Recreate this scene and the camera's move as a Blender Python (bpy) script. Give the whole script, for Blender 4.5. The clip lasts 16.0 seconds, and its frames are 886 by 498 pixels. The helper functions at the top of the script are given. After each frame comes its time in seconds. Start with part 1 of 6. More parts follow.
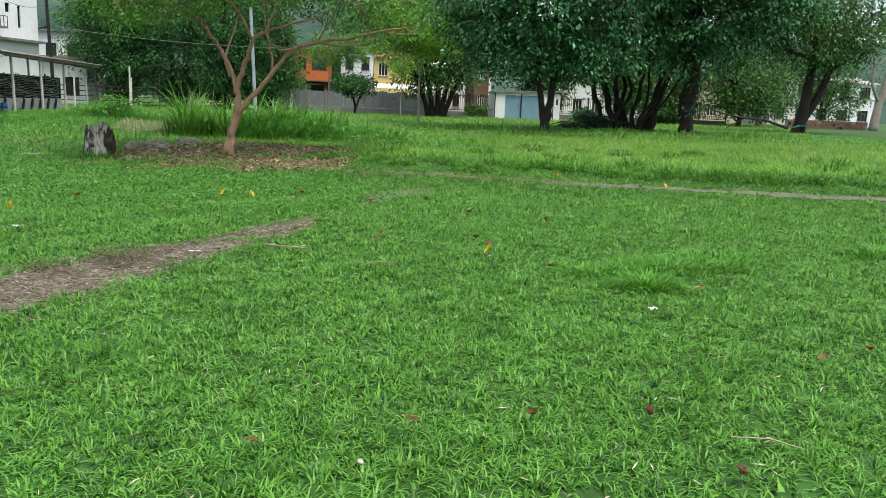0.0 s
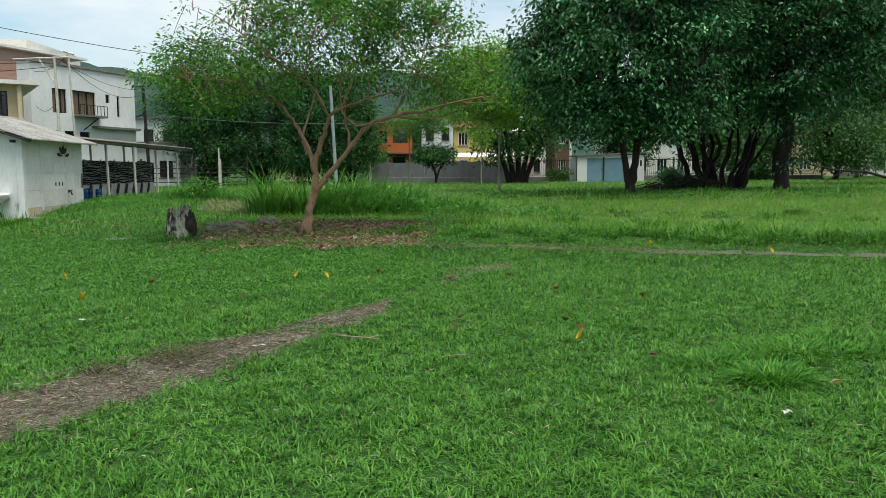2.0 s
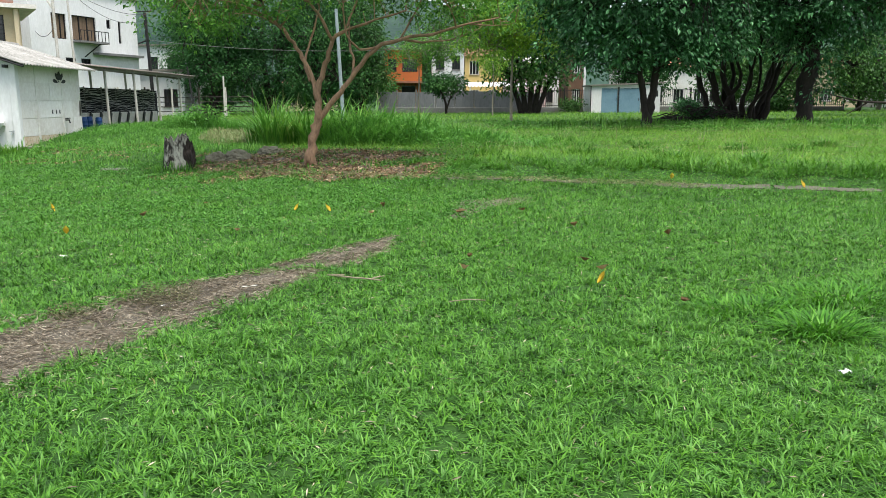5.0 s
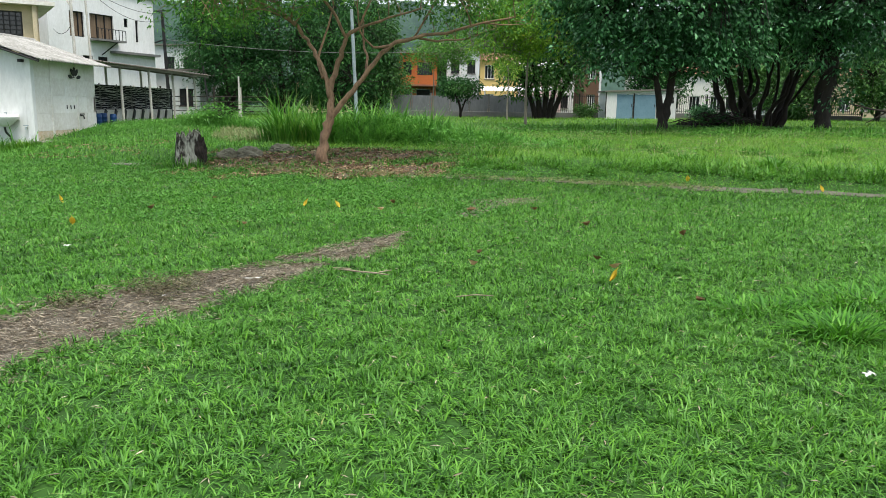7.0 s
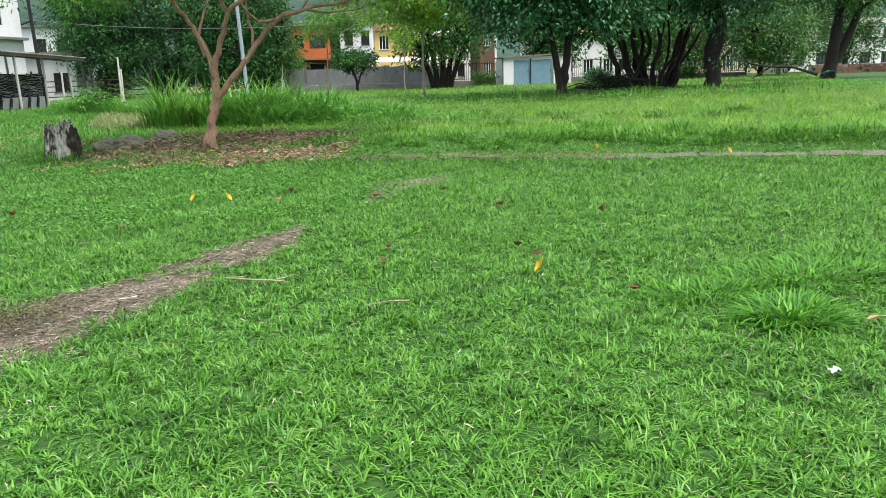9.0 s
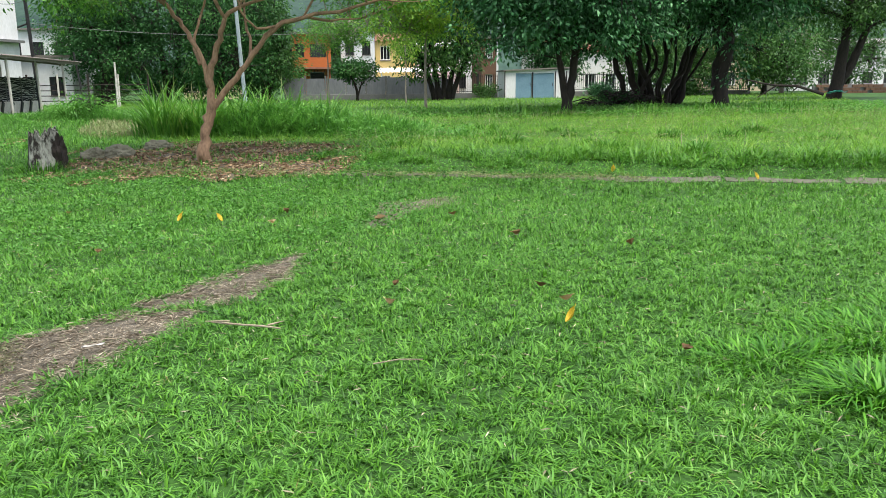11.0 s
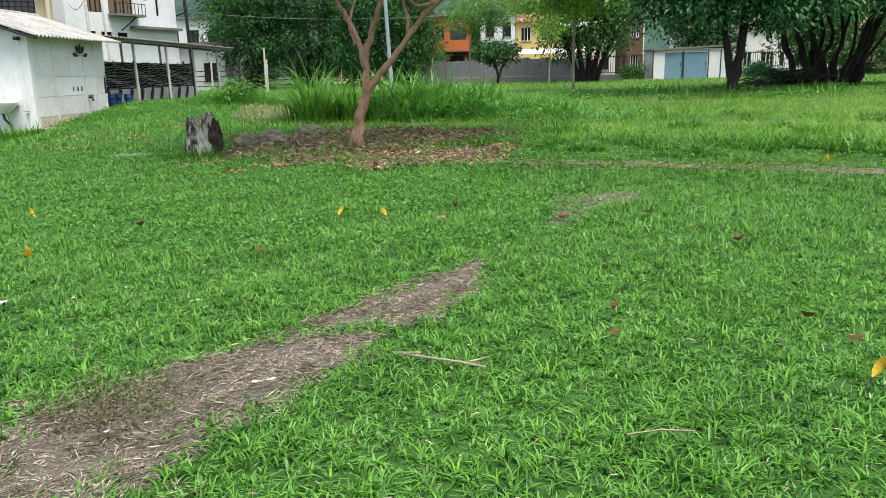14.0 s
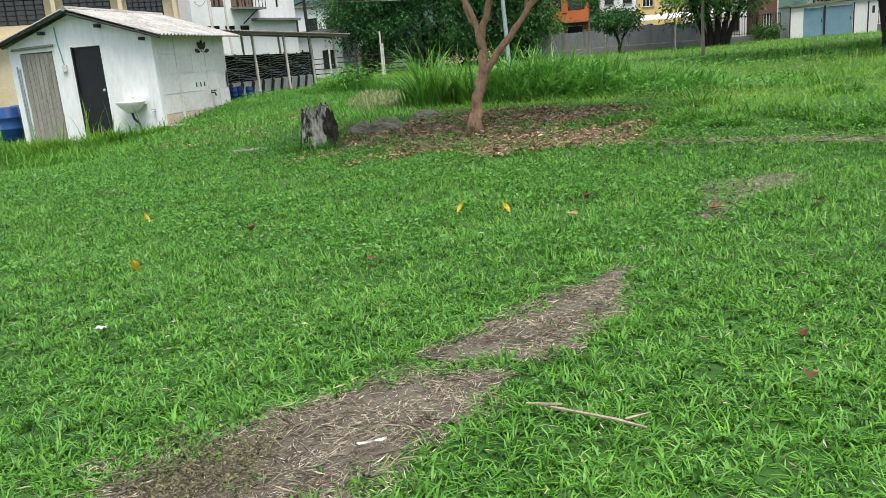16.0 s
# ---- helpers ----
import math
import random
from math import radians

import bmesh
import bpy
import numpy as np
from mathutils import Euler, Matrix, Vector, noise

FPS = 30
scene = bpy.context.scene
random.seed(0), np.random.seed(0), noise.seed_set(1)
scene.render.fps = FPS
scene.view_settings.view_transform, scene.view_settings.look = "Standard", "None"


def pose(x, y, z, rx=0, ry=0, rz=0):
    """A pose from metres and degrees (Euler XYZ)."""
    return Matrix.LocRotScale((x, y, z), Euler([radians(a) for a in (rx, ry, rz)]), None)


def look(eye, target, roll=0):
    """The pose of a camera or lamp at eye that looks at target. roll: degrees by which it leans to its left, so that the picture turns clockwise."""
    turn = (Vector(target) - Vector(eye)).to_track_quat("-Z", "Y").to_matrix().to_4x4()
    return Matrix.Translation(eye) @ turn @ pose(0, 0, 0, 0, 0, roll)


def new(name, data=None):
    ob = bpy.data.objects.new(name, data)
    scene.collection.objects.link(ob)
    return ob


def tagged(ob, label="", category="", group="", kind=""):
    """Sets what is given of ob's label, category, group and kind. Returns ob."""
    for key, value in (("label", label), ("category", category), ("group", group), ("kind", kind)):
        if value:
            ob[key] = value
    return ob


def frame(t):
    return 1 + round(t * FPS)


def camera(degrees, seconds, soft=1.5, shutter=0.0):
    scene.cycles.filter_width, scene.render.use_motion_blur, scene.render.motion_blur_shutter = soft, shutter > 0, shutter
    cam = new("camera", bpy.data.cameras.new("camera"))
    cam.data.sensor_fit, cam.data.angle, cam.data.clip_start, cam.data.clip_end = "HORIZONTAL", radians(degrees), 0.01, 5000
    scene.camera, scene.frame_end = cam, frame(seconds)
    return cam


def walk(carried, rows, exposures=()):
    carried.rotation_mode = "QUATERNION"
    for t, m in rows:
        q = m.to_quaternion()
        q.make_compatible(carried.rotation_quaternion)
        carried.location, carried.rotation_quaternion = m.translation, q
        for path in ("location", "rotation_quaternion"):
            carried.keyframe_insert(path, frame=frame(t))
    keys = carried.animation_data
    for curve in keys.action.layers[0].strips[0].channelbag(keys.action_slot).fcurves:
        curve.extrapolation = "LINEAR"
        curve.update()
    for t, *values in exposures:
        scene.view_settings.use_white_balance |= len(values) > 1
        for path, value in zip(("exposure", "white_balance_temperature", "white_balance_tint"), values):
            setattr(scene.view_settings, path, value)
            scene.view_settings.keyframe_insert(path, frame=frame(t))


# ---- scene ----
cam = camera(58.9, 16.0, soft=0.65)
PATH = [
    (0, (0.41, -0.688, 1.459), (0.693, 1.259, 1.101), 2.4),
    (0.5, (0.536, -0.511, 1.443), (0.703, 1.446, 1.063), 1.9),
    (1, (0.53, -0.331, 1.484), (0.649, 1.624, 1.078), 2.0),
    (1.5, (0.485, -0.11, 1.568), (0.57, 1.879, 1.374), 0.4),
    (2, (0.52, 0.088, 1.521), (0.588, 2.078, 1.325), -0.2),
    (2.5, (0.612, 0.269, 1.546), (0.622, 2.258, 1.337), 0.8),
    (3, (0.63, 0.395, 1.473), (0.582, 2.371, 1.167), 1.0),
    (3.5, (0.595, 0.588, 1.413), (0.679, 2.531, 0.946), 0.7),
    (4, (0.522, 0.665, 1.439), (0.704, 2.586, 0.915), 0.2),
    (4.5, (0.531, 0.714, 1.475), (0.63, 2.663, 1.038), 0.1),
    (4.7, (0.54, 0.743, 1.468), (0.59, 2.705, 1.086), -0.2),
    (6.8, (0.605, 0.875, 1.369), (0.63, 2.846, 1.028), 0.5),
    (7, (0.588, 0.915, 1.347), (0.599, 2.883, 0.992), 0.9),
    (7.5, (0.514, 1.133, 1.371), (0.543, 3.098, 1.0), 0.6),
    (8, (0.522, 1.31, 1.36), (0.769, 3.25, 0.945), -1.4),
    (8.5, (0.565, 1.478, 1.382), (0.856, 3.408, 0.944), -1.4),
    (9, (0.606, 1.617, 1.4), (0.851, 3.556, 0.973), -1.6),
    (9.2, (0.608, 1.671, 1.389), (0.817, 3.615, 0.968), -1.6),
    (11.3, (0.554, 2.505, 1.46), (0.814, 4.448, 1.06), -0.3),
    (11.5, (0.51, 2.555, 1.465), (0.757, 4.499, 1.064), 0.1),
    (12, (0.329, 2.751, 1.465), (0.504, 4.706, 1.083), -0.1),
    (12.5, (0.224, 2.903, 1.45), (0.335, 4.864, 1.074), -0.9),
    (13, (0.198, 3.151, 1.443), (0.203, 5.114, 1.063), -1.2),
    (13.5, (0.188, 3.362, 1.437), (0.131, 5.322, 1.043), -0.9),
    (14, (0.118, 3.545, 1.409), (0.044, 5.495, 0.972), -1.1),
    (14.5, (0.0, 3.815, 1.408), (-0.065, 5.756, 0.928), -4.0),
    (15, (0.02, 4.079, 1.389), (-0.072, 6.011, 0.879), -5.0),
    (15.5, (0.03, 4.287, 1.42), (-0.206, 6.208, 0.917), -3.6),
    (16, (0.003, 4.332, 1.452), (-0.376, 6.236, 0.973), -4.6),
]
EXPOSURES = [(0.0, 0.9, 6500, 9), (1.0, 0.85, 6500, 8), (1.5, 0.35, 6500, 3), (2.5, 0.3, 6500, 3), (3.0, 0.42, 6500, 5), (3.5, 0.9, 6500, 9), (4.0, 1.25, 6500, 10), (4.5, 1.05, 6500, 10), (7.0, 0.8, 6500, 8), (8.0, 1.0, 6500, 9), (9.0, 1.2, 6500, 10), (11.5, 1.1, 6500, 11), (13.5, 1.05, 6500, 11), (16.0, 0.93, 6500, 11)]
walk(cam, [(t, look(eye, target, roll)) for t, eye, target, roll in PATH], EXPOSURES)

# ---- world, sun ----
SUN_EL, SUN_AZ = radians(71), radians(146)
world = bpy.data.worlds.new("sky")
scene.world = world
world.use_nodes = True
wn, wl = world.node_tree.nodes, world.node_tree.links
wn.clear()
w_out, w_bg = wn.new("ShaderNodeOutputWorld"), wn.new("ShaderNodeBackground")
w_sky = wn.new("ShaderNodeTexSky")
w_sky.sky_type, w_sky.sun_disc, w_sky.sun_elevation, w_sky.sun_rotation = "NISHITA", False, SUN_EL, SUN_AZ
w_sky.dust_density, w_sky.air_density = 2.0, 1.2
w_co, w_map, w_noise, w_ramp, w_mix = (wn.new(k) for k in ("ShaderNodeTexCoord", "ShaderNodeMapping", "ShaderNodeTexNoise", "ShaderNodeValToRGB", "ShaderNodeMix"))
w_map.inputs["Scale"].default_value = (2.2, 2.2, 7.0)
w_noise.inputs["Scale"].default_value, w_noise.inputs["Detail"].default_value, w_noise.inputs["Roughness"].default_value = 1.6, 7, 0.6
w_ramp.color_ramp.elements[0].position, w_ramp.color_ramp.elements[1].position = 0.34, 0.62
w_mix.data_type = "RGBA"
w_mix.inputs["B"].default_value = (4.7, 5.0, 5.4, 1)
wl.new(w_co.outputs["Generated"], w_map.inputs["Vector"])
wl.new(w_map.outputs["Vector"], w_noise.inputs["Vector"])
wl.new(w_noise.outputs["Fac"], w_ramp.inputs["Fac"])
wl.new(w_ramp.outputs["Color"], w_mix.inputs["Factor"])
wl.new(w_sky.outputs["Color"], w_mix.inputs["A"])
wl.new(w_mix.outputs["Result"], w_bg.inputs["Color"])
wl.new(w_bg.outputs["Background"], w_out.inputs["Surface"])
w_bg.inputs["Strength"].default_value = 0.15
sun = new("sun", bpy.data.lights.new("sun", "SUN"))
sun.data.energy, sun.data.angle, sun.data.color = 3.4, radians(28), (1.0, 0.96, 0.9)
sun_way = Vector((math.sin(SUN_AZ) * math.cos(SUN_EL), math.cos(SUN_AZ) * math.cos(SUN_EL), math.sin(SUN_EL)))
sun.matrix_world = look(sun_way * 50, (0, 0, 0))


# ---- materials ----
def mat(name, col, col2=None, rough=0.85, scale=6.0, fine=60.0, bump=0.15, metal=0.0, spec=0.3, amount=0.5, rand=0.0, stretch=(1, 1, 1)):
    """A surface with two scales of variation in colour and a fine relief."""
    m = bpy.data.materials.new(name)
    m.use_nodes = True
    n, l = m.node_tree.nodes, m.node_tree.links
    b = n["Principled BSDF"]
    b.inputs["Roughness"].default_value, b.inputs["Metallic"].default_value = rough, metal
    b.inputs["Specular IOR Level"].default_value = spec
    col2 = col2 or tuple(c * 0.72 for c in col)
    co, mp = n.new("ShaderNodeTexCoord"), n.new("ShaderNodeMapping")
    mp.inputs["Scale"].default_value = stretch
    l.new(co.outputs["Object"], mp.inputs["Vector"])
    big, small = n.new("ShaderNodeTexNoise"), n.new("ShaderNodeTexNoise")
    for t, s in ((big, scale), (small, fine)):
        t.inputs["Scale"].default_value, t.inputs["Detail"].default_value, t.inputs["Roughness"].default_value = s, 5, 0.65
        l.new(mp.outputs["Vector"], t.inputs["Vector"])
    add = n.new("ShaderNodeMath")
    add.operation = "MULTIPLY_ADD"
    add.inputs[1].default_value = 0.5
    half = n.new("ShaderNodeMath")
    half.operation = "MULTIPLY"
    half.inputs[1].default_value = 0.5
    l.new(small.outputs["Fac"], half.inputs[0])
    l.new(big.outputs["Fac"], add.inputs[0])
    l.new(half.outputs[0], add.inputs[2])
    src = add.outputs[0]
    if rand:
        info = n.new("ShaderNodeObjectInfo")
        more = n.new("ShaderNodeMath")
        more.operation = "MULTIPLY_ADD"
        more.inputs[1].default_value = rand
        l.new(info.outputs["Random"], more.inputs[0])
        l.new(src, more.inputs[2])
        src = more.outputs[0]
    ramp = n.new("ShaderNodeValToRGB")
    e = ramp.color_ramp.elements
    e[0].position, e[1].position = 0.5 - 0.5 * amount * 0.5, 0.5 + 0.5 * amount * 0.5 + rand
    e[0].color, e[1].color = (*col2, 1), (*col, 1)
    l.new(src, ramp.inputs["Fac"])
    l.new(ramp.outputs["Color"], b.inputs["Base Color"])
    if bump:
        bp = n.new("ShaderNodeBump")
        bp.inputs["Strength"].default_value, bp.inputs["Distance"].default_value = bump, 0.02
        l.new(add.outputs[0], bp.inputs["Height"])
        l.new(bp.outputs["Normal"], b.inputs["Normal"])
    return m


def leafy(name, stops, patch=0.35, patch_scale=0.5, through_light=0.35, rough=0.5, spec=0.35, wide=0.0, wide_scale=0.5):
    """Leaves or blades: the colour varies from piece to piece and in wide patches; light comes through."""
    m = bpy.data.materials.new(name)
    m.use_nodes = True
    n, l = m.node_tree.nodes, m.node_tree.links
    b, out = n["Principled BSDF"], n["Material Output"]
    b.inputs["Roughness"].default_value, b.inputs["Specular IOR Level"].default_value = rough, spec
    geo, noi, mix, ramp = n.new("ShaderNodeNewGeometry"), n.new("ShaderNodeTexNoise"), n.new("ShaderNodeMath"), n.new("ShaderNodeValToRGB")
    noi.inputs["Scale"].default_value, noi.inputs["Detail"].default_value = patch_scale, 4
    l.new(geo.outputs["Position"], noi.inputs["Vector"])
    stretch = n.new("ShaderNodeMapRange")
    stretch.inputs["From Min"].default_value, stretch.inputs["From Max"].default_value = 0.3, 0.7
    l.new(noi.outputs["Fac"], stretch.inputs["Value"])
    lo = n.new("ShaderNodeMath")
    lo.operation = "MULTIPLY"
    lo.inputs[1].default_value = 1 - patch
    l.new(geo.outputs["Random Per Island"], lo.inputs[0])
    mix.operation = "MULTIPLY_ADD"
    mix.inputs[1].default_value = patch
    l.new(stretch.outputs["Result"], mix.inputs[0])
    l.new(lo.outputs[0], mix.inputs[2])
    if wide:
        broad, shift, add = n.new("ShaderNodeTexNoise"), n.new("ShaderNodeMath"), n.new("ShaderNodeMath")
        broad.inputs["Scale"].default_value, broad.inputs["Detail"].default_value = wide_scale, 3
        l.new(geo.outputs["Position"], broad.inputs["Vector"])
        shift.operation, add.operation = "MULTIPLY_ADD", "ADD"
        shift.inputs[1].default_value, shift.inputs[2].default_value = 2 * wide, -wide
        l.new(broad.outputs["Fac"], shift.inputs[0])
        l.new(mix.outputs[0], add.inputs[0])
        l.new(shift.outputs[0], add.inputs[1])
        mix = add
    e = ramp.color_ramp.elements
    while len(e) < len(stops):
        e.new(0.5)
    for k, (p, c) in enumerate(stops):
        e[k].position, e[k].color = p, (*c, 1)
    l.new(mix.outputs[0], ramp.inputs["Fac"])
    l.new(ramp.outputs["Color"], b.inputs["Base Color"])
    tr, ms = n.new("ShaderNodeBsdfTranslucent"), n.new("ShaderNodeMixShader")
    l.new(ramp.outputs["Color"], tr.inputs["Color"])
    ms.inputs["Fac"].default_value = through_light
    l.new(b.outputs["BSDF"], ms.inputs[1])
    l.new(tr.outputs["BSDF"], ms.inputs[2])
    l.new(ms.outputs["Shader"], out.inputs["Surface"])
    return m


M_GROUND = mat("turf_earth", (0.03, 0.09, 0.01), (0.013, 0.038, 0.005), rough=1.0, scale=0.7, fine=14, bump=0.5, amount=0.7)
M_SOIL = mat("dry_soil", (0.135, 0.118, 0.088), (0.046, 0.04, 0.03), rough=1.0, scale=6, fine=70, bump=1.0, amount=0.6)
M_STRIP = mat("dirty_concrete", (0.13, 0.118, 0.088), (0.045, 0.05, 0.03), rough=0.95, scale=3.5, fine=25, bump=0.4, amount=0.7)
M_EARTH = mat("dark_earth", (0.13, 0.105, 0.07), (0.05, 0.04, 0.026), rough=1.0, scale=3, fine=50, bump=0.8, amount=0.6)
M_PANEL = mat("pale_grey_panel", (0.2, 0.21, 0.215), (0.11, 0.115, 0.12), rough=0.9, scale=1.2, fine=9, bump=0.1, amount=0.6, rand=0.1, stretch=(1, 1, 0.3))
M_STRAW = leafy("dry_straw", [(0.0, (0.065, 0.05, 0.036)), (0.3, (0.2, 0.165, 0.12)), (0.65, (0.37, 0.315, 0.235)), (1.0, (0.62, 0.55, 0.43))], 0.3, 5, 0.1, 0.8, 0.2)
M_LITTER = leafy("fallen_leaves", [(0.0, (0.075, 0.043, 0.025)), (0.45, (0.2, 0.125, 0.07)), (0.8, (0.33, 0.23, 0.13)), (1.0, (0.5, 0.42, 0.26))], 0.2, 2, 0.1, 0.7, 0.25)
# the pale bluish stops paint sky reflections onto some lawn blades
M_LAWN = leafy("lawn_blades", [(0.0, (0.009, 0.035, 0.004)), (0.22, (0.028, 0.096, 0.009)), (0.42, (0.068, 0.2, 0.016)), (0.6, (0.098, 0.255, 0.044)), (0.78, (0.118, 0.3, 0.02)), (0.92, (0.175, 0.365, 0.088)), (0.97, (0.28, 0.32, 0.1)), (1.0, (0.232, 0.167, 0.0721))], 0.26, 5.0, 0.3, 0.5, 0.26, 0.16, 1.1)
M_TUFT = leafy("tuft_blades", [(0.0, (0.014, 0.06, 0.005)), (0.4, (0.05, 0.19, 0.011)), (0.85, (0.11, 0.31, 0.022)), (1.0, (0.19, 0.38, 0.07))], 0.15, 3, 0.33, 0.5, 0.25)
M_TALL = leafy("tall_grass_blades", [(0.0, (0.026, 0.09, 0.008)), (0.35, (0.078, 0.215, 0.014)), (0.6, (0.13, 0.285, 0.022)), (0.85, (0.2, 0.35, 0.042)), (1.0, (0.32, 0.38, 0.12))], 0.36, 1.6, 0.35, 0.5, 0.3, 0.32, 0.3)
M_BANK = leafy("bank_blades", [(0.0, (0.02, 0.075, 0.008)), (0.5, (0.065, 0.2, 0.015)), (0.85, (0.12, 0.29, 0.025)), (1.0, (0.2, 0.37, 0.06))], 0.3, 1.2, 0.32, 0.5, 0.3)
M_WEED = leafy("weed_leaves", [(0.0, (0.03, 0.115, 0.018)), (0.5, (0.085, 0.25, 0.032)), (0.85, (0.15, 0.35, 0.055)), (1.0, (0.24, 0.45, 0.1))], 0.35, 1.6, 0.38, 0.5, 0.3)
M_CANE = leafy("cane_grass_blades", [(0.0, (0.033, 0.116, 0.0145)), (0.55, (0.0825, 0.24, 0.0254)), (0.9, (0.165, 0.339, 0.0436)), (1.0, (0.346, 0.339, 0.131))], 0.3, 0.6, 0.35)
M_LEAF_A = leafy("guava_leaves", [(0.0, (0.018, 0.068, 0.012)), (0.6, (0.085, 0.24, 0.028)), (0.9, (0.2, 0.42, 0.05)), (1.0, (0.45, 0.56, 0.09))], 0.35, 0.7, 0.38, 0.5, 0.3)
# the bright upper stops paint sunlit highlights onto single leaves
M_LEAF_B = leafy("dark_leaves", [(0.0, (0.006, 0.032, 0.011)), (0.5, (0.028, 0.11, 0.033)), (0.82, (0.13, 0.36, 0.13)), (1.0, (0.42, 0.72, 0.38))], 0.45, 0.7, 0.16, 0.5, 0.28)
# darker copy of the dark leaves, with the wood's shade in its colour
M_LEAF_E = leafy("shade_darkened_leaves", [(0.0, (0.008, 0.036, 0.011)), (0.55, (0.03, 0.105, 0.026)), (1.0, (0.1, 0.235, 0.06))], 0.62, 0.5, 0.25, 0.7, 0.15)
M_LEAF_C = leafy("yellowish_leaves", [(0.0, (0.07, 0.17, 0.018)), (0.6, (0.2, 0.4, 0.04)), (0.95, (0.37, 0.53, 0.065)), (1.0, (0.616, 0.541, 0.0493))], 0.3, 0.8, 0.5)
M_LEAF_D = leafy("mid_green_leaves", [(0.0, (0.018, 0.06, 0.014)), (0.6, (0.052, 0.145, 0.027)), (1.0, (0.13, 0.27, 0.055))], 0.4, 0.4, 0.32, 0.5, 0.25)
M_BARK_A = mat("smooth_reddish_bark", (0.37, 0.225, 0.135), (0.1, 0.058, 0.036), rough=0.8, scale=6, fine=34, bump=1.0, amount=0.7, stretch=(0.9, 0.9, 0.3))
M_BARK_B = mat("dark_bark", (0.0328, 0.0257, 0.0202), (0.014, 0.0112, 0.009), rough=0.95, scale=4, fine=30, bump=0.8, stretch=(0.468, 0.468, 0.134))
M_BARK_C = mat("pale_bark", (0.272, 0.24, 0.192), (0.16, 0.136, 0.104), rough=0.9, scale=4, fine=30, bump=0.4, stretch=(0.8, 0.8, 0.24))
M_WHITE = mat("white_paint", (0.76, 0.76, 0.75), (0.52, 0.52, 0.5), rough=0.8, scale=1.0, fine=12, bump=0.08, amount=0.9, stretch=(1, 1, 0.35))
M_WHITE_D = mat("weathered_white_paint", (0.8, 0.79, 0.76), (0.5, 0.46, 0.39), rough=0.85, scale=1.1, fine=9, bump=0.1, amount=0.75, rand=0.12)
M_STAIN = mat("ochre_bare_render", (0.66, 0.6, 0.5), (0.42, 0.29, 0.15), rough=0.95, scale=2.2, fine=15, amount=0.8)
M_CREAM = mat("cream_paint", (0.6, 0.5, 0.32), (0.42, 0.35, 0.24), rough=0.8, scale=1.0, fine=10, amount=0.9)
M_CONC = mat("concrete", (0.24, 0.22, 0.19), (0.11, 0.1, 0.09), rough=0.95, scale=1.7, fine=25, bump=0.3, amount=0.8)
M_CONC_D = mat("stained_concrete", (0.2, 0.2, 0.19), (0.1, 0.1, 0.095), rough=0.95, scale=1.5, fine=20, bump=0.3, amount=0.8)
M_FIBRE = mat("fibre_cement_sheet", (0.4, 0.39, 0.36), (0.13, 0.125, 0.11), rough=0.9, scale=1.3, fine=12, bump=0.15, amount=0.65)
M_TIN = mat("old_tin_sheet", (0.25, 0.23, 0.2), (0.14, 0.11, 0.09), rough=0.7, scale=1.5, fine=20, bump=0.1, metal=0.3)
M_BLACK = mat("black_paint", (0.0132, 0.0138, 0.0156), (0.0072, 0.0072, 0.0084), rough=0.55, scale=2, fine=18, bump=0.05)
M_IRON = mat("dark_iron", (0.035, 0.035, 0.036), (0.02, 0.018, 0.017), rough=0.6, scale=4, fine=40, bump=0.1, metal=0.4)
M_GREYDOOR = mat("weathered_grey_boards", (0.34, 0.32, 0.27), (0.1, 0.092, 0.075), rough=0.95, scale=1.6, fine=14, bump=0.3, amount=0.7, stretch=(5, 5, 0.5))
M_BLUEDOOR = mat("blue_grey_paint", (0.17, 0.281, 0.34), (0.119, 0.212, 0.272), rough=0.6, scale=1.5, fine=20, bump=0.06)
M_BLUE = mat("blue_plastic", (0.012, 0.06, 0.192), (0.009, 0.042, 0.132), rough=0.45, scale=2, fine=20, bump=0.03)
M_GLASS = mat("dark_window_glass", (0.03, 0.032, 0.035), (0.018, 0.02, 0.022), rough=0.12, scale=1, fine=4, bump=0.0, spec=0.6)
M_CURTAIN = mat("brown_curtain", (0.2, 0.14, 0.09), (0.1, 0.07, 0.045), rough=0.9, scale=3, fine=10, stretch=(6, 6, 0.3))
M_ORANGE = mat("orange_paint", (0.504, 0.136, 0.036), (0.396, 0.104, 0.032), rough=0.75, scale=1, fine=9)
M_YELLOW = mat("yellow_paint", (0.72, 0.52, 0.2), (0.58, 0.42, 0.16), rough=0.8, scale=1, fine=9)
M_PINK = mat("pale_pink_paint", (0.72, 0.52, 0.48), (0.58, 0.42, 0.39), rough=0.8, scale=1, fine=9)
M_BRICK = mat("red_brickwork", (0.173, 0.101, 0.0624), (0.112, 0.0648, 0.0429), rough=0.95, scale=3, fine=24, bump=0.3, rand=0.15)
M_BRICK_OLD = mat("old_brick_and_mortar", (0.26, 0.11, 0.075), (0.22, 0.18, 0.15), rough=0.95, scale=0.8, fine=5, bump=0.2, amount=0.22, stretch=(0.3, 0.3, 3))
M_FADED = mat("faded_terracotta_paint", (0.42, 0.31, 0.26), (0.3, 0.22, 0.18), rough=0.9, scale=0.8, fine=8)
M_TILE = mat("clay_roof", (0.34, 0.16, 0.1), (0.2, 0.1, 0.07), rough=0.9, scale=1.5, fine=15, bump=0.3)
M_GALV = mat("galvanised_steel", (0.36, 0.41, 0.42), (0.2, 0.24, 0.25), rough=0.55, scale=2, fine=20, bump=0.05, metal=0.3)
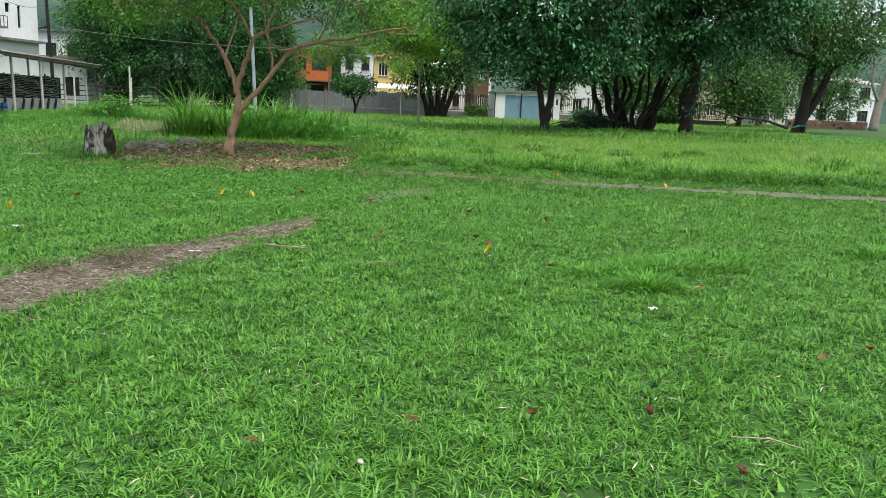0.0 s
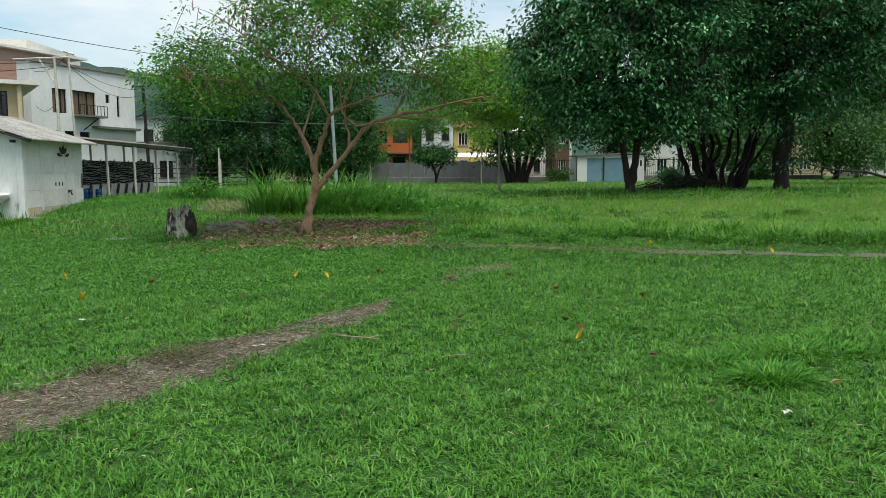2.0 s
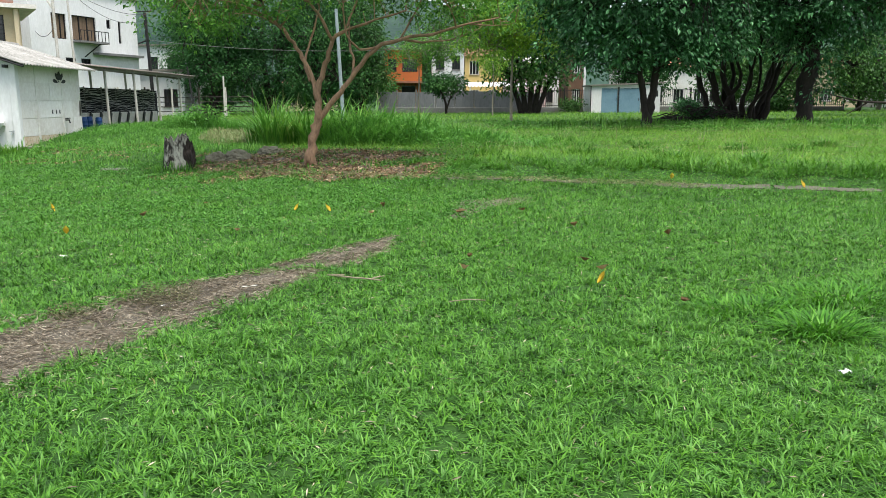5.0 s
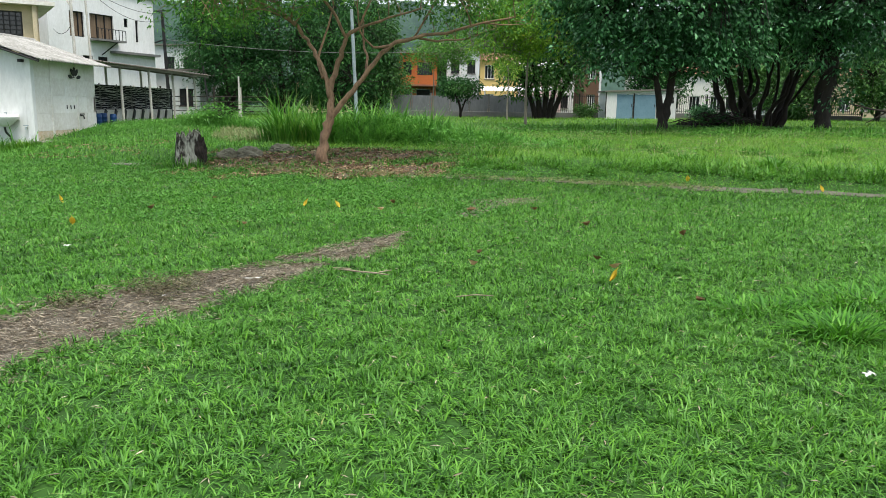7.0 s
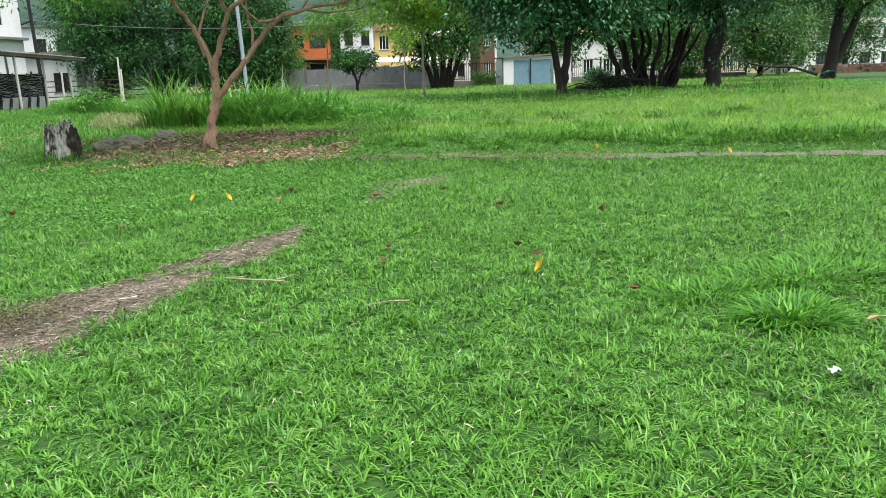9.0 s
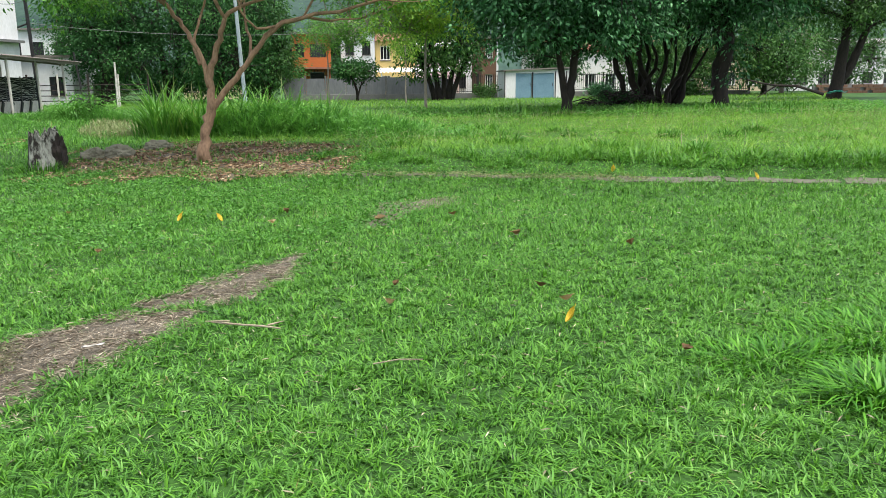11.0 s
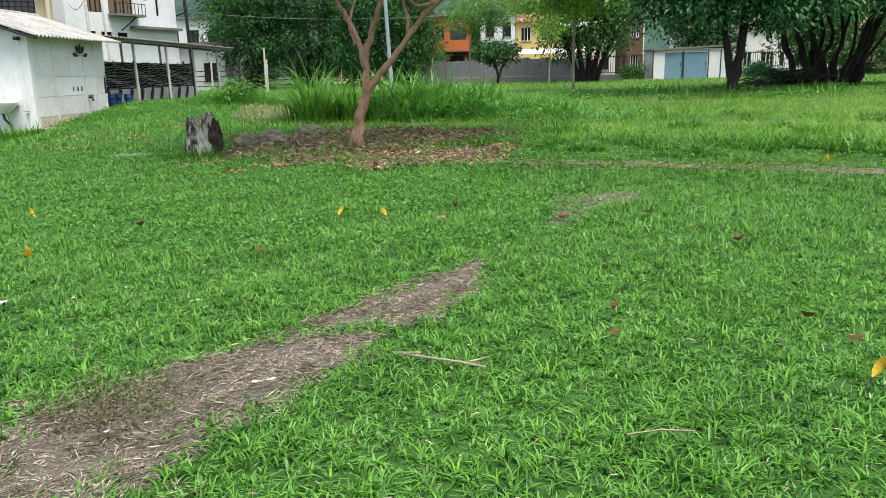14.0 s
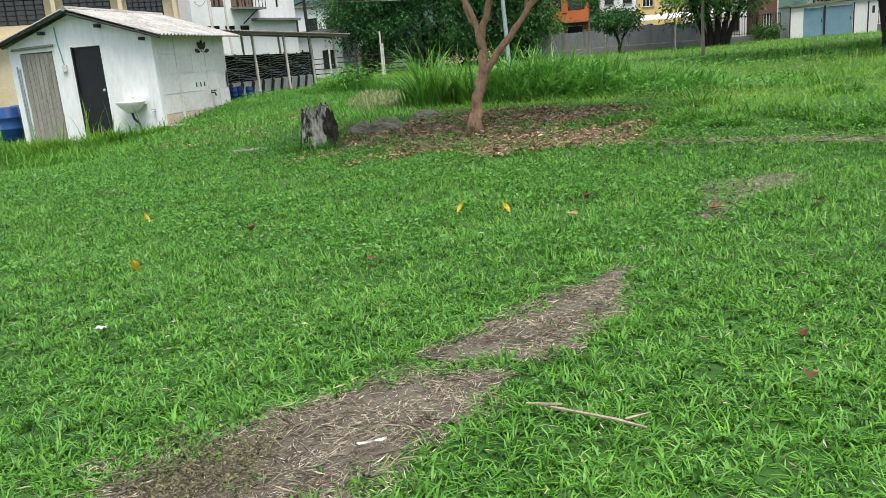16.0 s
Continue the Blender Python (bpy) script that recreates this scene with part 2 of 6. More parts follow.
M_POST = mat("whitewashed_post", (0.55, 0.53, 0.48), (0.36, 0.33, 0.28), rough=0.9, scale=3, fine=25, bump=0.1)
M_PORC = mat("white_ceramic", (0.75, 0.75, 0.72), (0.6, 0.6, 0.56), rough=0.3, scale=2, fine=14, bump=0.02, spec=0.5)
M_NET = mat("black_shade_net", (0.02, 0.021, 0.025), (0.01, 0.01, 0.012), rough=0.95, scale=3, fine=40, bump=0.3)
M_WIRE = mat("pale_wire", (0.62, 0.62, 0.6), (0.4, 0.4, 0.39), rough=0.7, scale=4, fine=30, bump=0.0)
M_CABLE = mat("black_cable", (0.02, 0.02, 0.02), None, rough=0.7, bump=0.0)
M_ROCK = mat("grey_boulder", (0.2, 0.185, 0.13), (0.075, 0.07, 0.048), rough=0.95, scale=5, fine=26, bump=0.5, amount=0.7)
M_STUMP = mat("rotten_stump_wood", (0.29, 0.29, 0.24), (0.018, 0.015, 0.011), rough=0.95, scale=3.2, fine=22, bump=1.0, amount=0.12, rand=0.06, stretch=(1, 1, 0.4))
# the bluish tint puts distance haze into the hill's colour
M_HILL = mat("wooded_hillside", (0.034, 0.066, 0.046), (0.012, 0.03, 0.024), rough=1.0, scale=0.035, fine=0.22, bump=0.9, amount=0.4)
M_PAPER = mat("white_paper", (0.85, 0.85, 0.83), (0.7, 0.7, 0.68), rough=0.8, scale=20, fine=80, bump=0.1)
M_TWIG = mat("dry_twig", (0.34, 0.29, 0.2), (0.13, 0.1, 0.07), rough=0.9, scale=15, fine=80, bump=0.4, amount=0.6)
M_BAG = mat("turquoise_plastic_bag", (0.12, 0.5, 0.42), (0.08, 0.36, 0.3), rough=0.4, scale=6, fine=30, bump=0.4)
M_TEAL = mat("teal_pipe", (0.12, 0.36, 0.33), None, rough=0.5, bump=0.0)
M_RED = mat("red_plastic", (0.27, 0.018, 0.012), None, rough=0.5, bump=0.0)


# ---- building blocks ----
def part(name, bm, material, parent=None, label=""):
    """Links a bmesh as one mesh object, under a thing or part if one is given."""
    me = bpy.data.meshes.new(name)
    bm.to_mesh(me)
    bm.free()
    me.materials.append(material)
    ob = new(name, me)
    ob.parent = parent
    if label:
        tagged(ob, label)
    return ob


def empty(name, label, category, group="", kind="", at=(0, 0, 0)):
    ob = new(name)
    ob.location = at
    return tagged(ob, label, category, group, kind)


def add_box(bm, x0, x1, y0, y1, z0, z1, bevel=0.0, m=None):
    made = bmesh.ops.create_cube(bm, size=1)["verts"]
    c, s = Vector(((x0 + x1) / 2, (y0 + y1) / 2, (z0 + z1) / 2)), (abs(x1 - x0), abs(y1 - y0), abs(z1 - z0))
    for v in made:
        v.co = Vector((v.co.x * s[0], v.co.y * s[1], v.co.z * s[2])) + c
    if bevel:
        edges = list({e for v in made for e in v.link_edges})
        res = bmesh.ops.bevel(bm, geom=edges, offset=bevel, segments=1, affect="EDGES")
        made = list({v for f in res["faces"] for v in f.verts} | {v for v in made if v.is_valid})
    if m is not None:
        bmesh.ops.transform(bm, matrix=m, verts=made)
    return made


def box(*a, bevel=0.0, m=None):
    bm = bmesh.new()
    add_box(bm, *a, bevel=bevel, m=m)
    return bm


def add_tube(bm, pts, radii, sides=6, cap=True):
    """A round bar of changing thickness along points."""
    pts = [Vector(p) for p in pts]
    rings, ref = [], Vector((0.31, 0.95, 0.05))
    for k, p in enumerate(pts):
        way = (pts[min(k + 1, len(pts) - 1)] - pts[max(k - 1, 0)]).normalized()
        a = way.cross(ref)
        a = (a if a.length > 1e-3 else way.cross(Vector((1, 0, 0)))).normalized()
        b = way.cross(a)
        r = radii[k] if isinstance(radii, (list, tuple)) else radii
        rings.append([bm.verts.new(p + r * (math.cos(u) * a + math.sin(u) * b)) for u in (2 * math.pi * j / sides for j in range(sides))])
    for r0, r1 in zip(rings, rings[1:]):
        for j in range(sides):
            bm.faces.new((r0[j], r0[(j + 1) % sides], r1[(j + 1) % sides], r1[j]))
    if cap:
        bm.faces.new(rings[0][::-1])
        bm.faces.new(rings[-1])
    return bm


def tube(pts, radii, sides=6):
    return add_tube(bmesh.new(), pts, radii, sides)


def smooth(ob):
    for p in ob.data.polygons:
        p.use_smooth = True
    return ob


def np_mesh(name, verts, tris, material, parent=None):
    me = bpy.data.meshes.new(name)
    me.vertices.add(len(verts))
    me.vertices.foreach_set("co", np.asarray(verts, np.float32).ravel())
    me.loops.add(3 * len(tris))
    me.loops.foreach_set("vertex_index", np.asarray(tris, np.int32).ravel())
    me.polygons.add(len(tris))
    me.polygons.foreach_set("loop_start", np.arange(0, 3 * len(tris), 3, dtype=np.int32))
    me.update(calc_edges=True)
    me.materials.append(material)
    ob = new(name, me)
    ob.parent = parent
    return ob


def step(a):
    a = np.clip(a, 0, 1)
    return a * a * (3 - 2 * a)


def height(x, y):
    """The lie of the land: a lawn that dips a little, a low bank beyond the concrete strip, a mound by the shed."""
    x, y = np.asarray(x, float), np.asarray(y, float)
    d, far = y - (15.45 - 0.44 * x), step((y - 10) / 10)
    z = -0.13 + 0.0147 * np.clip(x, -20, 20) * (1 - far) + 0.005 * np.clip(x, -60, 60) * far + 0.0085 * np.clip(y, -20, 16)
    z = z + 0.34 * step((d + 2.0) / 5.0) + 0.007 * np.clip(y - 18, 0, 142)
    z = z + 0.07 * step((x - 0.5) / 2.5) * np.exp(-(((d - 1.5) / 0.75) ** 2))
    z = z + 0.34 * np.exp(-(((x + 8.8) / 3.2) ** 2) - ((y - 28.6) / 4.2) ** 2)
    z = z - 0.42 * np.exp(-(((x + 12.8) / 3.4) ** 2) - ((y - 21.3) / 3.0) ** 2)
    return z


def surf(x, y):
    """The ground with its small bumps."""
    return height(x, y) + 0.012 * wobble(x, y, 1.1) + 0.008 * wobble(x, y, 0.45, 2)


def on(x, y, up=0.0):
    return (x, y, float(surf(x, y)) + up)


def wobble(x, y, s, k=0.0):
    """Smooth noise, about -1 to 1, over places in metres / s."""
    x, y = np.asarray(x) / s, np.asarray(y) / s
    return (np.sin(1.7 * x + 2.3 * y + k) + np.sin(3.1 * x - 1.9 * y + 1.3 + 2 * k) + np.sin(-2.2 * x + 4.1 * y + 4.0 - k) + 0.6 * np.sin(6.3 * x + 5.1 * y + 0.5 + 3 * k)) / 3.0


def blades(p, h, w, az, bend, segs):
    """Blades of grass from places, heights, widths, headings and how far they bow over."""
    n = len(p)
    v = np.zeros((n, 2 * segs + 1, 3))
    go, side = np.stack([np.cos(az), np.sin(az), 0 * az], 1), np.stack([-np.sin(az), np.cos(az), 0 * az], 1)
    for k in range(segs + 1):
        s = k / segs
        mid = p + go * (bend * h * s**1.7)[:, None] + np.array([0, 0, 1.0]) * (h * s * np.clip(1 - 0.45 * bend * s, 0.1, 1))[:, None]
        if k == segs:
            v[:, 2 * segs] = mid
        else:
            half = side * (w * (0.5 if k == 0 else 0.62) * (1 - 0.75 * s * s))[:, None] * 0.8
            v[:, 2 * k], v[:, 2 * k + 1] = mid - half, mid + half
    one = []
    for k in range(segs - 1):
        a = 2 * k
        one += [(a, a + 1, a + 3), (a, a + 3, a + 2)]
    one.append((2 * segs - 2, 2 * segs - 1, 2 * segs))
    t = np.array(one)[None] + (np.arange(n) * (2 * segs + 1))[:, None, None]
    return v.reshape(-1, 3), t.reshape(-1, 3)


def leaves(p, way, normal, length, width):
    """Folded pointed leaves from places, headings and normals."""
    way = way / np.linalg.norm(way, axis=1, keepdims=True)
    side = np.cross(way, normal)
    side /= np.linalg.norm(side, axis=1, keepdims=True) + 1e-9
    up = np.cross(side, way)
    l, w = length[:, None], width[:, None]
    v = np.stack([p, p + way * l * 0.45 + side * w * 0.5 + up * w * 0.18, p + way * l - up * l * 0.12, p + way * l * 0.45 - side * w * 0.5 + up * w * 0.18], 1)
    t = np.array([(0, 1, 2), (0, 2, 3)])[None] + (np.arange(len(p)) * 4)[:, None, None]
    return v.reshape(-1, 3), t.reshape(-1, 3)


# ---- ground ----
def axis_steps(dense0, dense1, s, lo, hi):
    mid = list(np.arange(dense0, dense1 + 1e-6, s))
    a, b, k = dense0, dense1, s
    out0, out1 = [], []
    while a > lo or b < hi:
        k *= 1.3
        a, b = a - k, b + k
        if a > lo:
            out0.append(a)
        if b < hi:
            out1.append(b)
    return np.array([lo] + out0[::-1] + mid + out1 + [hi])


gx, gy = axis_steps(-13, 13, 0.25, -1500, 1500), axis_steps(-3, 30, 0.25, -1500, 1800)
GX, GY = np.meshgrid(gx, gy)
GZ = height(GX, GY) + 0.012 * wobble(GX, GY, 1.1) + 0.008 * wobble(GX, GY, 0.45, 2)
nx, ny = len(gx), len(gy)
idx = np.arange(nx * ny).reshape(ny, nx)
q = np.stack([idx[:-1, :-1], idx[:-1, 1:], idx[1:, 1:], idx[1:, :-1]], -1).reshape(-1, 4)
ground = np_mesh("ground", np.stack([GX, GY, GZ], -1).reshape(-1, 3), np.concatenate([q[:, [0, 1, 2]], q[:, [0, 2, 3]]]), M_GROUND)
smooth(ground)
tagged(ground, "uneven park ground of earth and thin turf", "ground", kind="structure")

SOIL = [
    [(-3.6, 3.2, 0.6), (-2.85, 4.5, 0.64), (-2.15, 5.5, 0.62), (-1.68, 6.3, 0.56), (-1.28, 6.95, 0.46), (-0.85, 7.5, 0.36), (-0.52, 7.8, 0.1)],
    [(-0.72, 8.1, 0.16), (-0.4, 8.3, 0.3), (-0.12, 8.75, 0.26), (0.16, 9.45, 0.08)],
    [(0.95, 11.0, 0.12), (1.1, 11.5, 0.2), (1.4, 12.2, 0.4), (1.85, 12.5, 0.32)],
]


def near_spine(x, y, spine):
    """How far inside a strip with the given half-widths: 1 on its middle line, 0 on its edge."""
    best = np.full(np.shape(x), -9.0)
    for (x0, y0, w0), (x1, y1, w1) in zip(spine, spine[1:]):
        dx, dy = x1 - x0, y1 - y0
        u = np.clip(((x - x0) * dx + (y - y0) * dy) / (dx * dx + dy * dy), 0, 1)
        d = np.hypot(x - x0 - u * dx, y - y0 - u * dy)
        best = np.maximum(best, 1 - d / (w0 + u * (w1 - w0)))
    return best


def soil_in(x, y):
    s = np.maximum.reduce([near_spine(x, y, sp) for sp in SOIL])
    return s + 0.26 * wobble(x, y, 0.32) + 0.2 * wobble(x, y, 0.11, 1) + 0.1 * wobble(x, y, 0.04, 2)


def strip_off(x, y):
    """Distance across the line of the concrete strip."""
    return (y - (15.35 - 0.44 * x)) / 1.092


def litter_in(x, y):
    a = 1 - np.hypot((x + 1.9) / 2.8, (y - 17.6) / 2.0)
    b = 1 - np.hypot((x + 0.6) / 1.9, (y - 15.9) / 0.8)
    return np.maximum(a, b) + 0.3 * wobble(x, y, 0.9) + 0.24 * wobble(x, y, 0.3, 5) - 0.14


def patch_sheet(name, x0, x1, y0, y1, s, inside, up, material, label, category):
    """A thin sheet with a ragged outline laid over the ground."""
    xs, ys = np.arange(x0, x1, s), np.arange(y0, y1, s)
    X, Y = np.meshgrid(xs, ys)
    keep = inside(X, Y) > 0
    Z = height(X, Y) + 0.012 * wobble(X, Y, 1.1) + 0.008 * wobble(X, Y, 0.45, 2) + up * step(inside(X, Y) / 0.2) + 0.006 * wobble(X, Y, 0.12, 3)
    i = np.arange(X.size).reshape(X.shape)
    ok = keep[:-1, :-1] & keep[:-1, 1:] & keep[1:, 1:] & keep[1:, :-1]
    q = np.stack([i[:-1, :-1], i[:-1, 1:], i[1:, 1:], i[1:, :-1]], -1)[ok]
    used, back = np.unique(q, return_inverse=True)
    q = back.reshape(-1, 4)
    ob = np_mesh(name, np.stack([X, Y, Z], -1).reshape(-1, 3)[used], np.concatenate([q[:, [0, 1, 2]], q[:, [0, 2, 3]]]), material)
    return tagged(smooth(ob), label, category, kind="structure")


patch_sheet("soil_path", -4.5, 2.5, 2.5, 13.2, 0.03, soil_in, 0.01, M_SOIL, "worn bare strip of dry brown soil in the lawn", "path")
patch_sheet("litter_ground", -6, 3, 14.2, 20.2, 0.08, litter_in, 0.012, M_EARTH, "bare earth under the tree, strewn with fallen leaves", "ground")

def verge_in(x, y):
    return 0.75 - np.abs(strip_off(x, y)) / 0.17 + 0.4 * wobble(x, y, 0.7, 3) + 0.3 * wobble(x, y, 0.2, 6)


patch_sheet("verge_soil", -4.2, 4.9, 12.6, 17.6, 0.05, verge_in, 0.008, M_SOIL, "thin line of bare soil where the concrete strip is buried", "path")

# concrete strip, in slabs with gaps
rng = np.random.default_rng(5)
strip = empty("concrete_strip", "narrow cracked concrete strip half overgrown by grass", "path", kind="structure")
slab_x = 4.55
while slab_x < 19:
    length = float(rng.uniform(0.7, 1.5))
    c, w = slab_x + length / 2, 0.13 + 0.05 * float(rng.random())
    yc = 15.35 - 0.44 * c + 0.04 * float(rng.standard_normal())
    m = Matrix.Translation((c, yc, 0)) @ Matrix.Rotation(math.atan2(-0.44, 1) + 0.02 * float(rng.standard_normal()), 4, "Z")
    bm = bmesh.new()
    edge = [(-length / 2 * 1.05 + length * 1.05 * k / 8, -w * (1 + 0.2 * float(rng.standard_normal()))) for k in range(9)] + [(length / 2 * 1.05 - length * 1.05 * k / 8, w * (1 + 0.2 * float(rng.standard_normal()))) for k in range(9)]
    rim = [m @ Vector((a, b, 0)) for a, b in edge]
    top = [bm.verts.new(on(v.x, v.y, 0.012)) for v in rim]
    low = [bm.verts.new(on(v.x, v.y, -0.08)) for v in rim]
    bm.faces.new(top)
    for k in range(18):
        bm.faces.new((low[k], low[(k + 1) % 18], top[(k + 1) % 18], top[k]))
    part("slab", bm, M_STRIP, strip)
    slab_x += length


def settle(ob, at):
    """Moves a thing's origin to its base and leaves its parts where they are."""
    at = Vector(at)
    for c in ob.children:
        c.location = c.location - (at - ob.location)
    ob.location = at
    return ob


# ---- trees ----
def bez(a, b, c, n):
    return [(1 - u) ** 2 * a + 2 * u * (1 - u) * b + u * u * c for u in (k / n for k in range(n + 1))]


def tree(name, label, stems, crown, clusters, per, leaf, spread, leaf_mat, bark, seed, limbs=14, base=None, group="", droop=0.25, hollow=0.45, limb_r=0.07, twig_r=0.012, gap=0.15, shape=0.42, flat=0.62, gnarl=0.0):
    """stems: lists of (x, y, z, radius) from the ground up. crown: ellipsoids (x, y, z, rx, ry, rz) that the leaf clusters fill."""
    r = np.random.default_rng(seed)
    bm = bmesh.new()
    nodes = []
    for stem in stems:
        pts, rad = [Vector(p[:3]) for p in stem], [p[3] for p in stem]
        fine_p, fine_r = [], []
        for k in range(len(pts) - 1):
            a, b = pts[k], pts[k + 1]
            ta = (pts[k + 1] - pts[max(k - 1, 0)]) * 0.5
            tb = (pts[min(k + 2, len(pts) - 1)] - pts[k]) * 0.5
            for u in (0, 0.33, 0.67):
                h1, h2, h3, h4 = 2 * u**3 - 3 * u**2 + 1, u**3 - 2 * u**2 + u, -2 * u**3 + 3 * u**2, u**3 - u**2
                fine_p.append(h1 * a + h2 * ta + h3 * b + h4 * tb)
                fine_r.append(rad[k] + (rad[k + 1] - rad[k]) * u)
        fine_p.append(pts[-1]), fine_r.append(rad[-1])
        fine_r = [q * (1 + 0.06 * float(r.standard_normal())) for q in fine_r]
        for k in range(2, len(fine_p) - 1):
            fine_p[k] = fine_p[k] + Vector(r.standard_normal(3)) * gnarl * min(1.0, 2.5 * fine_r[k] ** 0.5)
            fine_r[k] *= 1 + 1.2 * gnarl * abs(float(r.standard_normal()))
        add_tube(bm, fine_p, fine_r, 9)
        cut = len(fine_p) // 2
        nodes += [(p, q) for p, q in zip(fine_p[cut:], fine_r[cut:])]
    vol = np.array([c[3] * c[4] * c[5] for c in crown])
    pick = r.choice(len(crown), clusters * 3, p=vol / vol.sum())
    way = r.standard_normal((clusters * 3, 3))
    way /= np.linalg.norm(way, axis=1, keepdims=True)
    rad = (hollow + (1 - hollow) * r.random(clusters * 3) ** 0.7)[:, None]
    ce = np.array(crown)
    centre = ce[pick, :3] + way * rad * ce[pick, 3:] * (1 + 0.12 * r.standard_normal((clusters * 3, 1)))
    rag = wobble(centre[:, 0] + 0.7 * centre[:, 2], centre[:, 1] - 0.6 * centre[:, 2], 1.3 * spread + 0.5, seed)
    centre = centre[(rag > -0.75 + gap)][:clusters]
    top_nodes = list(nodes)
    for k in range(limbs):
        c = Vector(centre[int(r.integers(len(centre)))])
        p, q = min(top_nodes, key=lambda n: (n[0] - c).length + (3 if n[0].z > c.z else 0) - 0.6 * float(r.random()))
        bend = p.lerp(c, 0.45) + Vector((0, 0, 0.18 * (c - p).length)) + Vector(r.standard_normal(3)) * 0.1 * (c - p).length
        pts = bez(p, bend, c, 6)
        q0 = min(q * 0.8, limb_r)
        rr = [q0 * (1 - 0.82 * j / 6) for j in range(7)]
        add_tube(bm, pts, rr, 6, cap=False)
        nodes += list(zip(pts[2:], rr[2:]))
    where = np.array([n[0] for n in nodes])
    for c in centre:
        d = np.linalg.norm(where - c, axis=1)
        p = Vector(where[int(d.argmin())])
        c = Vector(c)
        add_tube(bm, bez(p, p.lerp(c, 0.5) + Vector((0, 0, 0.1 * (c - p).length)), c, 3), [twig_r * 1.6, twig_r * 1.2, twig_r, twig_r * 0.5], 3, cap=False)
    thing = empty(name, label, "tree", group)
    smooth(part("trunk", bm, bark, thing))
    n = len(centre) * per
    mid = np.repeat(centre, per, 0)
    off = np.clip(r.standard_normal((n, 3)), -1.5, 1.5) * np.array([1, 1, flat]) * spread
    p = mid + off
    head = off + 0.5 * spread * r.standard_normal((n, 3))
    head[:, 2] -= droop * spread * 1.5
    nor = r.standard_normal((n, 3)) * 0.7 + np.array([0, 0, 1.0])
    length = leaf * r.uniform(0.6, 1.3, n)
    v, t = leaves(p, head, nor, length, length * shape * r.uniform(0.8, 1.2, n))
    np_mesh("crown", v, t, leaf_mat, thing)
    foot = stems[0][0]
    return settle(thing, foot[:3])


# the spreading tree that stands in the leaf litter
ty = 17.0
bz = float(height(-1.82, ty)) - 0.1
main_stems = []
main_stems.append([(-1.84, ty, bz, 0.19), (-1.81, ty, 0.36, 0.15), (-1.78, ty, 0.64, 0.125), (-1.69, ty, 1.01, 0.12), (-1.63, ty, 1.2, 0.11), (-1.63, ty + 0.03, 1.62, 0.085), (-1.55, ty + 0.05, 1.98, 0.075), (-1.43, ty, 2.35, 0.065), (-1.3, ty - 0.05, 2.67, 0.055), (-1.04, ty - 0.1, 2.87, 0.042), (-0.43, ty - 0.3, 3.04, 0.03), (0.17, ty - 0.5, 3.2, 0.018)])
main_stems.append([(-1.3, ty - 0.05, 2.66, 0.045), (-1.58, ty - 0.2, 3.18, 0.04), (-1.81, ty - 0.3, 3.44, 0.036), (-2.05, ty - 0.4, 3.6, 0.032), (-2.47, ty - 0.6, 3.9, 0.026), (-2.94, ty - 0.8, 4.3, 0.02), (-3.4, ty - 1.0, 4.6, 0.012)])
main_stems.append([(-1.65, ty + 0.02, 1.5, 0.07), (-1.77, ty + 0.12, 1.98, 0.06), (-1.94, ty + 0.25, 2.34, 0.055), (-2.15, ty + 0.35, 2.64, 0.05), (-2.3, ty + 0.4, 2.88, 0.045), (-2.48, ty + 0.45, 3.05, 0.04), (-2.77, ty + 0.5, 3.35, 0.032), (-3.0, ty + 0.6, 3.64, 0.026), (-3.6, ty + 0.8, 4.2, 0.014)])
main_stems.append([(-1.8, ty + 0.1, 1.9, 0.04), (-1.93, ty + 0.5, 2.3, 0.035), (-1.85, ty + 0.8, 2.75, 0.03), (-1.7, ty + 1.1, 3.4, 0.02)])
main_stems.append([(-1.63, ty, 1.12, 0.09), (-1.41, ty - 0.02, 1.38, 0.08), (-1.16, ty - 0.04, 1.68, 0.07), (-0.92, ty - 0.06, 1.99, 0.065), (-0.68, ty - 0.08, 2.29, 0.06), (-0.43, ty - 0.1, 2.54, 0.055), (0.05, ty - 0.15, 2.7, 0.048), (0.66, ty - 0.2, 2.79, 0.04), (1.39, ty - 0.25, 2.98, 0.03), (2.0, ty - 0.3, 3.1, 0.018)])
main_stems.append([(-0.92, ty - 0.06, 1.99, 0.04), (-0.9, ty + 0.15, 2.3, 0.035), (-1.0, ty + 0.4, 2.62, 0.03), (-1.05, ty + 0.7, 3.2, 0.02)])
main_stems.append([(0.05, ty - 0.15, 2.7, 0.035), (0.5, ty + 0.2, 2.66, 0.03), (1.1, ty + 0.6, 2.75, 0.022), (1.7, ty + 0.9, 3.0, 0.014)])
main_stems.append([(-0.43, ty - 0.1, 2.54, 0.035), (-0.75, ty - 0.3, 2.5, 0.03), (-0.98, ty - 0.5, 2.75, 0.024), (-1.0, ty - 0.8, 3.3, 0.016)])
main_stems.append([(-1.81, ty - 0.3, 3.44, 0.03), (-1.65, ty - 0.3, 4.0, 0.025), (-1.5, ty - 0.2, 4.7, 0.018), (-1.45, ty - 0.1, 5.3, 0.01)])
main_stems.append([(-1.04, ty - 0.1, 2.87, 0.03), (-0.85, ty + 0.1, 3.4, 0.025), (-0.55, ty + 0.2, 4.1, 0.018), (-0.35, ty + 0.2, 4.9, 0.01)])
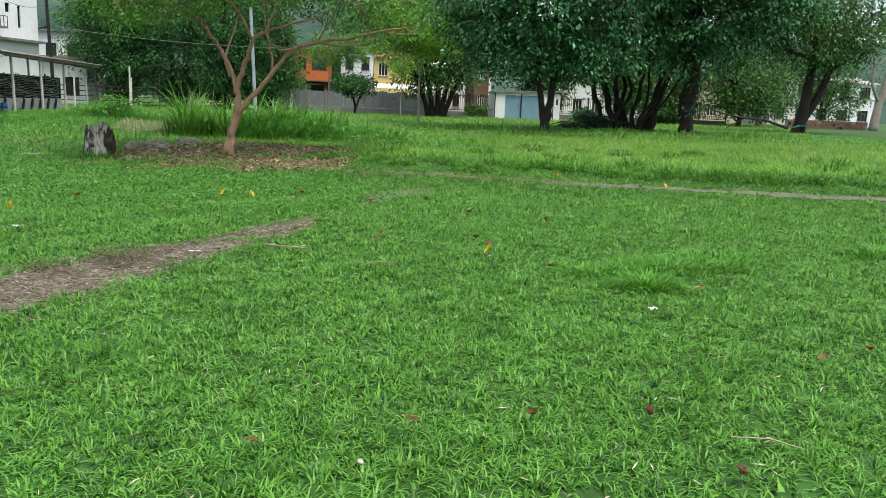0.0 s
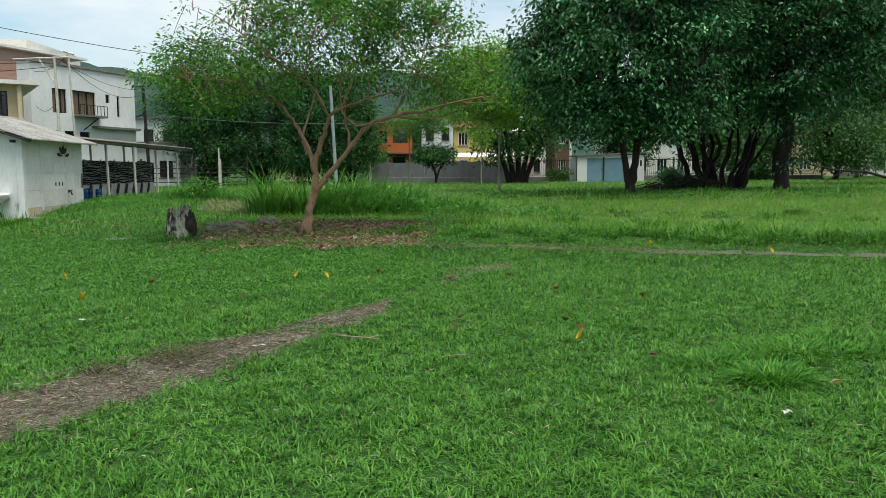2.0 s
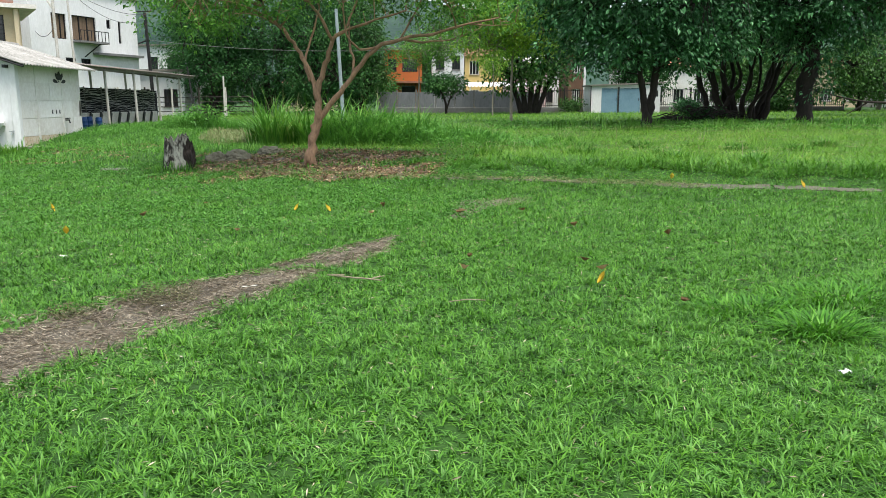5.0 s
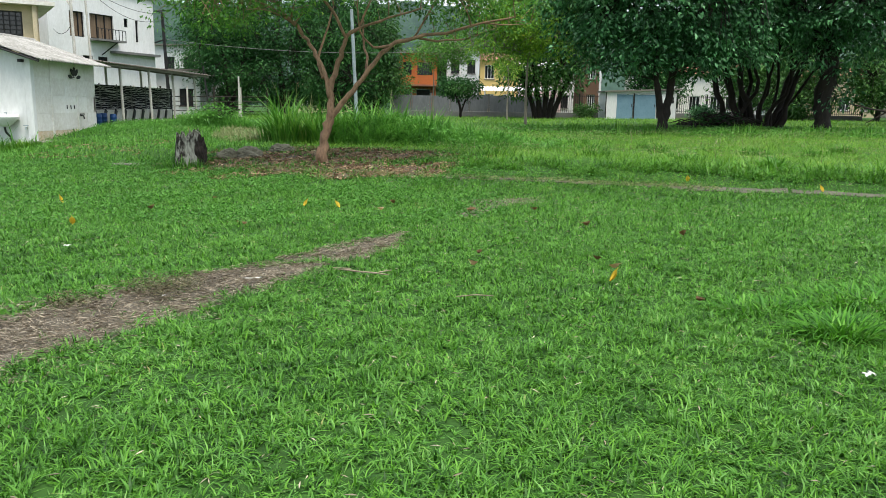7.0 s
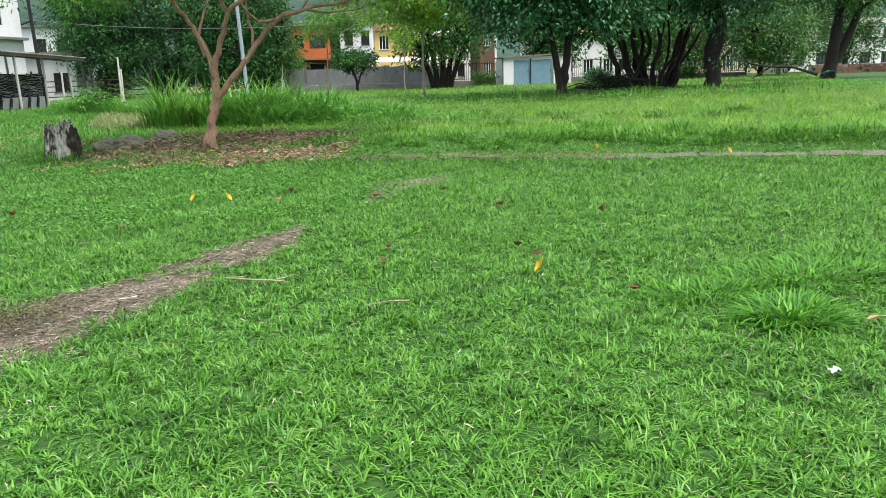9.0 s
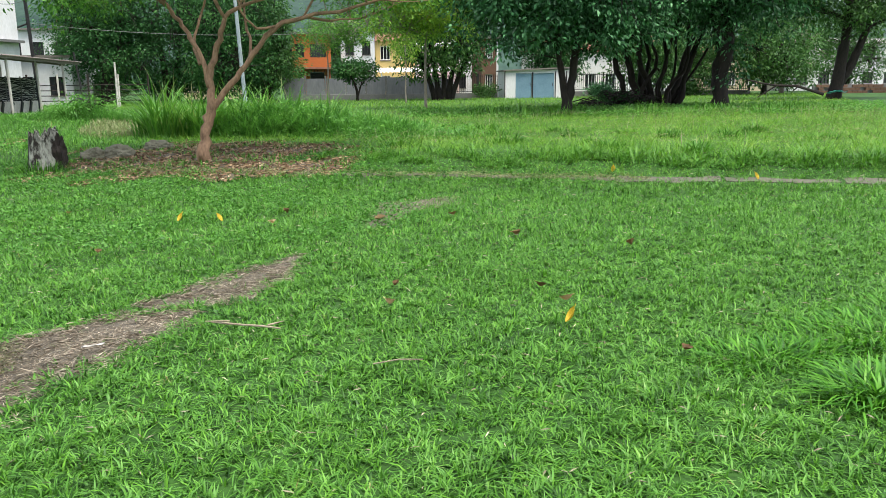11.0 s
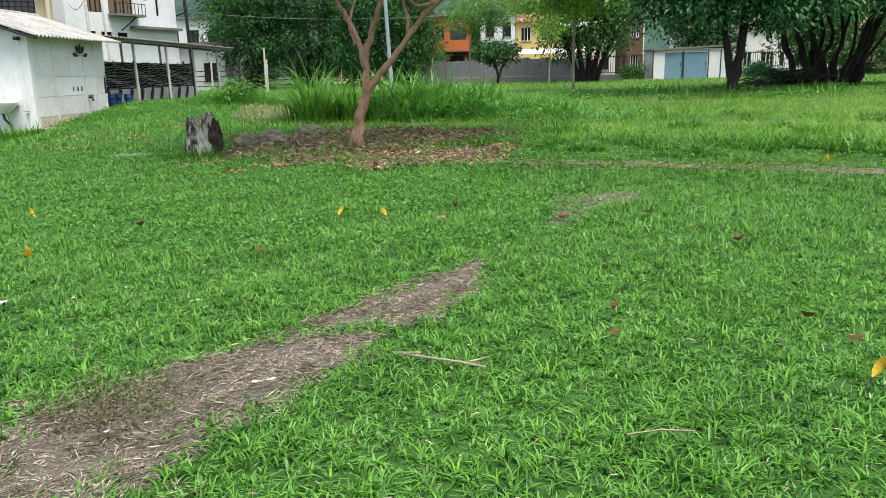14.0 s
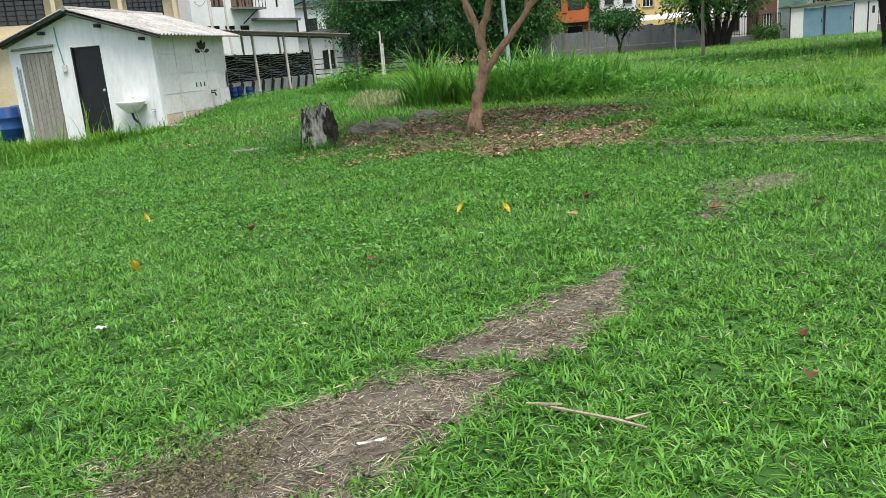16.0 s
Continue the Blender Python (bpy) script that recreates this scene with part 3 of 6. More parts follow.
main_stems.append([(0.05, ty - 0.15, 2.7, 0.03), (0.4, ty - 0.1, 3.3, 0.025), (0.7, ty, 4.0, 0.018), (0.85, ty, 4.6, 0.01)])
main_stems = [[(a, b, c, (0.72 if c > 0.5 else 0.78) * q) for a, b, c, q in stem] for stem in main_stems]
tree("guava_tree", "spreading fruit tree with reddish forked trunk and airy green crown", main_stems,
     [(-1.4, ty, 4.55, 2.5, 2.2, 1.2), (-3.4, ty, 3.7, 1.9, 1.7, 0.95), (-4.3, ty + 0.3, 3.3, 1.1, 1.2, 0.75), (0.5, ty, 4.0, 1.8, 1.8, 1.0), (1.5, ty, 3.4, 1.3, 1.4, 0.7), (-1.5, ty, 5.7, 2.4, 2.2, 1.0), (0.3, ty, 5.0, 1.4, 1.5, 0.8)],
     1060, 30, 0.1, 0.15, M_LEAF_A, M_BARK_A, 3, limbs=90, limb_r=0.034, twig_r=0.006, hollow=0.3, gap=0.62, shape=0.4, gnarl=0.028)

# dark broad tree with a double trunk
x, y = 9.02, 31.2
z = float(height(x, y)) - 0.15
tree("forked_shade_tree", "dark shade tree with two trunks and dense hanging foliage",
     [[(x, y, z, 0.24), (x + 0.02, y, z + 0.7, 0.17), (x - 0.1, y, z + 1.2, 0.13), (x - 0.3, y, z + 2.2, 0.11), (x - 0.45, y, z + 3.8, 0.11), (x - 0.8, y, z + 6, 0.08)],
      [(x + 0.05, y, z + 0.5, 0.16), (x + 0.16, y - 0.05, z + 1.2, 0.15), (x + 0.3, y, z + 2.4, 0.13), (x + 0.6, y + 0.2, z + 4.2, 0.12), (x + 1.0, y + 0.3, z + 7, 0.07)]],
     [(x - 0.3, y, 6.0, 4.0, 3.4, 3.0), (x + 0.5, y, 9.2, 4.4, 3.8, 3.0), (x - 3.0, y, 6.0, 2.2, 2.2, 2.4), (x - 0.8, y - 0.8, 3.7, 3.0, 1.8, 1.3), (x - 1.9, y - 0.6, 2.9, 1.3, 0.9, 0.9), (x + 2.0, y, 4.2, 2.0, 1.6, 1.3), (x + 1.3, y - 0.4, 3.2, 1.2, 0.9, 0.9)],
     1400, 40, 0.2, 0.42, M_LEAF_B, M_BARK_B, 11, limbs=26, limb_r=0.09, twig_r=0.02, gap=0.38, shape=0.45, droop=0.6, flat=0.34, gnarl=0.025)

# clump of many leaning stems
cx, cy = 15.6, 38.6
cz = float(height(cx, cy)) - 0.15
cr = np.random.default_rng(4)
clump_stems = []
for k in range(15):
    a = 2 * math.pi * k / 15 + 0.3 * float(cr.standard_normal())
    rr0, lean = 0.15 + 0.45 * float(cr.random()), 0.5 + 1.3 * float(cr.random())
    x0, y0 = cx + rr0 * math.cos(a) * 2.0, cy + rr0 * math.sin(a)
    w = 0.06 + 0.09 * float(cr.random()) ** 1.6
    j1, j2, j3 = (0.35 * float(cr.standard_normal()) for q in range(3))
    clump_stems.append([(x0, y0, cz, w * 1.9), (x0 + 0.25 * lean * math.cos(a) + 0.4 * j1, y0 + 0.25 * lean * math.sin(a), cz + 0.9, w), (x0 + 0.8 * lean * math.cos(a) + j2, y0 + 0.6 * lean * math.sin(a), cz + 2.4, w * 0.85), (x0 + 1.5 * lean * math.cos(a) + j3, y0 + lean * math.sin(a), cz + 5.0, w * 0.6), (x0 + 2.0 * lean * math.cos(a), y0 + 1.4 * lean * math.sin(a), cz + 7.5, w * 0.3)])
tree("many_stemmed_tree", "old dark tree with many leaning stems from one root", clump_stems,
     [(cx, cy, 7.4, 4.8, 3.6, 2.8), (cx + 0.8, cy, 10.6, 5.0, 4.0, 3.0), (cx - 2.6, cy, 5.0, 2.2, 2.0, 1.8), (cx, cy + 0.6, 4.6, 3.2, 1.8, 1.2)], 900, 36, 0.22, 0.46, M_LEAF_B, M_BARK_B, 17, limbs=30, limb_r=0.1, twig_r=0.02, gap=0.4, droop=0.6, flat=0.34, gnarl=0.07)

x, y = 16.8, 34.6
z = float(height(x, y)) - 0.15
tree("thick_shade_tree", "big dark tree with a thick trunk wrapped in creepers",
     [[(x, y, z, 0.48), (x, y, z + 0.7, 0.35), (x - 0.02, y, z + 1.8, 0.32), (x + 0.05, y, z + 3.2, 0.27), (x - 0.1, y, z + 5.5, 0.2), (x + 0.2, y, z + 9, 0.1)],
      [(x, y, z + 2.6, 0.24), (x + 0.5, y, z + 4.0, 0.2), (x + 1.4, y, z + 6.2, 0.14), (x + 2.2, y, z + 8, 0.07)],
      [(x, y, z + 2.2, 0.22), (x - 0.5, y - 0.1, z + 3.6, 0.18), (x - 1.5, y - 0.2, z + 5.6, 0.13), (x - 2.4, y, z + 7.5, 0.07)]],
     [(x, y, 6.6, 4.6, 3.4, 2.6), (x + 0.8, y, 9.8, 5.6, 4.4, 3.2), (x + 3.6, y - 0.5, 7.2, 2.6, 2.2, 2.0), (x - 3.0, y - 1.0, 7.6, 3.0, 2.2, 2.2), (x + 0.1, y - 0.1, 3.9, 1.1, 1.0, 1.3), (x + 1.9, y, 4.9, 1.9, 1.6, 1.2), (x - 2.2, y - 0.4, 5.2, 2.0, 1.6, 1.4), (x + 1.5, y + 0.3, 3.5, 1.3, 1.0, 0.6), (x - 1.3, y - 0.5, 3.5, 1.2, 0.9, 0.7), (x, y - 0.4, 2.6, 0.6, 0.5, 1.1)],
     1500, 36, 0.22, 0.46, M_LEAF_B, M_BARK_B, 23, limbs=30, limb_r=0.12, twig_r=0.02, gap=0.42, droop=0.6, flat=0.34, gnarl=0.06)

x, y = 29.8, 46.0
z = float(height(x, y)) - 0.15
tree("leaning_tree", "leaning dark-trunked tree with green crown and a second limb",
     [[(x - 0.3, y, z, 0.5), (x - 0.1, y, z + 1.0, 0.36), (x + 0.1, y, z + 3.0, 0.3), (x + 0.3, y, z + 5.5, 0.2), (x, y, z + 8, 0.1)],
      [(x, y, z + 0.9, 0.25), (x + 0.8, y, z + 2.4, 0.22), (x + 1.8, y, z + 5, 0.16), (x + 2.6, y, z + 7, 0.08)]],
     [(x, y, 6.8, 4.4, 3.4, 2.4), (x - 2.5, y, 8.2, 3.6, 3.0, 2.6), (x + 3, y, 8.0, 3.6, 3.0, 2.6)],
     800, 24, 0.24, 0.45, M_LEAF_D, M_BARK_B, 29, limbs=22, limb_r=0.12, twig_r=0.022, gap=0.1, droop=0.5)

# young trees on the grass before the fence
def sapling(x, y, h, label, crown, mat_, seed, n, r0=0.06, leaf=0.15, gap=0.2):
    z = float(height(x, y)) - 0.1
    tree("young_tree", label, [[(x, y, z, r0 * 1.3), (x - 0.03, y, z + h * 0.3, r0), (x + 0.02, y, z + h * 0.6, r0 * 0.7), (x, y, z + h, r0 * 0.3)]], crown, n, 22, leaf, 0.25, mat_, M_BARK_C, seed, limbs=10, limb_r=0.03, twig_r=0.01, gap=gap, group="young trees on the grass")


sapling(4.67, 39.1, 5.6, "slender young tree with yellowish green leaves", [(5.1, 39.1, 5.8, 2.1, 1.7, 2.1), (3.6, 39.1, 4.3, 2.2, 1.3, 0.9), (3.2, 39, 6.3, 1.9, 1.4, 1.6), (6.0, 39.1, 4.6, 1.3, 1.0, 1.0)], M_LEAF_C, 31, 760, leaf=0.16, gap=0.5)
sapling(0.11, 51.1, 3.6, "slender pale-stemmed young tree", [(0.4, 51, 4.6, 1.9, 1.5, 1.1), (1.6, 51, 5.0, 1.3, 1.2, 1.0)], M_LEAF_A, 32, 260)
sapling(4.67, 49.8, 3.4, "thin young tree with sparse leaves", [(4.7, 49.8, 3.9, 0.9, 0.8, 0.8)], M_LEAF_C, 33, 45, 0.04)

# round bushy tree in front of the fence
x, y = 2.0, 58.5
z = float(height(x, y)) - 0.1
tree("bushy_tree", "small rounded dark green tree by the fence", [[(x, y, z, 0.12), (x, y, z + 0.8, 0.09), (x - 0.3, y, z + 1.6, 0.05)], [(x, y, z + 0.3, 0.08), (x + 0.4, y, z + 1.5, 0.04)]],
     [(x, y, 2.75, 1.5, 1.2, 0.75)], 150, 24, 0.2, 0.24, M_LEAF_E, M_BARK_B, 37, limbs=8, limb_r=0.04, gap=0.05)

# tree with several stout stems at the fence
x, y = 7.9, 57.5
z = float(height(x, y)) - 0.15
tree("stout_fig_tree", "spreading tree with several stout stems at the fence",
     [[(x + 0.5 * k, y + 0.2 * abs(k), z, 0.26), (x + 0.7 * k, y, z + 0.8, 0.2), (x + 1.3 * k, y, z + 2.4, 0.15), (x + 2.2 * k, y, z + 4.4, 0.1)] for k in (-1.0, -0.45, 0.1, 0.6, 1.1)],
     [(x, y, 5.2, 3.2, 2.6, 2.6), (x - 0.6, y, 8.0, 3.6, 3.0, 2.6), (x + 1.6, y, 3.8, 1.6, 1.4, 1.1), (x - 1.6, y, 3.2, 1.5, 1.2, 1.3)], 620, 26, 0.28, 0.46, M_LEAF_D, M_BARK_B, 41, limbs=20, limb_r=0.1, twig_r=0.02, gap=0.1, droop=0.6)

# dark wood behind the stall
for k, (x, y, hh, w, mm) in enumerate([(-14.7, 58, 10.5, 3.0, M_LEAF_E), (-11.2, 60, 10, 3.8, M_LEAF_E), (-7.0, 57, 9.0, 3.2, M_LEAF_E), (-8.2, 66, 9.5, 3.2, M_LEAF_E), (-19.5, 72, 9, 3.6, M_LEAF_E), (1.8, 86, 10, 4, M_LEAF_D), (8.5, 88, 9.5, 4, M_LEAF_D), (-5.3, 69, 7.5, 1.9, M_LEAF_D), (-4.4, 60, 9.0, 1.8, M_LEAF_D)]):
    z = float(height(x, y)) - 0.15
    tree("wood_tree", "dense dark green tree at the edge of the park",
         [[(x, y, z, 0.3), (x + 0.1, y, z + 2, 0.22), (x - 0.2, y, z + 5, 0.15), (x, y, z + 0.8 * hh, 0.06)], [(x + 0.2, y, z + 0.6, 0.18), (x + 1.0, y, z + 3, 0.12), (x + 1.6, y, z + 6, 0.06)]],
         [(x, y, hh * 0.72, w, w * 0.8, hh * 0.33), (x + 0.6, y, hh * 0.42, w * 1.05, w * 0.8, hh * 0.26), (x - 0.8, y - 0.3, hh * 0.27, w * 0.6, w * 0.5, hh * 0.07)],
         460, 29, 0.23, 0.5, mm, M_BARK_B, 50 + k, limbs=14, limb_r=0.1, twig_r=0.02, group="trees at the edge of the park", gap=0.32, droop=0.5, flat=0.4)

# greenery beyond the railing on the far side
for k, (x, y, hh, w, mm) in enumerate([(17.8, 66, 8.0, 2.6, M_LEAF_E), (22.5, 58, 7.5, 3.2, M_LEAF_D), (27.5, 62, 6.5, 3.0, M_LEAF_D), (33, 60, 6.8, 3.2, M_LEAF_D), (38, 66, 8, 3.4, M_LEAF_D), (48, 72, 9, 4, M_LEAF_D)]):
    z = float(height(x, y)) - 0.15
    tree("garden_tree", "leafy green tree near the boundary railing",
         [[(x, y, z, 0.22), (x + 0.1, y, z + 1.5, 0.16), (x - 0.2, y, z + 3.5, 0.11), (x, y, z + 0.8 * hh, 0.05)], [(x, y, z + 0.9, 0.14), (x + 0.7, y, z + 2.6, 0.1), (x + 1.4, y, z + 4.5, 0.05)]],
         [(x, y, hh * 0.66, w, w * 0.8, hh * 0.3), (x + 0.4, y - 0.4, hh * 0.4, w * 0.9, w * 0.7, hh * 0.2)] if y > 50 else [(x, y, hh * 0.72, w, w, hh * 0.24)],
         360, 22, 0.28, 0.46, mm, M_BARK_B if k != 4 else M_BARK_C, 70 + k, limbs=12, limb_r=0.08, twig_r=0.02, group="trees by the boundary", gap=0.12, droop=0.4)

# pale bare-stemmed tree
x, y = 45.0, 60.0
z = float(height(x, y)) - 0.15
tree("pale_tree", "pale-stemmed tree with forked, nearly bare limbs",
     [[(x, y, z, 0.42), (x + 0.2, y, z + 2, 0.32), (x + 0.6, y, z + 4, 0.24), (x + 0.9, y, z + 8, 0.1)], [(x + 0.3, y, z + 2.4, 0.16), (x - 0.6, y, z + 4, 0.12), (x - 0.6, y, z + 5.5, 0.09), (x - 1.4, y, z + 7.5, 0.05)], [(x - 0.6, y, z + 5.0, 0.07), (x + 0.6, y, z + 6.4, 0.05)]],
     [(x + 1, y, 8.8, 2.6, 2, 1.2)], 60, 20, 0.22, 0.4, M_LEAF_D, M_BARK_C, 83, limbs=8, limb_r=0.06, gap=0.2)


def shrub(x, y, rx, ry, h, n, leaf, material, seed, label):
    """A low leafy mass on thin stems."""
    z = float(height(x, y)) - 0.05
    r = np.random.default_rng(seed)
    stems = [[(x + 0.3 * rx * float(r.standard_normal()), y, z, 0.03), (x + 0.5 * rx * float(r.standard_normal()), y, z + 0.5 * h, 0.02), (x + 0.6 * rx * float(r.standard_normal()), y, z + 0.8 * h, 0.01)] for k in range(4)]
    t = tree("shrub", label, stems, [(x, y, z + 0.5 * h, rx, ry, 0.5 * h)], n, 20, leaf, 0.2, material, M_BARK_B, seed, limbs=6, limb_r=0.02, twig_r=0.008, hollow=0.2, gap=0.1)
    return tagged(t, category="shrub", group="shrubs under the trees")


shrub(13.0, 37.2, 1.3, 0.6, 0.8, 60, 0.14, M_LEAF_E, 91, "low dark shrub beside the many-stemmed tree")
shrub(11.6, 61.2, 1.0, 0.5, 1.2, 70, 0.18, M_LEAF_D, 93, "small shrub against the iron railing")
shrub(20.5, 60.8, 1.3, 0.6, 1.1, 80, 0.2, M_LEAF_B, 94, "dark hedge shrub along the railing")
shrub(27.5, 60.8, 1.6, 0.6, 1.2, 80, 0.2, M_LEAF_D, 95, "green hedge shrub along the railing")

for k, (x, y, rx, h) in enumerate([(-15.5, 63.0, 2.4, 2.4), (-12.0, 64.0, 2.4, 2.8), (-8.6, 63.0, 2.2, 2.4), (-5.6, 64.0, 2.0, 2.9)]):
    shrub(x, y, rx, 0.8, h, 150, 0.22, M_LEAF_E, 110 + k, "tall dark undergrowth at the back of the wood")
shrub(-6.7, 27.2, 0.75, 0.5, 0.85, 70, 0.1, M_WEED, 96, "rank dark green bush on the grassy mound")
tagged(bpy.data.objects["shrub.008"], group="bushes on the mound")


# ---- buildings ----
def wall_sheet(bm, o, u, length, z0, z1, thick, holes):
    """A wall from o along the unit vector u, with rectangular holes (a0, a1, b0, b1) through it: along the wall, and heights."""
    u = Vector((u[0], u[1], 0)).normalized()
    m = Matrix(((u.x, -u.y, 0, o[0]), (u.y, u.x, 0, o[1]), (0, 0, 1, 0), (0, 0, 0, 1)))
    aa = sorted({0.0, length, *(h[0] for h in holes), *(h[1] for h in holes)})
    for a0, a1 in zip(aa, aa[1:]):
        cuts = sorted([(h[2], h[3]) for h in holes if h[0] < (a0 + a1) / 2 < h[1]])
        low = z0
        for b0, b1 in cuts:
            if b0 > low + 0.01:
                add_box(bm, a0, a1, 0, thick, low, b0, m=m)
            low = b1
        if z1 > low + 0.01:
            add_box(bm, a0, a1, 0, thick, low, z1, m=m)
    bmesh.ops.remove_doubles(bm, verts=bm.verts, dist=0.0005)
    return m


def window(parent, m, a0, a1, b0, b1, frame_mat=None, pane_mat=None, bars=2, depth=0.12, name="window"):
    """A framed window in a wall's hole; m is the wall's matrix."""
    frame_mat, pane_mat = frame_mat or M_IRON, pane_mat or M_GLASS
    win = part(name, box(a0 + 0.01, a1 - 0.01, depth + 0.035, depth + 0.05, b0 + 0.01, b1 - 0.01, m=m), pane_mat, parent)
    for b in ((a0, a0 + 0.05, b0, b1), (a1 - 0.05, a1, b0, b1), (a0 + 0.05, a1 - 0.05, b0, b0 + 0.05), (a0 + 0.05, a1 - 0.05, b1 - 0.05, b1)):
        part("frame_side", box(b[0], b[1], depth - 0.04, depth + 0.03, b[2], b[3], m=m), frame_mat, win)
    for k in range(1, bars):
        a = a0 + (a1 - a0) * k / bars
        part("mullion", box(a - 0.025, a + 0.025, depth - 0.04, depth + 0.03, b0 + 0.05, b1 - 0.05, m=m), frame_mat, win)
    return win


def corrugated(bm, a, b, along, pitch=0.18, amp=0.03, thick=0.012):
    """A wavy sheet from edge a (two points) to edge b; waves run across the edge."""
    a0, a1, b0, b1 = (Vector(p) for p in (*a, *b))
    n = max(2, int((a1 - a0).length / pitch * 6))
    up = (a1 - a0).cross(b0 - a0).normalized()
    up = up if up.z > 0 else -up
    rows = []
    for k in range(n + 1):
        u = k / n
        w = amp * math.sin(2 * math.pi * (a1 - a0).length / pitch * u)
        rows.append([bm.verts.new(a0.lerp(a1, u) + up * (w + s)) for s in (0, thick)] + [bm.verts.new(b0.lerp(b1, u) + up * (w + s)) for s in (0, thick)])
    for r0, r1 in zip(rows, rows[1:]):
        bm.faces.new((r0[0], r0[2], r1[2], r1[0]))
        bm.faces.new((r0[1], r1[1], r1[3], r0[3]))
        bm.faces.new((r0[0], r1[0], r1[1], r0[1]))
        bm.faces.new((r0[2], r0[3], r1[3], r1[2]))
    return bm


# white shed with two doors
shed = empty("shed", "small whitewashed block shed with a wavy fibre-cement gable roof", "shed")
SX0, SX1, SY0, SY1, RX = -14.72, -10.68, 22.95, 27.0, -12.72
sb = -0.35
bm = bmesh.new()
front_m = wall_sheet(bm, (SX0, SY0), (1, 0), SX1 - SX0, sb, 2.5, 0.14, [(0.32, 1.26, sb, 2.32), (1.82, 2.62, sb, 2.36)])
for p0, p1 in (((SX0, 2.5), (RX, 3.2)), ((RX, 3.2), (SX1, 2.5))):
    vs = [bm.verts.new((x, y, z)) for y in (SY0, SY0 + 0.14) for x, z in ((p0[0], 2.5), (p1[0], 2.5), (RX, 3.2))]
    bm.faces.new(vs[:3]), bm.faces.new(vs[3:][::-1])
    bm.faces.new((vs[0], vs[3], vs[5], vs[2])), bm.faces.new((vs[1], vs[2], vs[5], vs[4]))
wall_f = part("front_wall", bm, M_WHITE, shed)
part("corner_pillar", box(SX1 - 0.16, SX1 + 0.03, SY0 - 0.03, SY0 + 0.16, sb, 2.52, bevel=0.012), M_WHITE, shed)
part("back_wall", box(SX0, SX1, SY1 - 0.14, SY1, sb, 2.5), M_WHITE_D, shed)
part("left_wall", box(SX0, SX0 + 0.14, SY0 + 0.14, SY1 - 0.14, sb, 2.5), M_WHITE_D, shed)
side = part("side_wall", box(SX1 - 0.14, SX1 - 0.02, SY0 + 0.16, SY1 - 0.14, sb, 2.52), M_WHITE_D, shed, "panelled side wall with bare ochre render at its foot")
cols = [SY0 + 0.17, SY0 + 1.12, SY0 + 1.95, SY0 + 2.75, SY0 + 3.4, SY1 - 0.01]
for c0, c1 in zip(cols, cols[1:]):
    zz = sb
    for k in range(6):
        z1 = min(zz + (0.5 if k else 0.86), 2.5)
        part("panel", box(SX1 - 0.025, SX1 + 0.004 * ((k + int(c0 * 3)) % 3), c0 + 0.004, c1 - 0.004, zz + 0.004, z1 - 0.004, bevel=0.003), M_STAIN if k == 0 and c0 < SY0 + 2.5 else M_WHITE_D, side)
        zz = z1
for c in cols[1:-1:2]:
    part("post_strip", box(SX1 - 0.02, SX1 + 0.025, c - 0.05, c + 0.05, sb, 2.5, bevel=0.01), M_WHITE_D, side)
vent = part("vent", box(SX1 + 0.004, SX1 + 0.014, 25.52, 25.58, 2.06, 2.1), M_BLACK, side, "fan-shaped dark ventilation opening")
for ang, r0, ln in ((-72, 0.09, 0.2), (-26, 0.1, 0.24), (0, 0.1, 0.26), (26, 0.1, 0.24), (72, 0.09, 0.2)):
    bm = bmesh.new()
    a = radians(ang)
    vs = []
    for u, w in ((0, 0.015), (0.3, 0.045), (0.65, 0.055), (0.9, 0.03), (1, 0.0)):
        for s in ((-1, 1) if w else (1,)):
            q = (r0 + ln * u, s * w)
            vs.append((SX1 + 0.02, 25.55 + 1.5 * (q[0] * math.sin(a) + q[1] * math.cos(a)), 2.03 + q[0] * math.cos(a) - q[1] * math.sin(a)))
    ring = [vs[0], vs[2], vs[4], vs[6], vs[8], vs[7], vs[5], vs[3], vs[1]]
    f0 = [bm.verts.new(v) for v in ring]
    f1 = [bm.verts.new((v[0] + 0.012, v[1], v[2])) for v in ring]
    bm.faces.new(f1), bm.faces.new(f0[::-1])
    for k in range(len(ring)):
        bm.faces.new((f0[k], f0[(k + 1) % 9], f1[(k + 1) % 9], f1[k]))
    part("vent_slot", bm, M_BLACK, vent)
for yy in (24.95, 25.2, 25.42):
    part("small_hole", box(SX1 + 0.006, SX1 + 0.016, yy, yy + 0.05, 1.12, 1.24), M_BLACK, side)
roof = part("roof", corrugated(bmesh.new(), ((RX, SY0 - 0.3, 3.28), (RX, SY1 + 0.35, 3.28)), ((SX1 + 0.42, SY0 - 0.3, 2.47), (SX1 + 0.42, SY1 + 0.35, 2.47)), 1), M_FIBRE, shed, "weathered pale corrugated roof sheets")
part("roof_half", corrugated(bmesh.new(), ((RX, SY0 - 0.3, 3.285), (RX, SY1 + 0.35, 3.285)), ((SX0 - 0.3, SY0 - 0.3, 2.5), (SX0 - 0.3, SY1 + 0.35, 2.5)), 1), M_FIBRE, roof)
part("ridge_cap", tube([(RX, SY0 - 0.32, 3.29), (RX, SY1 + 0.36, 3.29)], 0.07, 8), M_FIBRE, roof)
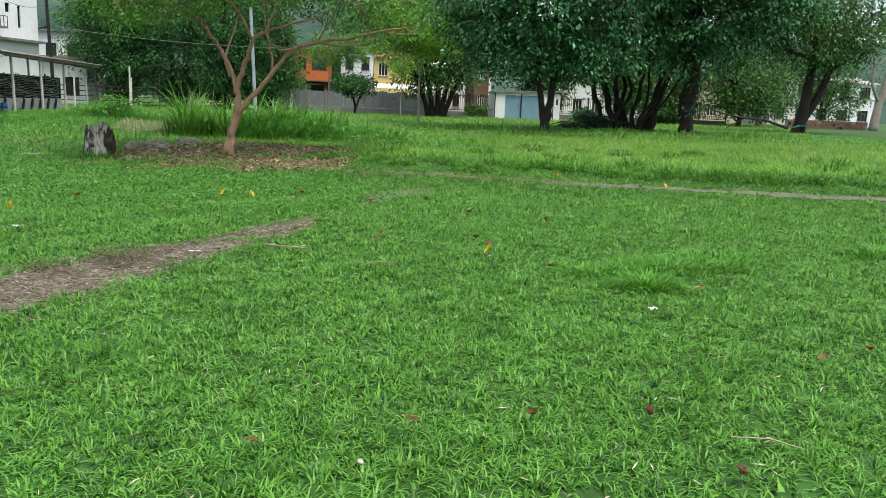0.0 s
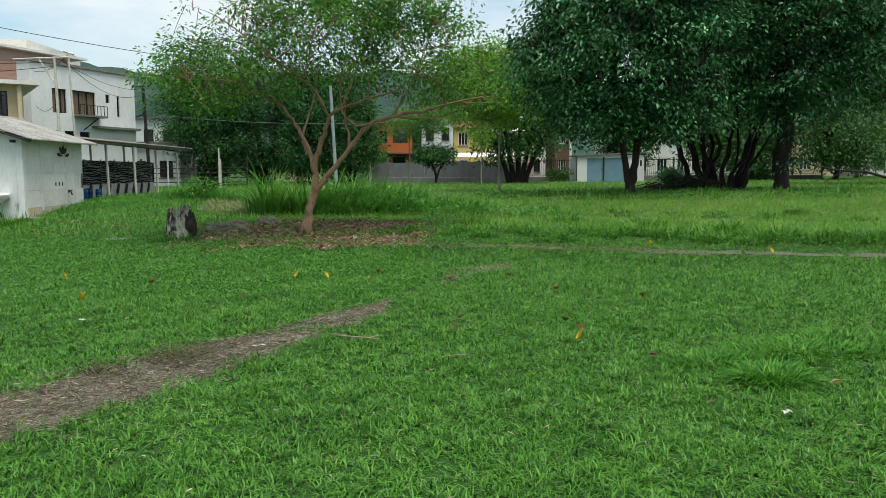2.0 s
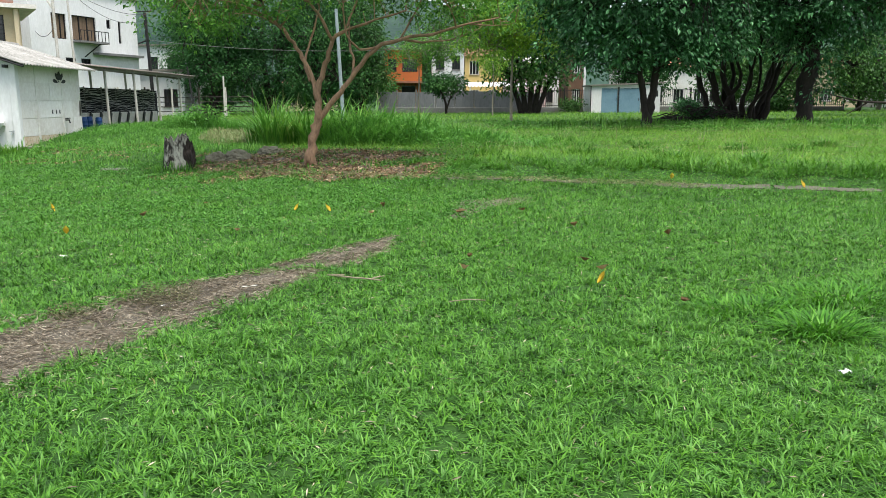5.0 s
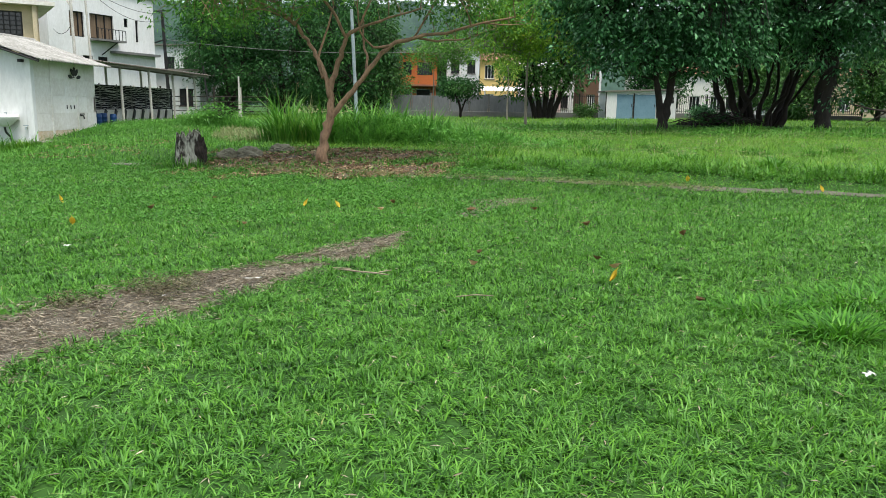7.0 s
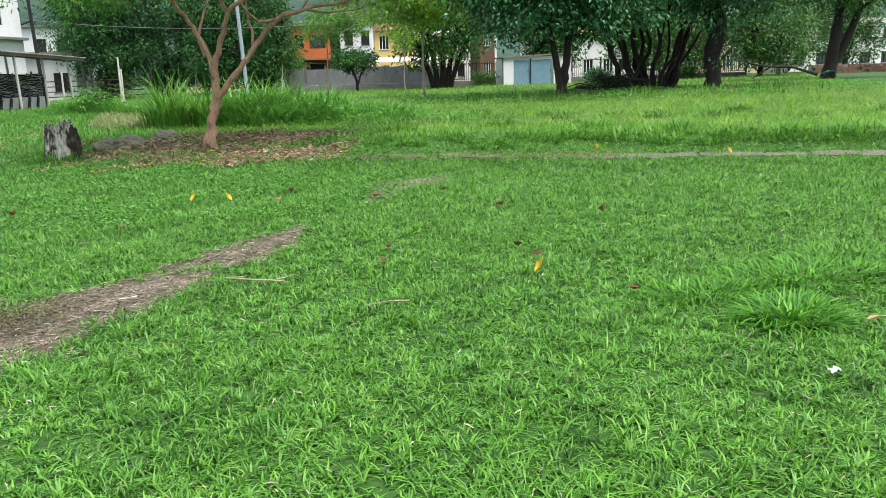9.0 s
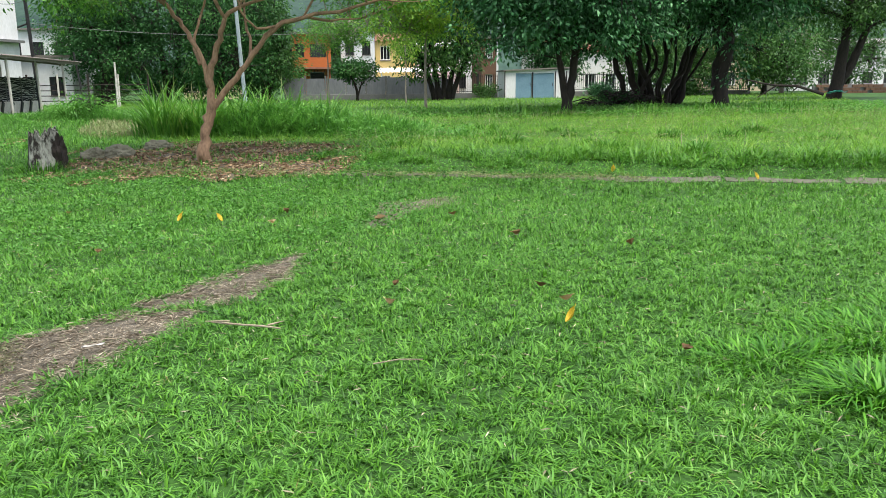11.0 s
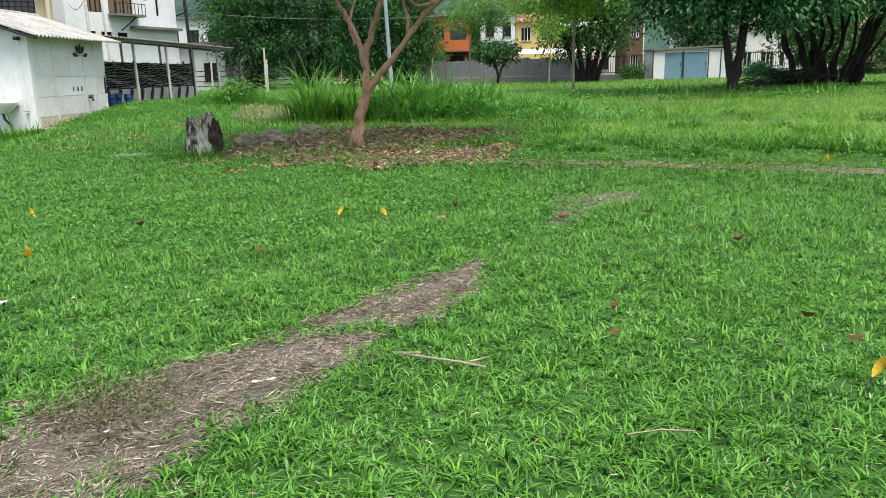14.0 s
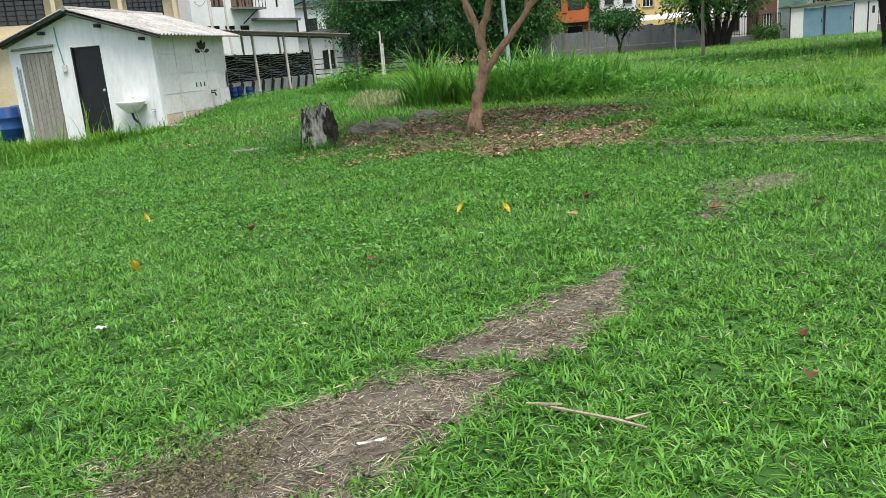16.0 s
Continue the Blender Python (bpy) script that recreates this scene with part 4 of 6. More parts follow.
for s, xe, ze in ((1, SX1 + 0.4, 2.42), (-1, SX0 - 0.28, 2.44)):
    bm = bmesh.new()
    add_tube(bm, [(RX, SY0 - 0.26, 3.19), (xe, SY0 - 0.26, ze)], 0.035, 4)
    part("rafter", bm, M_IRON, roof)
for xx in (-13.6, -12.0, -10.85):
    zt = 3.2 - abs(xx - RX) * 0.345 - 0.06
    part("purlin_end", box(xx - 0.045, xx + 0.045, SY0 - 0.2, SY0 - 0.003, zt - 0.11, zt - 0.03), M_IRON, roof)
dr = part("door", box(1.84, 2.6, 0.04, 0.08, sb + 0.02, 2.34, bevel=0.005, m=front_m), M_BLACK, shed, "closed black metal door")
bm = bmesh.new()
bmesh.ops.create_uvsphere(bm, u_segments=10, v_segments=8, radius=0.04, matrix=Matrix.Translation((SX0 + 2.53, SY0 + 0.02, 1.25)))
part("handle", bm, M_GALV, dr, "round steel door knob")
part("door_frame", box(1.8, 1.838, -0.012, 0.06, sb, 2.37, m=front_m), M_BLACK, dr)
g = part("boarded_door", box(0.34, 1.24, 0.03, 0.07, sb, 2.3, m=front_m), M_GREYDOOR, shed, "closed door of weathered grey boards")
for k in range(7):
    part("board", box(0.345 + 0.128 * k, 0.345 + 0.128 * k + 0.12, 0.006, 0.034, sb + 0.02, 2.29 - 0.01 * (k % 3), bevel=0.003, m=front_m), M_GREYDOOR, g)
part("lintel_bar", tube([(SX0 + 0.15, SY0 - 0.06, 2.42), (SX0 + 1.36, SY0 - 0.06, 2.46)], 0.03), M_GREYDOOR, shed)
for k in (0.2, 0.26):
    part("drain_pipe", tube([(SX0 + k, SY0 - 0.04, 2.2 - k), (SX0 + k + 0.02, SY0 - 0.04, sb)], 0.022), M_GALV, shed)
part("conduit", tube([(SX0 + 1.45, SY0 - 0.02, 2.9), (SX0 + 1.47, SY0 - 0.02, 2.5), (SX0 + 1.55, SY0 - 0.02, 1.95)], 0.014), M_TEAL, shed, "thin teal cable pipe")
part("meter_box", box(1.5, 1.62, -0.06, -0.001, 1.78, 1.95, bevel=0.01, m=front_m), M_POST, shed)
settle(shed, (SX0, SY0, float(height(SX0, SY0))))

basin = empty("wash_basin", "white ceramic wash basin fixed to the shed wall", "basin")
bm = bmesh.new()
bx, by, bz2 = -11.35, SY0 - 0.25, 0.9
prof = [(0.10, -0.26), (0.2, -0.2), (0.33, -0.08), (0.4, 0.0), (0.4, 0.03), (0.36, 0.03), (0.28, -0.04), (0.1, -0.14)]
rings = [[bm.verts.new((bx + r * math.cos(2 * math.pi * j / 16), by + 0.6 * r * math.sin(2 * math.pi * j / 16), bz2 + dz)) for j in range(16)] for r, dz in prof]
for r0, r1 in zip(rings, rings[1:]):
    for j in range(16):
        bm.faces.new((r0[j], r0[(j + 1) % 16], r1[(j + 1) % 16], r1[j]))
bm.faces.new(rings[0][::-1]), bm.faces.new(rings[-1])
smooth(part("bowl", bm, M_PORC, basin))
part("back_ledge", box(bx - 0.3, bx + 0.3, SY0 - 0.08, SY0 - 0.002, bz2 - 0.08, bz2 + 0.07, bevel=0.015), M_PORC, basin)
part("waste_pipe", tube([(bx, by, bz2 - 0.26), (bx + 0.02, by, 0.5), (bx + 0.1, by + 0.1, 0.35), (bx + 0.12, by + 0.15, -0.2)], 0.03), M_IRON, basin)
part("tap", tube([(bx, SY0 - 0.1, bz2 + 0.06), (bx, SY0 - 0.1, bz2 + 0.13), (bx, SY0 - 0.2, bz2 + 0.12)], 0.014), M_GALV, basin)
settle(basin, (bx, by, -0.1))
tap = empty("wall_tap", "small steel tap on the shed wall", "tap")
part("spout", tube([(-10.86, SY0 - 0.005, 0.63), (-10.86, SY0 - 0.1, 0.63), (-10.86, SY0 - 0.12, 0.57)], 0.016), M_GALV, tap)
part("handle", tube([(-10.93, SY0 - 0.07, 0.68), (-10.79, SY0 - 0.07, 0.68)], 0.012), M_GALV, tap)
settle(tap, (-10.86, SY0, 0.6))
tap = empty("wall_tap", "dark garden tap fixed to the shed's side wall", "tap")
part("spout", tube([(SX1 + 0.005, 25.8, 0.92), (SX1 + 0.12, 25.8, 0.92), (SX1 + 0.14, 25.8, 0.82)], 0.022), M_IRON, tap)
part("handle", tube([(SX1 + 0.08, 25.66, 0.97), (SX1 + 0.08, 25.94, 0.97)], 0.018), M_IRON, tap)
settle(tap, (SX1, 25.8, 0.9))
slab = part("door_slab", box(-10.62, -9.5, 22.7, 23.4, float(height(-10, 23)) - 0.1, float(height(-10, 23)) + 0.03, bevel=0.01), M_CONC)
tagged(slab, "pale concrete slab at the foot of the shed", "slab", kind="structure")
slab = part("slab_patch", box(-6.35, -5.75, 17.55, 17.9, float(height(-6, 17.7)) - 0.1, float(height(-6, 17.7)) + 0.025, bevel=0.015), M_CONC)
tagged(slab, "weathered flat concrete slab sunk in the grass", "slab", kind="structure")

# open stall with a tin roof on posts
stall = empty("stall", "open stall with a rusty tin roof on whitewashed posts", "stall")
for xx, yy, zt in ((-11.0, 30.0, 2.64), (-11.05, 33.0, 2.66), (-11.45, 37.0, 2.7), (-11.55, 40.5, 2.74), (-13.6, 28.4, 2.78), (-13.6, 31.2, 2.8), (-13.6, 35, 2.85), (-13.7, 39.2, 2.9), (-11.6, 28.2, 2.62)):
    zb = float(height(xx, yy)) - 0.1
    part("post", tube([(xx - 0.04, yy, zt), (xx, yy, (zt + zb) / 2), (xx + 0.02, yy, zb)], 0.05, 7), M_POST, stall)
part("roof", corrugated(bmesh.new(), ((-10.6, 27.2, 2.66), (-11.35, 42.6, 2.78)), ((-14.6, 27.2, 3.12), (-14.6, 42.6, 3.12)), 1, pitch=0.3, amp=0.02), M_TIN, stall, "thin rusty tin sheets")
part("edge_beam", box(-0.05, 0.05, 0, 15.2, -0.12, -0.01, m=Matrix.Translation((-10.75, 27.3, 2.68)) @ Matrix.Rotation(radians(2.8), 4, "Z") @ Matrix.Rotation(radians(0.4), 4, "X")), M_TIN, stall)
part("back_beam", box(-13.7, -13.55, 27.3, 42, 2.82, 2.93), M_TIN, stall)
for yy in (29.5, 33, 37, 40.5):
    part("cross_beam", tube([(-10.9 - 0.05 * (yy - 29), yy, 2.6), (-14.4, yy, 2.98)], 0.045, 5), M_TIN, stall)
settle(stall, (-12.5, 35, float(height(-12.5, 35))))
low = empty("planter_wall", "low beige wall with slanting dark slots under the stall", "low wall")
zz = 0.45
part("coping", box(-12.3, -12.1, 29.6, 38.6, zz, zz + 0.62, bevel=0.02), M_POST, low)
for k in range(9):
    m = Matrix.Translation((-12.06, 30.0 + 0.95 * k, zz + 0.34)) @ Matrix.Rotation(radians(-28), 4, "X")
    part("slot", box(-0.012, 0.012, -0.1, 0.1, -0.33, 0.3, m=m), M_BLACK, low)
settle(low, (-12.2, 34, 0.45))
net = empty("net_screen", "black shade netting with pale wires around the stall", "netting")
part("net", box(-13.25, -13.22, 27.6, 42.0, 0.4, 2.05), M_NET, net)
wr = np.random.default_rng(9)
for k in range(19):
    z0 = 0.72 + 0.072 * k
    pts = [(-13.15 + 0.03 * float(wr.standard_normal()), 27.7 + 0.46 * j, z0 + 0.04 * math.sin(0.8 * j + 0.7 * k) + 0.022 * float(wr.standard_normal())) for j in range(31)]
    part("wire", tube(pts, 0.011, 3), M_WIRE, net)
for k in range(9):
    yy = 28.4 + 1.6 * k
    part("net_stake", tube([(-13.12, yy, 0.3), (-13.12 + 0.04 * float(wr.standard_normal()), yy + 0.05, 2.1)], 0.028, 5), M_CONC_D, net)
settle(net, (-14.2, 34, 0.4))
for k, (xx, yy, hh) in enumerate(((-11.45, 28.9, 0.42), (-11.2, 29.6, 0.38), (-11.6, 29.7, 0.44), (-15.6, 23.6, 0.9), (-15.9, 24.4, 0.8))):
    zb = float(height(xx, yy))
    bm = bmesh.new()
    prof = [(0.0, 0), (0.24, 0.0), (0.27, 0.04), (0.28, hh * 0.33), (0.295, hh * 0.35), (0.28, hh * 0.37), (0.28, hh * 0.66), (0.295, hh * 0.68), (0.28, hh * 0.7), (0.26, hh - 0.03), (0.23, hh), (0.0, hh)]
    rings = [[bm.verts.new((xx + max(r * hh / 0.9, 0.001) * math.cos(2 * math.pi * j / 14), yy + max(r * hh / 0.9, 0.001) * math.sin(2 * math.pi * j / 14), zb + dz)) for j in range(14)] for r, dz in prof]
    for r0, r1 in zip(rings, rings[1:]):
        for j in range(14):
            bm.faces.new((r0[j], r0[(j + 1) % 14], r1[(j + 1) % 14], r1[j]))
    ob = smooth(part("barrel", bm, M_BLUE))
    tagged(ob, "blue plastic barrel standing beside the shed and stall", "barrel", "blue barrels")
    settle(ob, (0, 0, 0))

# white two-storey house with dark windows
house = empty("white_house", "white-painted brick house with balcony and brown-curtained windows", "house")
A, B = Vector((-21.75, 47.0)), Vector((-18.6, 55.0))
U = (B - A).normalized()
L = (B - A).length
bm = bmesh.new()
holes = [(1.55, 2.65, 5.15, 6.6), (3.1, 5.0, 5.15, 6.62), (5.9, 6.25, 6.05, 6.6), (6.9, 7.15, 5.2, 6.55), (1.0, 2.0, 3.6, 4.1), (2.4, 3.2, 3.6, 4.1), (3.6, 4.4, 3.6, 4.1)]
hm = wall_sheet(bm, A, U, L, 0.3, 8.0, 0.25, holes)
wall = part("wall", bm, M_WHITE, house)
for k, hh in enumerate(holes):
    window(house, hm, *hh, bars=1 if hh[1] - hh[0] < 0.5 else 3, pane_mat=M_CURTAIN if k < 2 else M_GLASS)
part("end_wall", box(L - 0.25, L, 0.25, 7, 0.3, 8.0, m=hm), M_WHITE, house)
part("near_wall", box(0, 0.25, 0.25, 7, 0.3, 8.0, m=hm), M_WHITE, house)
part("roof", box(-0.1, L + 0.12, -0.12, 7.2, 8.0, 8.14, m=hm), M_CONC, house)
part("floor_band", box(4.6, L + 0.02, -0.45, -0.005, 4.35, 4.5, m=hm), M_CONC_D, house)
bal = part("balcony", box(3.0, 5.3, -0.7, -0.01, 5.0, 5.12, m=hm), M_CONC_D, house)
for k in range(9):
    part("baluster", box(3.03 + 0.28 * k, 3.06 + 0.28 * k, -0.69, -0.66, 5.12, 5.7, m=hm), M_IRON, bal)
part("handrail", box(3.0, 5.3, -0.7, -0.66, 5.7, 5.74, m=hm), M_IRON, bal)
part("bracket", tube([hm @ Vector((4.6, -0.65, 5.0)), hm @ Vector((3.9, -0.02, 4.2))], 0.04), M_IRON, bal)
part("upper_room", box(0.2, 5.4, 2.5, 8, 8.14, 8.92, m=hm), M_FADED, house, "set-back faded terracotta rooftop room")
part("upper_roof", box(-1.5, 6.6, 2.0, 8.3, 8.92, 9.06, m=hm), M_WHITE_D, house)
settle(house, (A.x, A.y, float(height(A.x, A.y))))

# cream and brick house nearer than the white one
house = empty("brick_house", "cream and red-brick house with a barred balcony", "house")
O2 = Vector((-29.0, 34.6))
bm = bmesh.new()
holes2 = [(0.6, 2.6, 4.2, 5.5), (3.4, 5.8, 4.2, 5.5), (6.6, 8.6, 4.2, 5.5), (9.3, 10.9, 4.3, 5.6), (1.0, 2.6, 0.9, 2.6), (4.0, 6.0, 0.9, 2.6), (7.4, 9.4, 0.9, 2.6)]
u2 = Vector((0.85, 0.53)).normalized()
m2 = wall_sheet(bm, O2, u2, 11.6, 0.1, 5.9, 0.22, holes2)
part("wall", bm, M_CREAM, house)
for hh in holes2:
    w = window(house, m2, *hh, bars=6)
    for k in range(1, 6):
        part("bar", box(hh[0] + 0.04, hh[1] - 0.04, 0.02, 0.04, hh[2] + (hh[3] - hh[2]) * k / 6 - 0.012, hh[2] + (hh[3] - hh[2]) * k / 6 + 0.012, m=m2), M_IRON, w)
part("floor_slab", box(-0.1, 11.7, -0.5, 0.0, 3.55, 3.72, m=m2), M_CREAM, house)
part("upper_wall", box(0, 11.4, 0.3, 6, 6.12, 7.1, m=m2), M_BRICK_OLD, house, "bare old brick parapet with grey mortar")
part("eave_slab", box(-0.3, 12.3, -0.6, 6.3, 5.9, 6.1, m=m2), M_WHITE_D, house)
for a in (0.1, 3.0, 6.2, 9.0, 11.4):
    part("pillar", box(a - 0.1, a + 0.1, -0.42, -0.22, 0.1, 5.9, bevel=0.015, m=m2), M_CREAM, house)
part("back", box(0, 11.6, 0.24, 6, 0.1, 5.9, m=m2), M_CREAM, house)
settle(house, (O2.x, O2.y, 0.1))
tank = empty("ladder", "dark steel ladder leaning on the rooftop", "ladder")
for s in (-0.2, 0.2):
    part("rail", tube([(-27.1 + s, 50, 6.9), (-26.6 + s, 51, 9.6)], 0.03, 5), M_IRON, tank)
for k in range(8):
    u = (k + 0.5) / 8
    part("rung", tube([(-27.3 + 0.5 * u, 50 + u, 6.9 + 2.7 * u), (-26.9 + 0.5 * u, 50 + u, 6.9 + 2.7 * u)], 0.02, 4), M_IRON, tank)
settle(tank, (-27.1, 50, 6.9))
attic = part("rooftop_block", box(-34, -24.2, 52, 60, 0.3, 10.0), M_WHITE_D)
tagged(attic, "pale rendered block with a flat roof behind the white house", "house")

bm = bmesh.new()
for k, (r, dz) in enumerate(((0.26, 0.0), (0.3, 0.06), (0.3, 0.34), (0.2, 0.42), (0.08, 0.46))):
    tw = [bm.verts.new((r * math.cos(2 * math.pi * j / 14), r * math.sin(2 * math.pi * j / 14), dz)) for j in range(14)]
    if k:
        for j in range(14):
            bm.faces.new((tw0[j], tw0[(j + 1) % 14], tw[(j + 1) % 14], tw[j]))
    tw0 = tw
bm.faces.new(tw0)
red = smooth(part("water_tank", bm, M_RED))
red.location = (-27.2, 53, 10.0)
tagged(red, "small red plastic water tank on the roof", "tank")
# white terrace houses further off
def plain_house(label, x0, x1, y0, depth, z1, wall_mat, rows=2, cols=3, roof_mat=None, gable=0.0, wz=None, group="", eave=0.3, name="terrace_house"):
    """A house with windows set in its front wall, and a flat or a pitched roof."""
    z0 = float(height((x0 + x1) / 2, y0)) - 0.3
    h = empty(name, label, "house", group)
    n = (z1 - z0) / rows
    holes = []
    for r in range(rows):
        for c in range(cols):
            w = (x1 - x0) / cols
            a = w * c + 0.25 * w
            holes.append((a, a + 0.5 * w, z0 + n * r + 0.95, z0 + n * r + min(2.15, n - 0.35)))
    bm = bmesh.new()
    m = wall_sheet(bm, (x0, y0), (1, 0), x1 - x0, z0, z1, 0.2, holes)
    part("wall", bm, wall_mat, h)
    part("back_wall", box(x0, x1, y0 + depth - 0.2, y0 + depth, z0, z1), wall_mat, h)
    for xx in (x0, x1 - 0.2):
        part("side_wall", box(xx, xx + 0.2, y0 + 0.2, y0 + depth - 0.2, z0, z1), wall_mat, h)
    for hh in holes:
        w = window(h, m, *hh, bars=3, frame_mat=M_WHITE if wall_mat is not M_WHITE else M_IRON)
        part("sill", box(hh[0] - 0.05, hh[1] + 0.05, -0.06, -0.002, hh[2] - 0.08, hh[2] - 0.01, m=m), M_CONC, w)
    if gable:
        bm = bmesh.new()
        corrugated(bm, ((x0 - eave, y0 - eave, z1), (x1 + eave, y0 - eave, z1)), ((x0 - eave, y0 + depth / 2, z1 + gable), (x1 + eave, y0 + depth / 2, z1 + gable)), 0, pitch=0.5, amp=0.04)
        part("roof", bm, roof_mat, h)
        part("roof_back", corrugated(bmesh.new(), ((x0 - eave, y0 + depth + eave, z1), (x1 + eave, y0 + depth + eave, z1)), ((x0 - eave, y0 + depth / 2, z1 + gable), (x1 + eave, y0 + depth / 2, z1 + gable)), 0, pitch=0.5, amp=0.04), roof_mat, h)
    else:
        part("roof", box(x0 - eave, x1 + eave, y0 - eave, y0 + depth + eave, z1, z1 + 0.15), roof_mat or M_CONC, h)
    return settle(h, (x0, y0, z0))


far = "houses beyond the park"
plain_house("white flat-roofed house with a terrace", -27.5, -22.0, 76, 8, 6.6, M_WHITE, 2, 3, group=far)
plain_house("low white house beyond the stall", -31, -24, 84, 8, 5.2, M_WHITE, 2, 3, group=far)
plain_house("white and brown house seen behind the stall", -20.5, -16.6, 58, 7, 3.6, M_WHITE, 1, 2, M_TIN, group=far)
plain_house("low pale house half hidden by trees", -12.5, -8.0, 74, 6, 2.9, M_CREAM, 1, 3, M_TILE, 0.8, group=far)

# orange house
oh = empty("orange_house", "bright orange two-storey house with a projecting upper floor", "house", far)
ob0 = float(height(-1.5, 72)) - 0.2
bm = bmesh.new()
om = wall_sheet(bm, (-3.1, 72.0), (1, 0), 3.2, ob0, 3.3, 0.22, [(0.4, 1.0, 1.9, 2.9), (1.5, 2.7, ob0, 2.9)])
part("wall", bm, M_ORANGE, oh)
window(oh, om, 0.4, 1.0, 1.9, 2.9, M_IRON, M_GLASS, 4)
part("door", box(1.52, 2.68, 0.1, 0.15, ob0, 2.88, m=om), M_IRON, oh)
bm = bmesh.new()
om2 = wall_sheet(bm, (-3.1, 71.0), (1, 0), 3.3, 3.3, 6.0, 0.22, [(0.4, 1.1, 4.1, 5.2), (1.6, 2.9, 4.1, 5.2)])
part("upper_wall", bm, M_ORANGE, oh)
window(oh, om2, 0.4, 1.1, 4.1, 5.2, M_IRON, M_GLASS, 3)
window(oh, om2, 1.6, 2.9, 4.1, 5.2, M_IRON, M_GLASS, 5)
part("floor_slab", box(-3.2, 0.3, 70.9, 78, 3.15, 3.295), M_TILE, oh)
part("side_wall", box(-0.1, 0.1, 72.22, 78, ob0, 3.1), M_ORANGE, oh)
part("upper_side", box(-0.02, 0.2, 71.22, 78, 3.3, 6.0), M_ORANGE, oh)
part("roof", box(-3.3, 0.4, 70.7, 78, 6.0, 6.15), M_CONC, oh)
bm = bmesh.new()
for k in range(14):
    add_box(bm, -1.7 + 0.12 * k, -1.67 + 0.12 * k, 71.6, 71.63, ob0 + 2.1, 3.1)
for zz in (2.3, 2.6, 2.9):
    add_box(bm, -1.7, -0.05, 71.59, 71.64, zz, zz + 0.03)
part("grille", bm, M_IRON, oh)
settle(oh, (-1.5, 72, ob0))
plain_house("white house with a pale front", 1.1, 4.0, 73, 7, 6.4, M_WHITE, 2, 2, group=far)
plain_house("yellow-painted two-storey house front", 4.1, 7.6, 74, 7, 5.6, M_YELLOW, 2, 2, M_TILE, 0.9, group=far)
plain_house("pale pink house with low roof", 7.7, 11.6, 74, 7, 4.9, M_PINK, 2, 2, M_WHITE_D, 0.8, group=far)
plain_house("tall white house with flat roof", 11.8, 16.0, 78, 7, 6.2, M_WHITE, 2, 3, group=far)
plain_house("narrow brick-fronted house with windows", 13.0, 14.3, 70.5, 5, 5.6, M_BRICK, 2, 1, group=far)
plain_house("pale house behind the railing", 18.5, 26, 72, 7, 4.6, M_WHITE_D, 1, 4, M_TILE, 1.2, group=far)
plain_house("white house behind the dark trees", 26.5, 34, 76, 7, 5.4, M_WHITE, 2, 4, M_TILE, 1.0, group=far)
plain_house("cream house with clay roof", 35, 44, 80, 7, 4.8, M_CREAM, 1, 4, M_TILE, 1.2, group=far)
plain_house("white house with a long roof", 46, 58, 78, 8, 5.6, M_WHITE, 2, 5, M_FIBRE, 0.8, group=far)
canopy = part("white_awning", corrugated(bmesh.new(), ((3.9, 66.5, 2.75), (10.2, 66.5, 2.8)), ((3.9, 69.5, 3.15), (10.2, 69.5, 3.2)), 0, pitch=0.3, amp=0.03), M_WHITE)
tagged(canopy, "white sheet-metal awning along the house fronts", "awning")
for k, xx in enumerate((4.2, 7, 9.9)):
    part("awning_post", box(xx - 0.05, xx + 0.05, 66.6, 66.7, float(height(xx, 66)) - 0.1, 2.76), M_WHITE, canopy)

# grey panel fence on a dark plinth
fence = empty("panel_fence", "grey concrete panel fence on a dark stained plinth", "fence")
zb = float(height(3, 62))
part("plinth", box(-3.2, 8.7, 61.95, 62.2, zb - 0.3, zb + 0.42, bevel=0.02), M_CONC_D, fence)
fr = np.random.default_rng(2)
for k in range(8):
    x0 = -3.15 + 1.48 * k
    part("panel", box(x0 + 0.07, x0 + 1.41, 62.03, 62.1, zb + 0.42, zb + 1.58 + 0.05 * float(fr.standard_normal()), bevel=0.01), M_PANEL, fence)
for k in range(9):
    x0 = -3.15 + 1.48 * k
    part("post", box(x0 - 0.06, x0 + 0.06, 62.0, 62.14, zb + 0.42, zb + 1.75, bevel=0.01), M_CONC_D, fence)
settle(fence, (3, 62, zb))


def railing(label, x0, x1, y, h):
    f = empty("railing", label, "railing", "iron railings along the park edge")
    n = int((x1 - x0) / 0.16)
    m0 = float(height((x0 + x1) / 2, y))
    part("kerb", box(x0, x1, y - 0.1, y + 0.1, m0 - 0.3, m0 + 0.4, bevel=0.02), M_CONC_D, f)
    for k in range(n + 1):
        xx = x0 + (x1 - x0) * k / n
        part("bar", box(xx - 0.014, xx + 0.014, y - 0.014, y + 0.014, m0 + 0.4, m0 + h), M_IRON, f)
    for zz in (0.5, h - 0.12):
        part("rail", box(x0, x1, y - 0.02, y + 0.02, m0 + zz, m0 + zz + 0.04), M_IRON, f)
    for k in range(int((x1 - x0) / 2.4) + 1):
        part("post", box(x0 + 2.4 * k - 0.05, x0 + 2.4 * k + 0.05, y - 0.05, y + 0.05, m0 - 0.1, m0 + h + 0.08), M_IRON, f)
    return settle(f, (x0, y, m0))


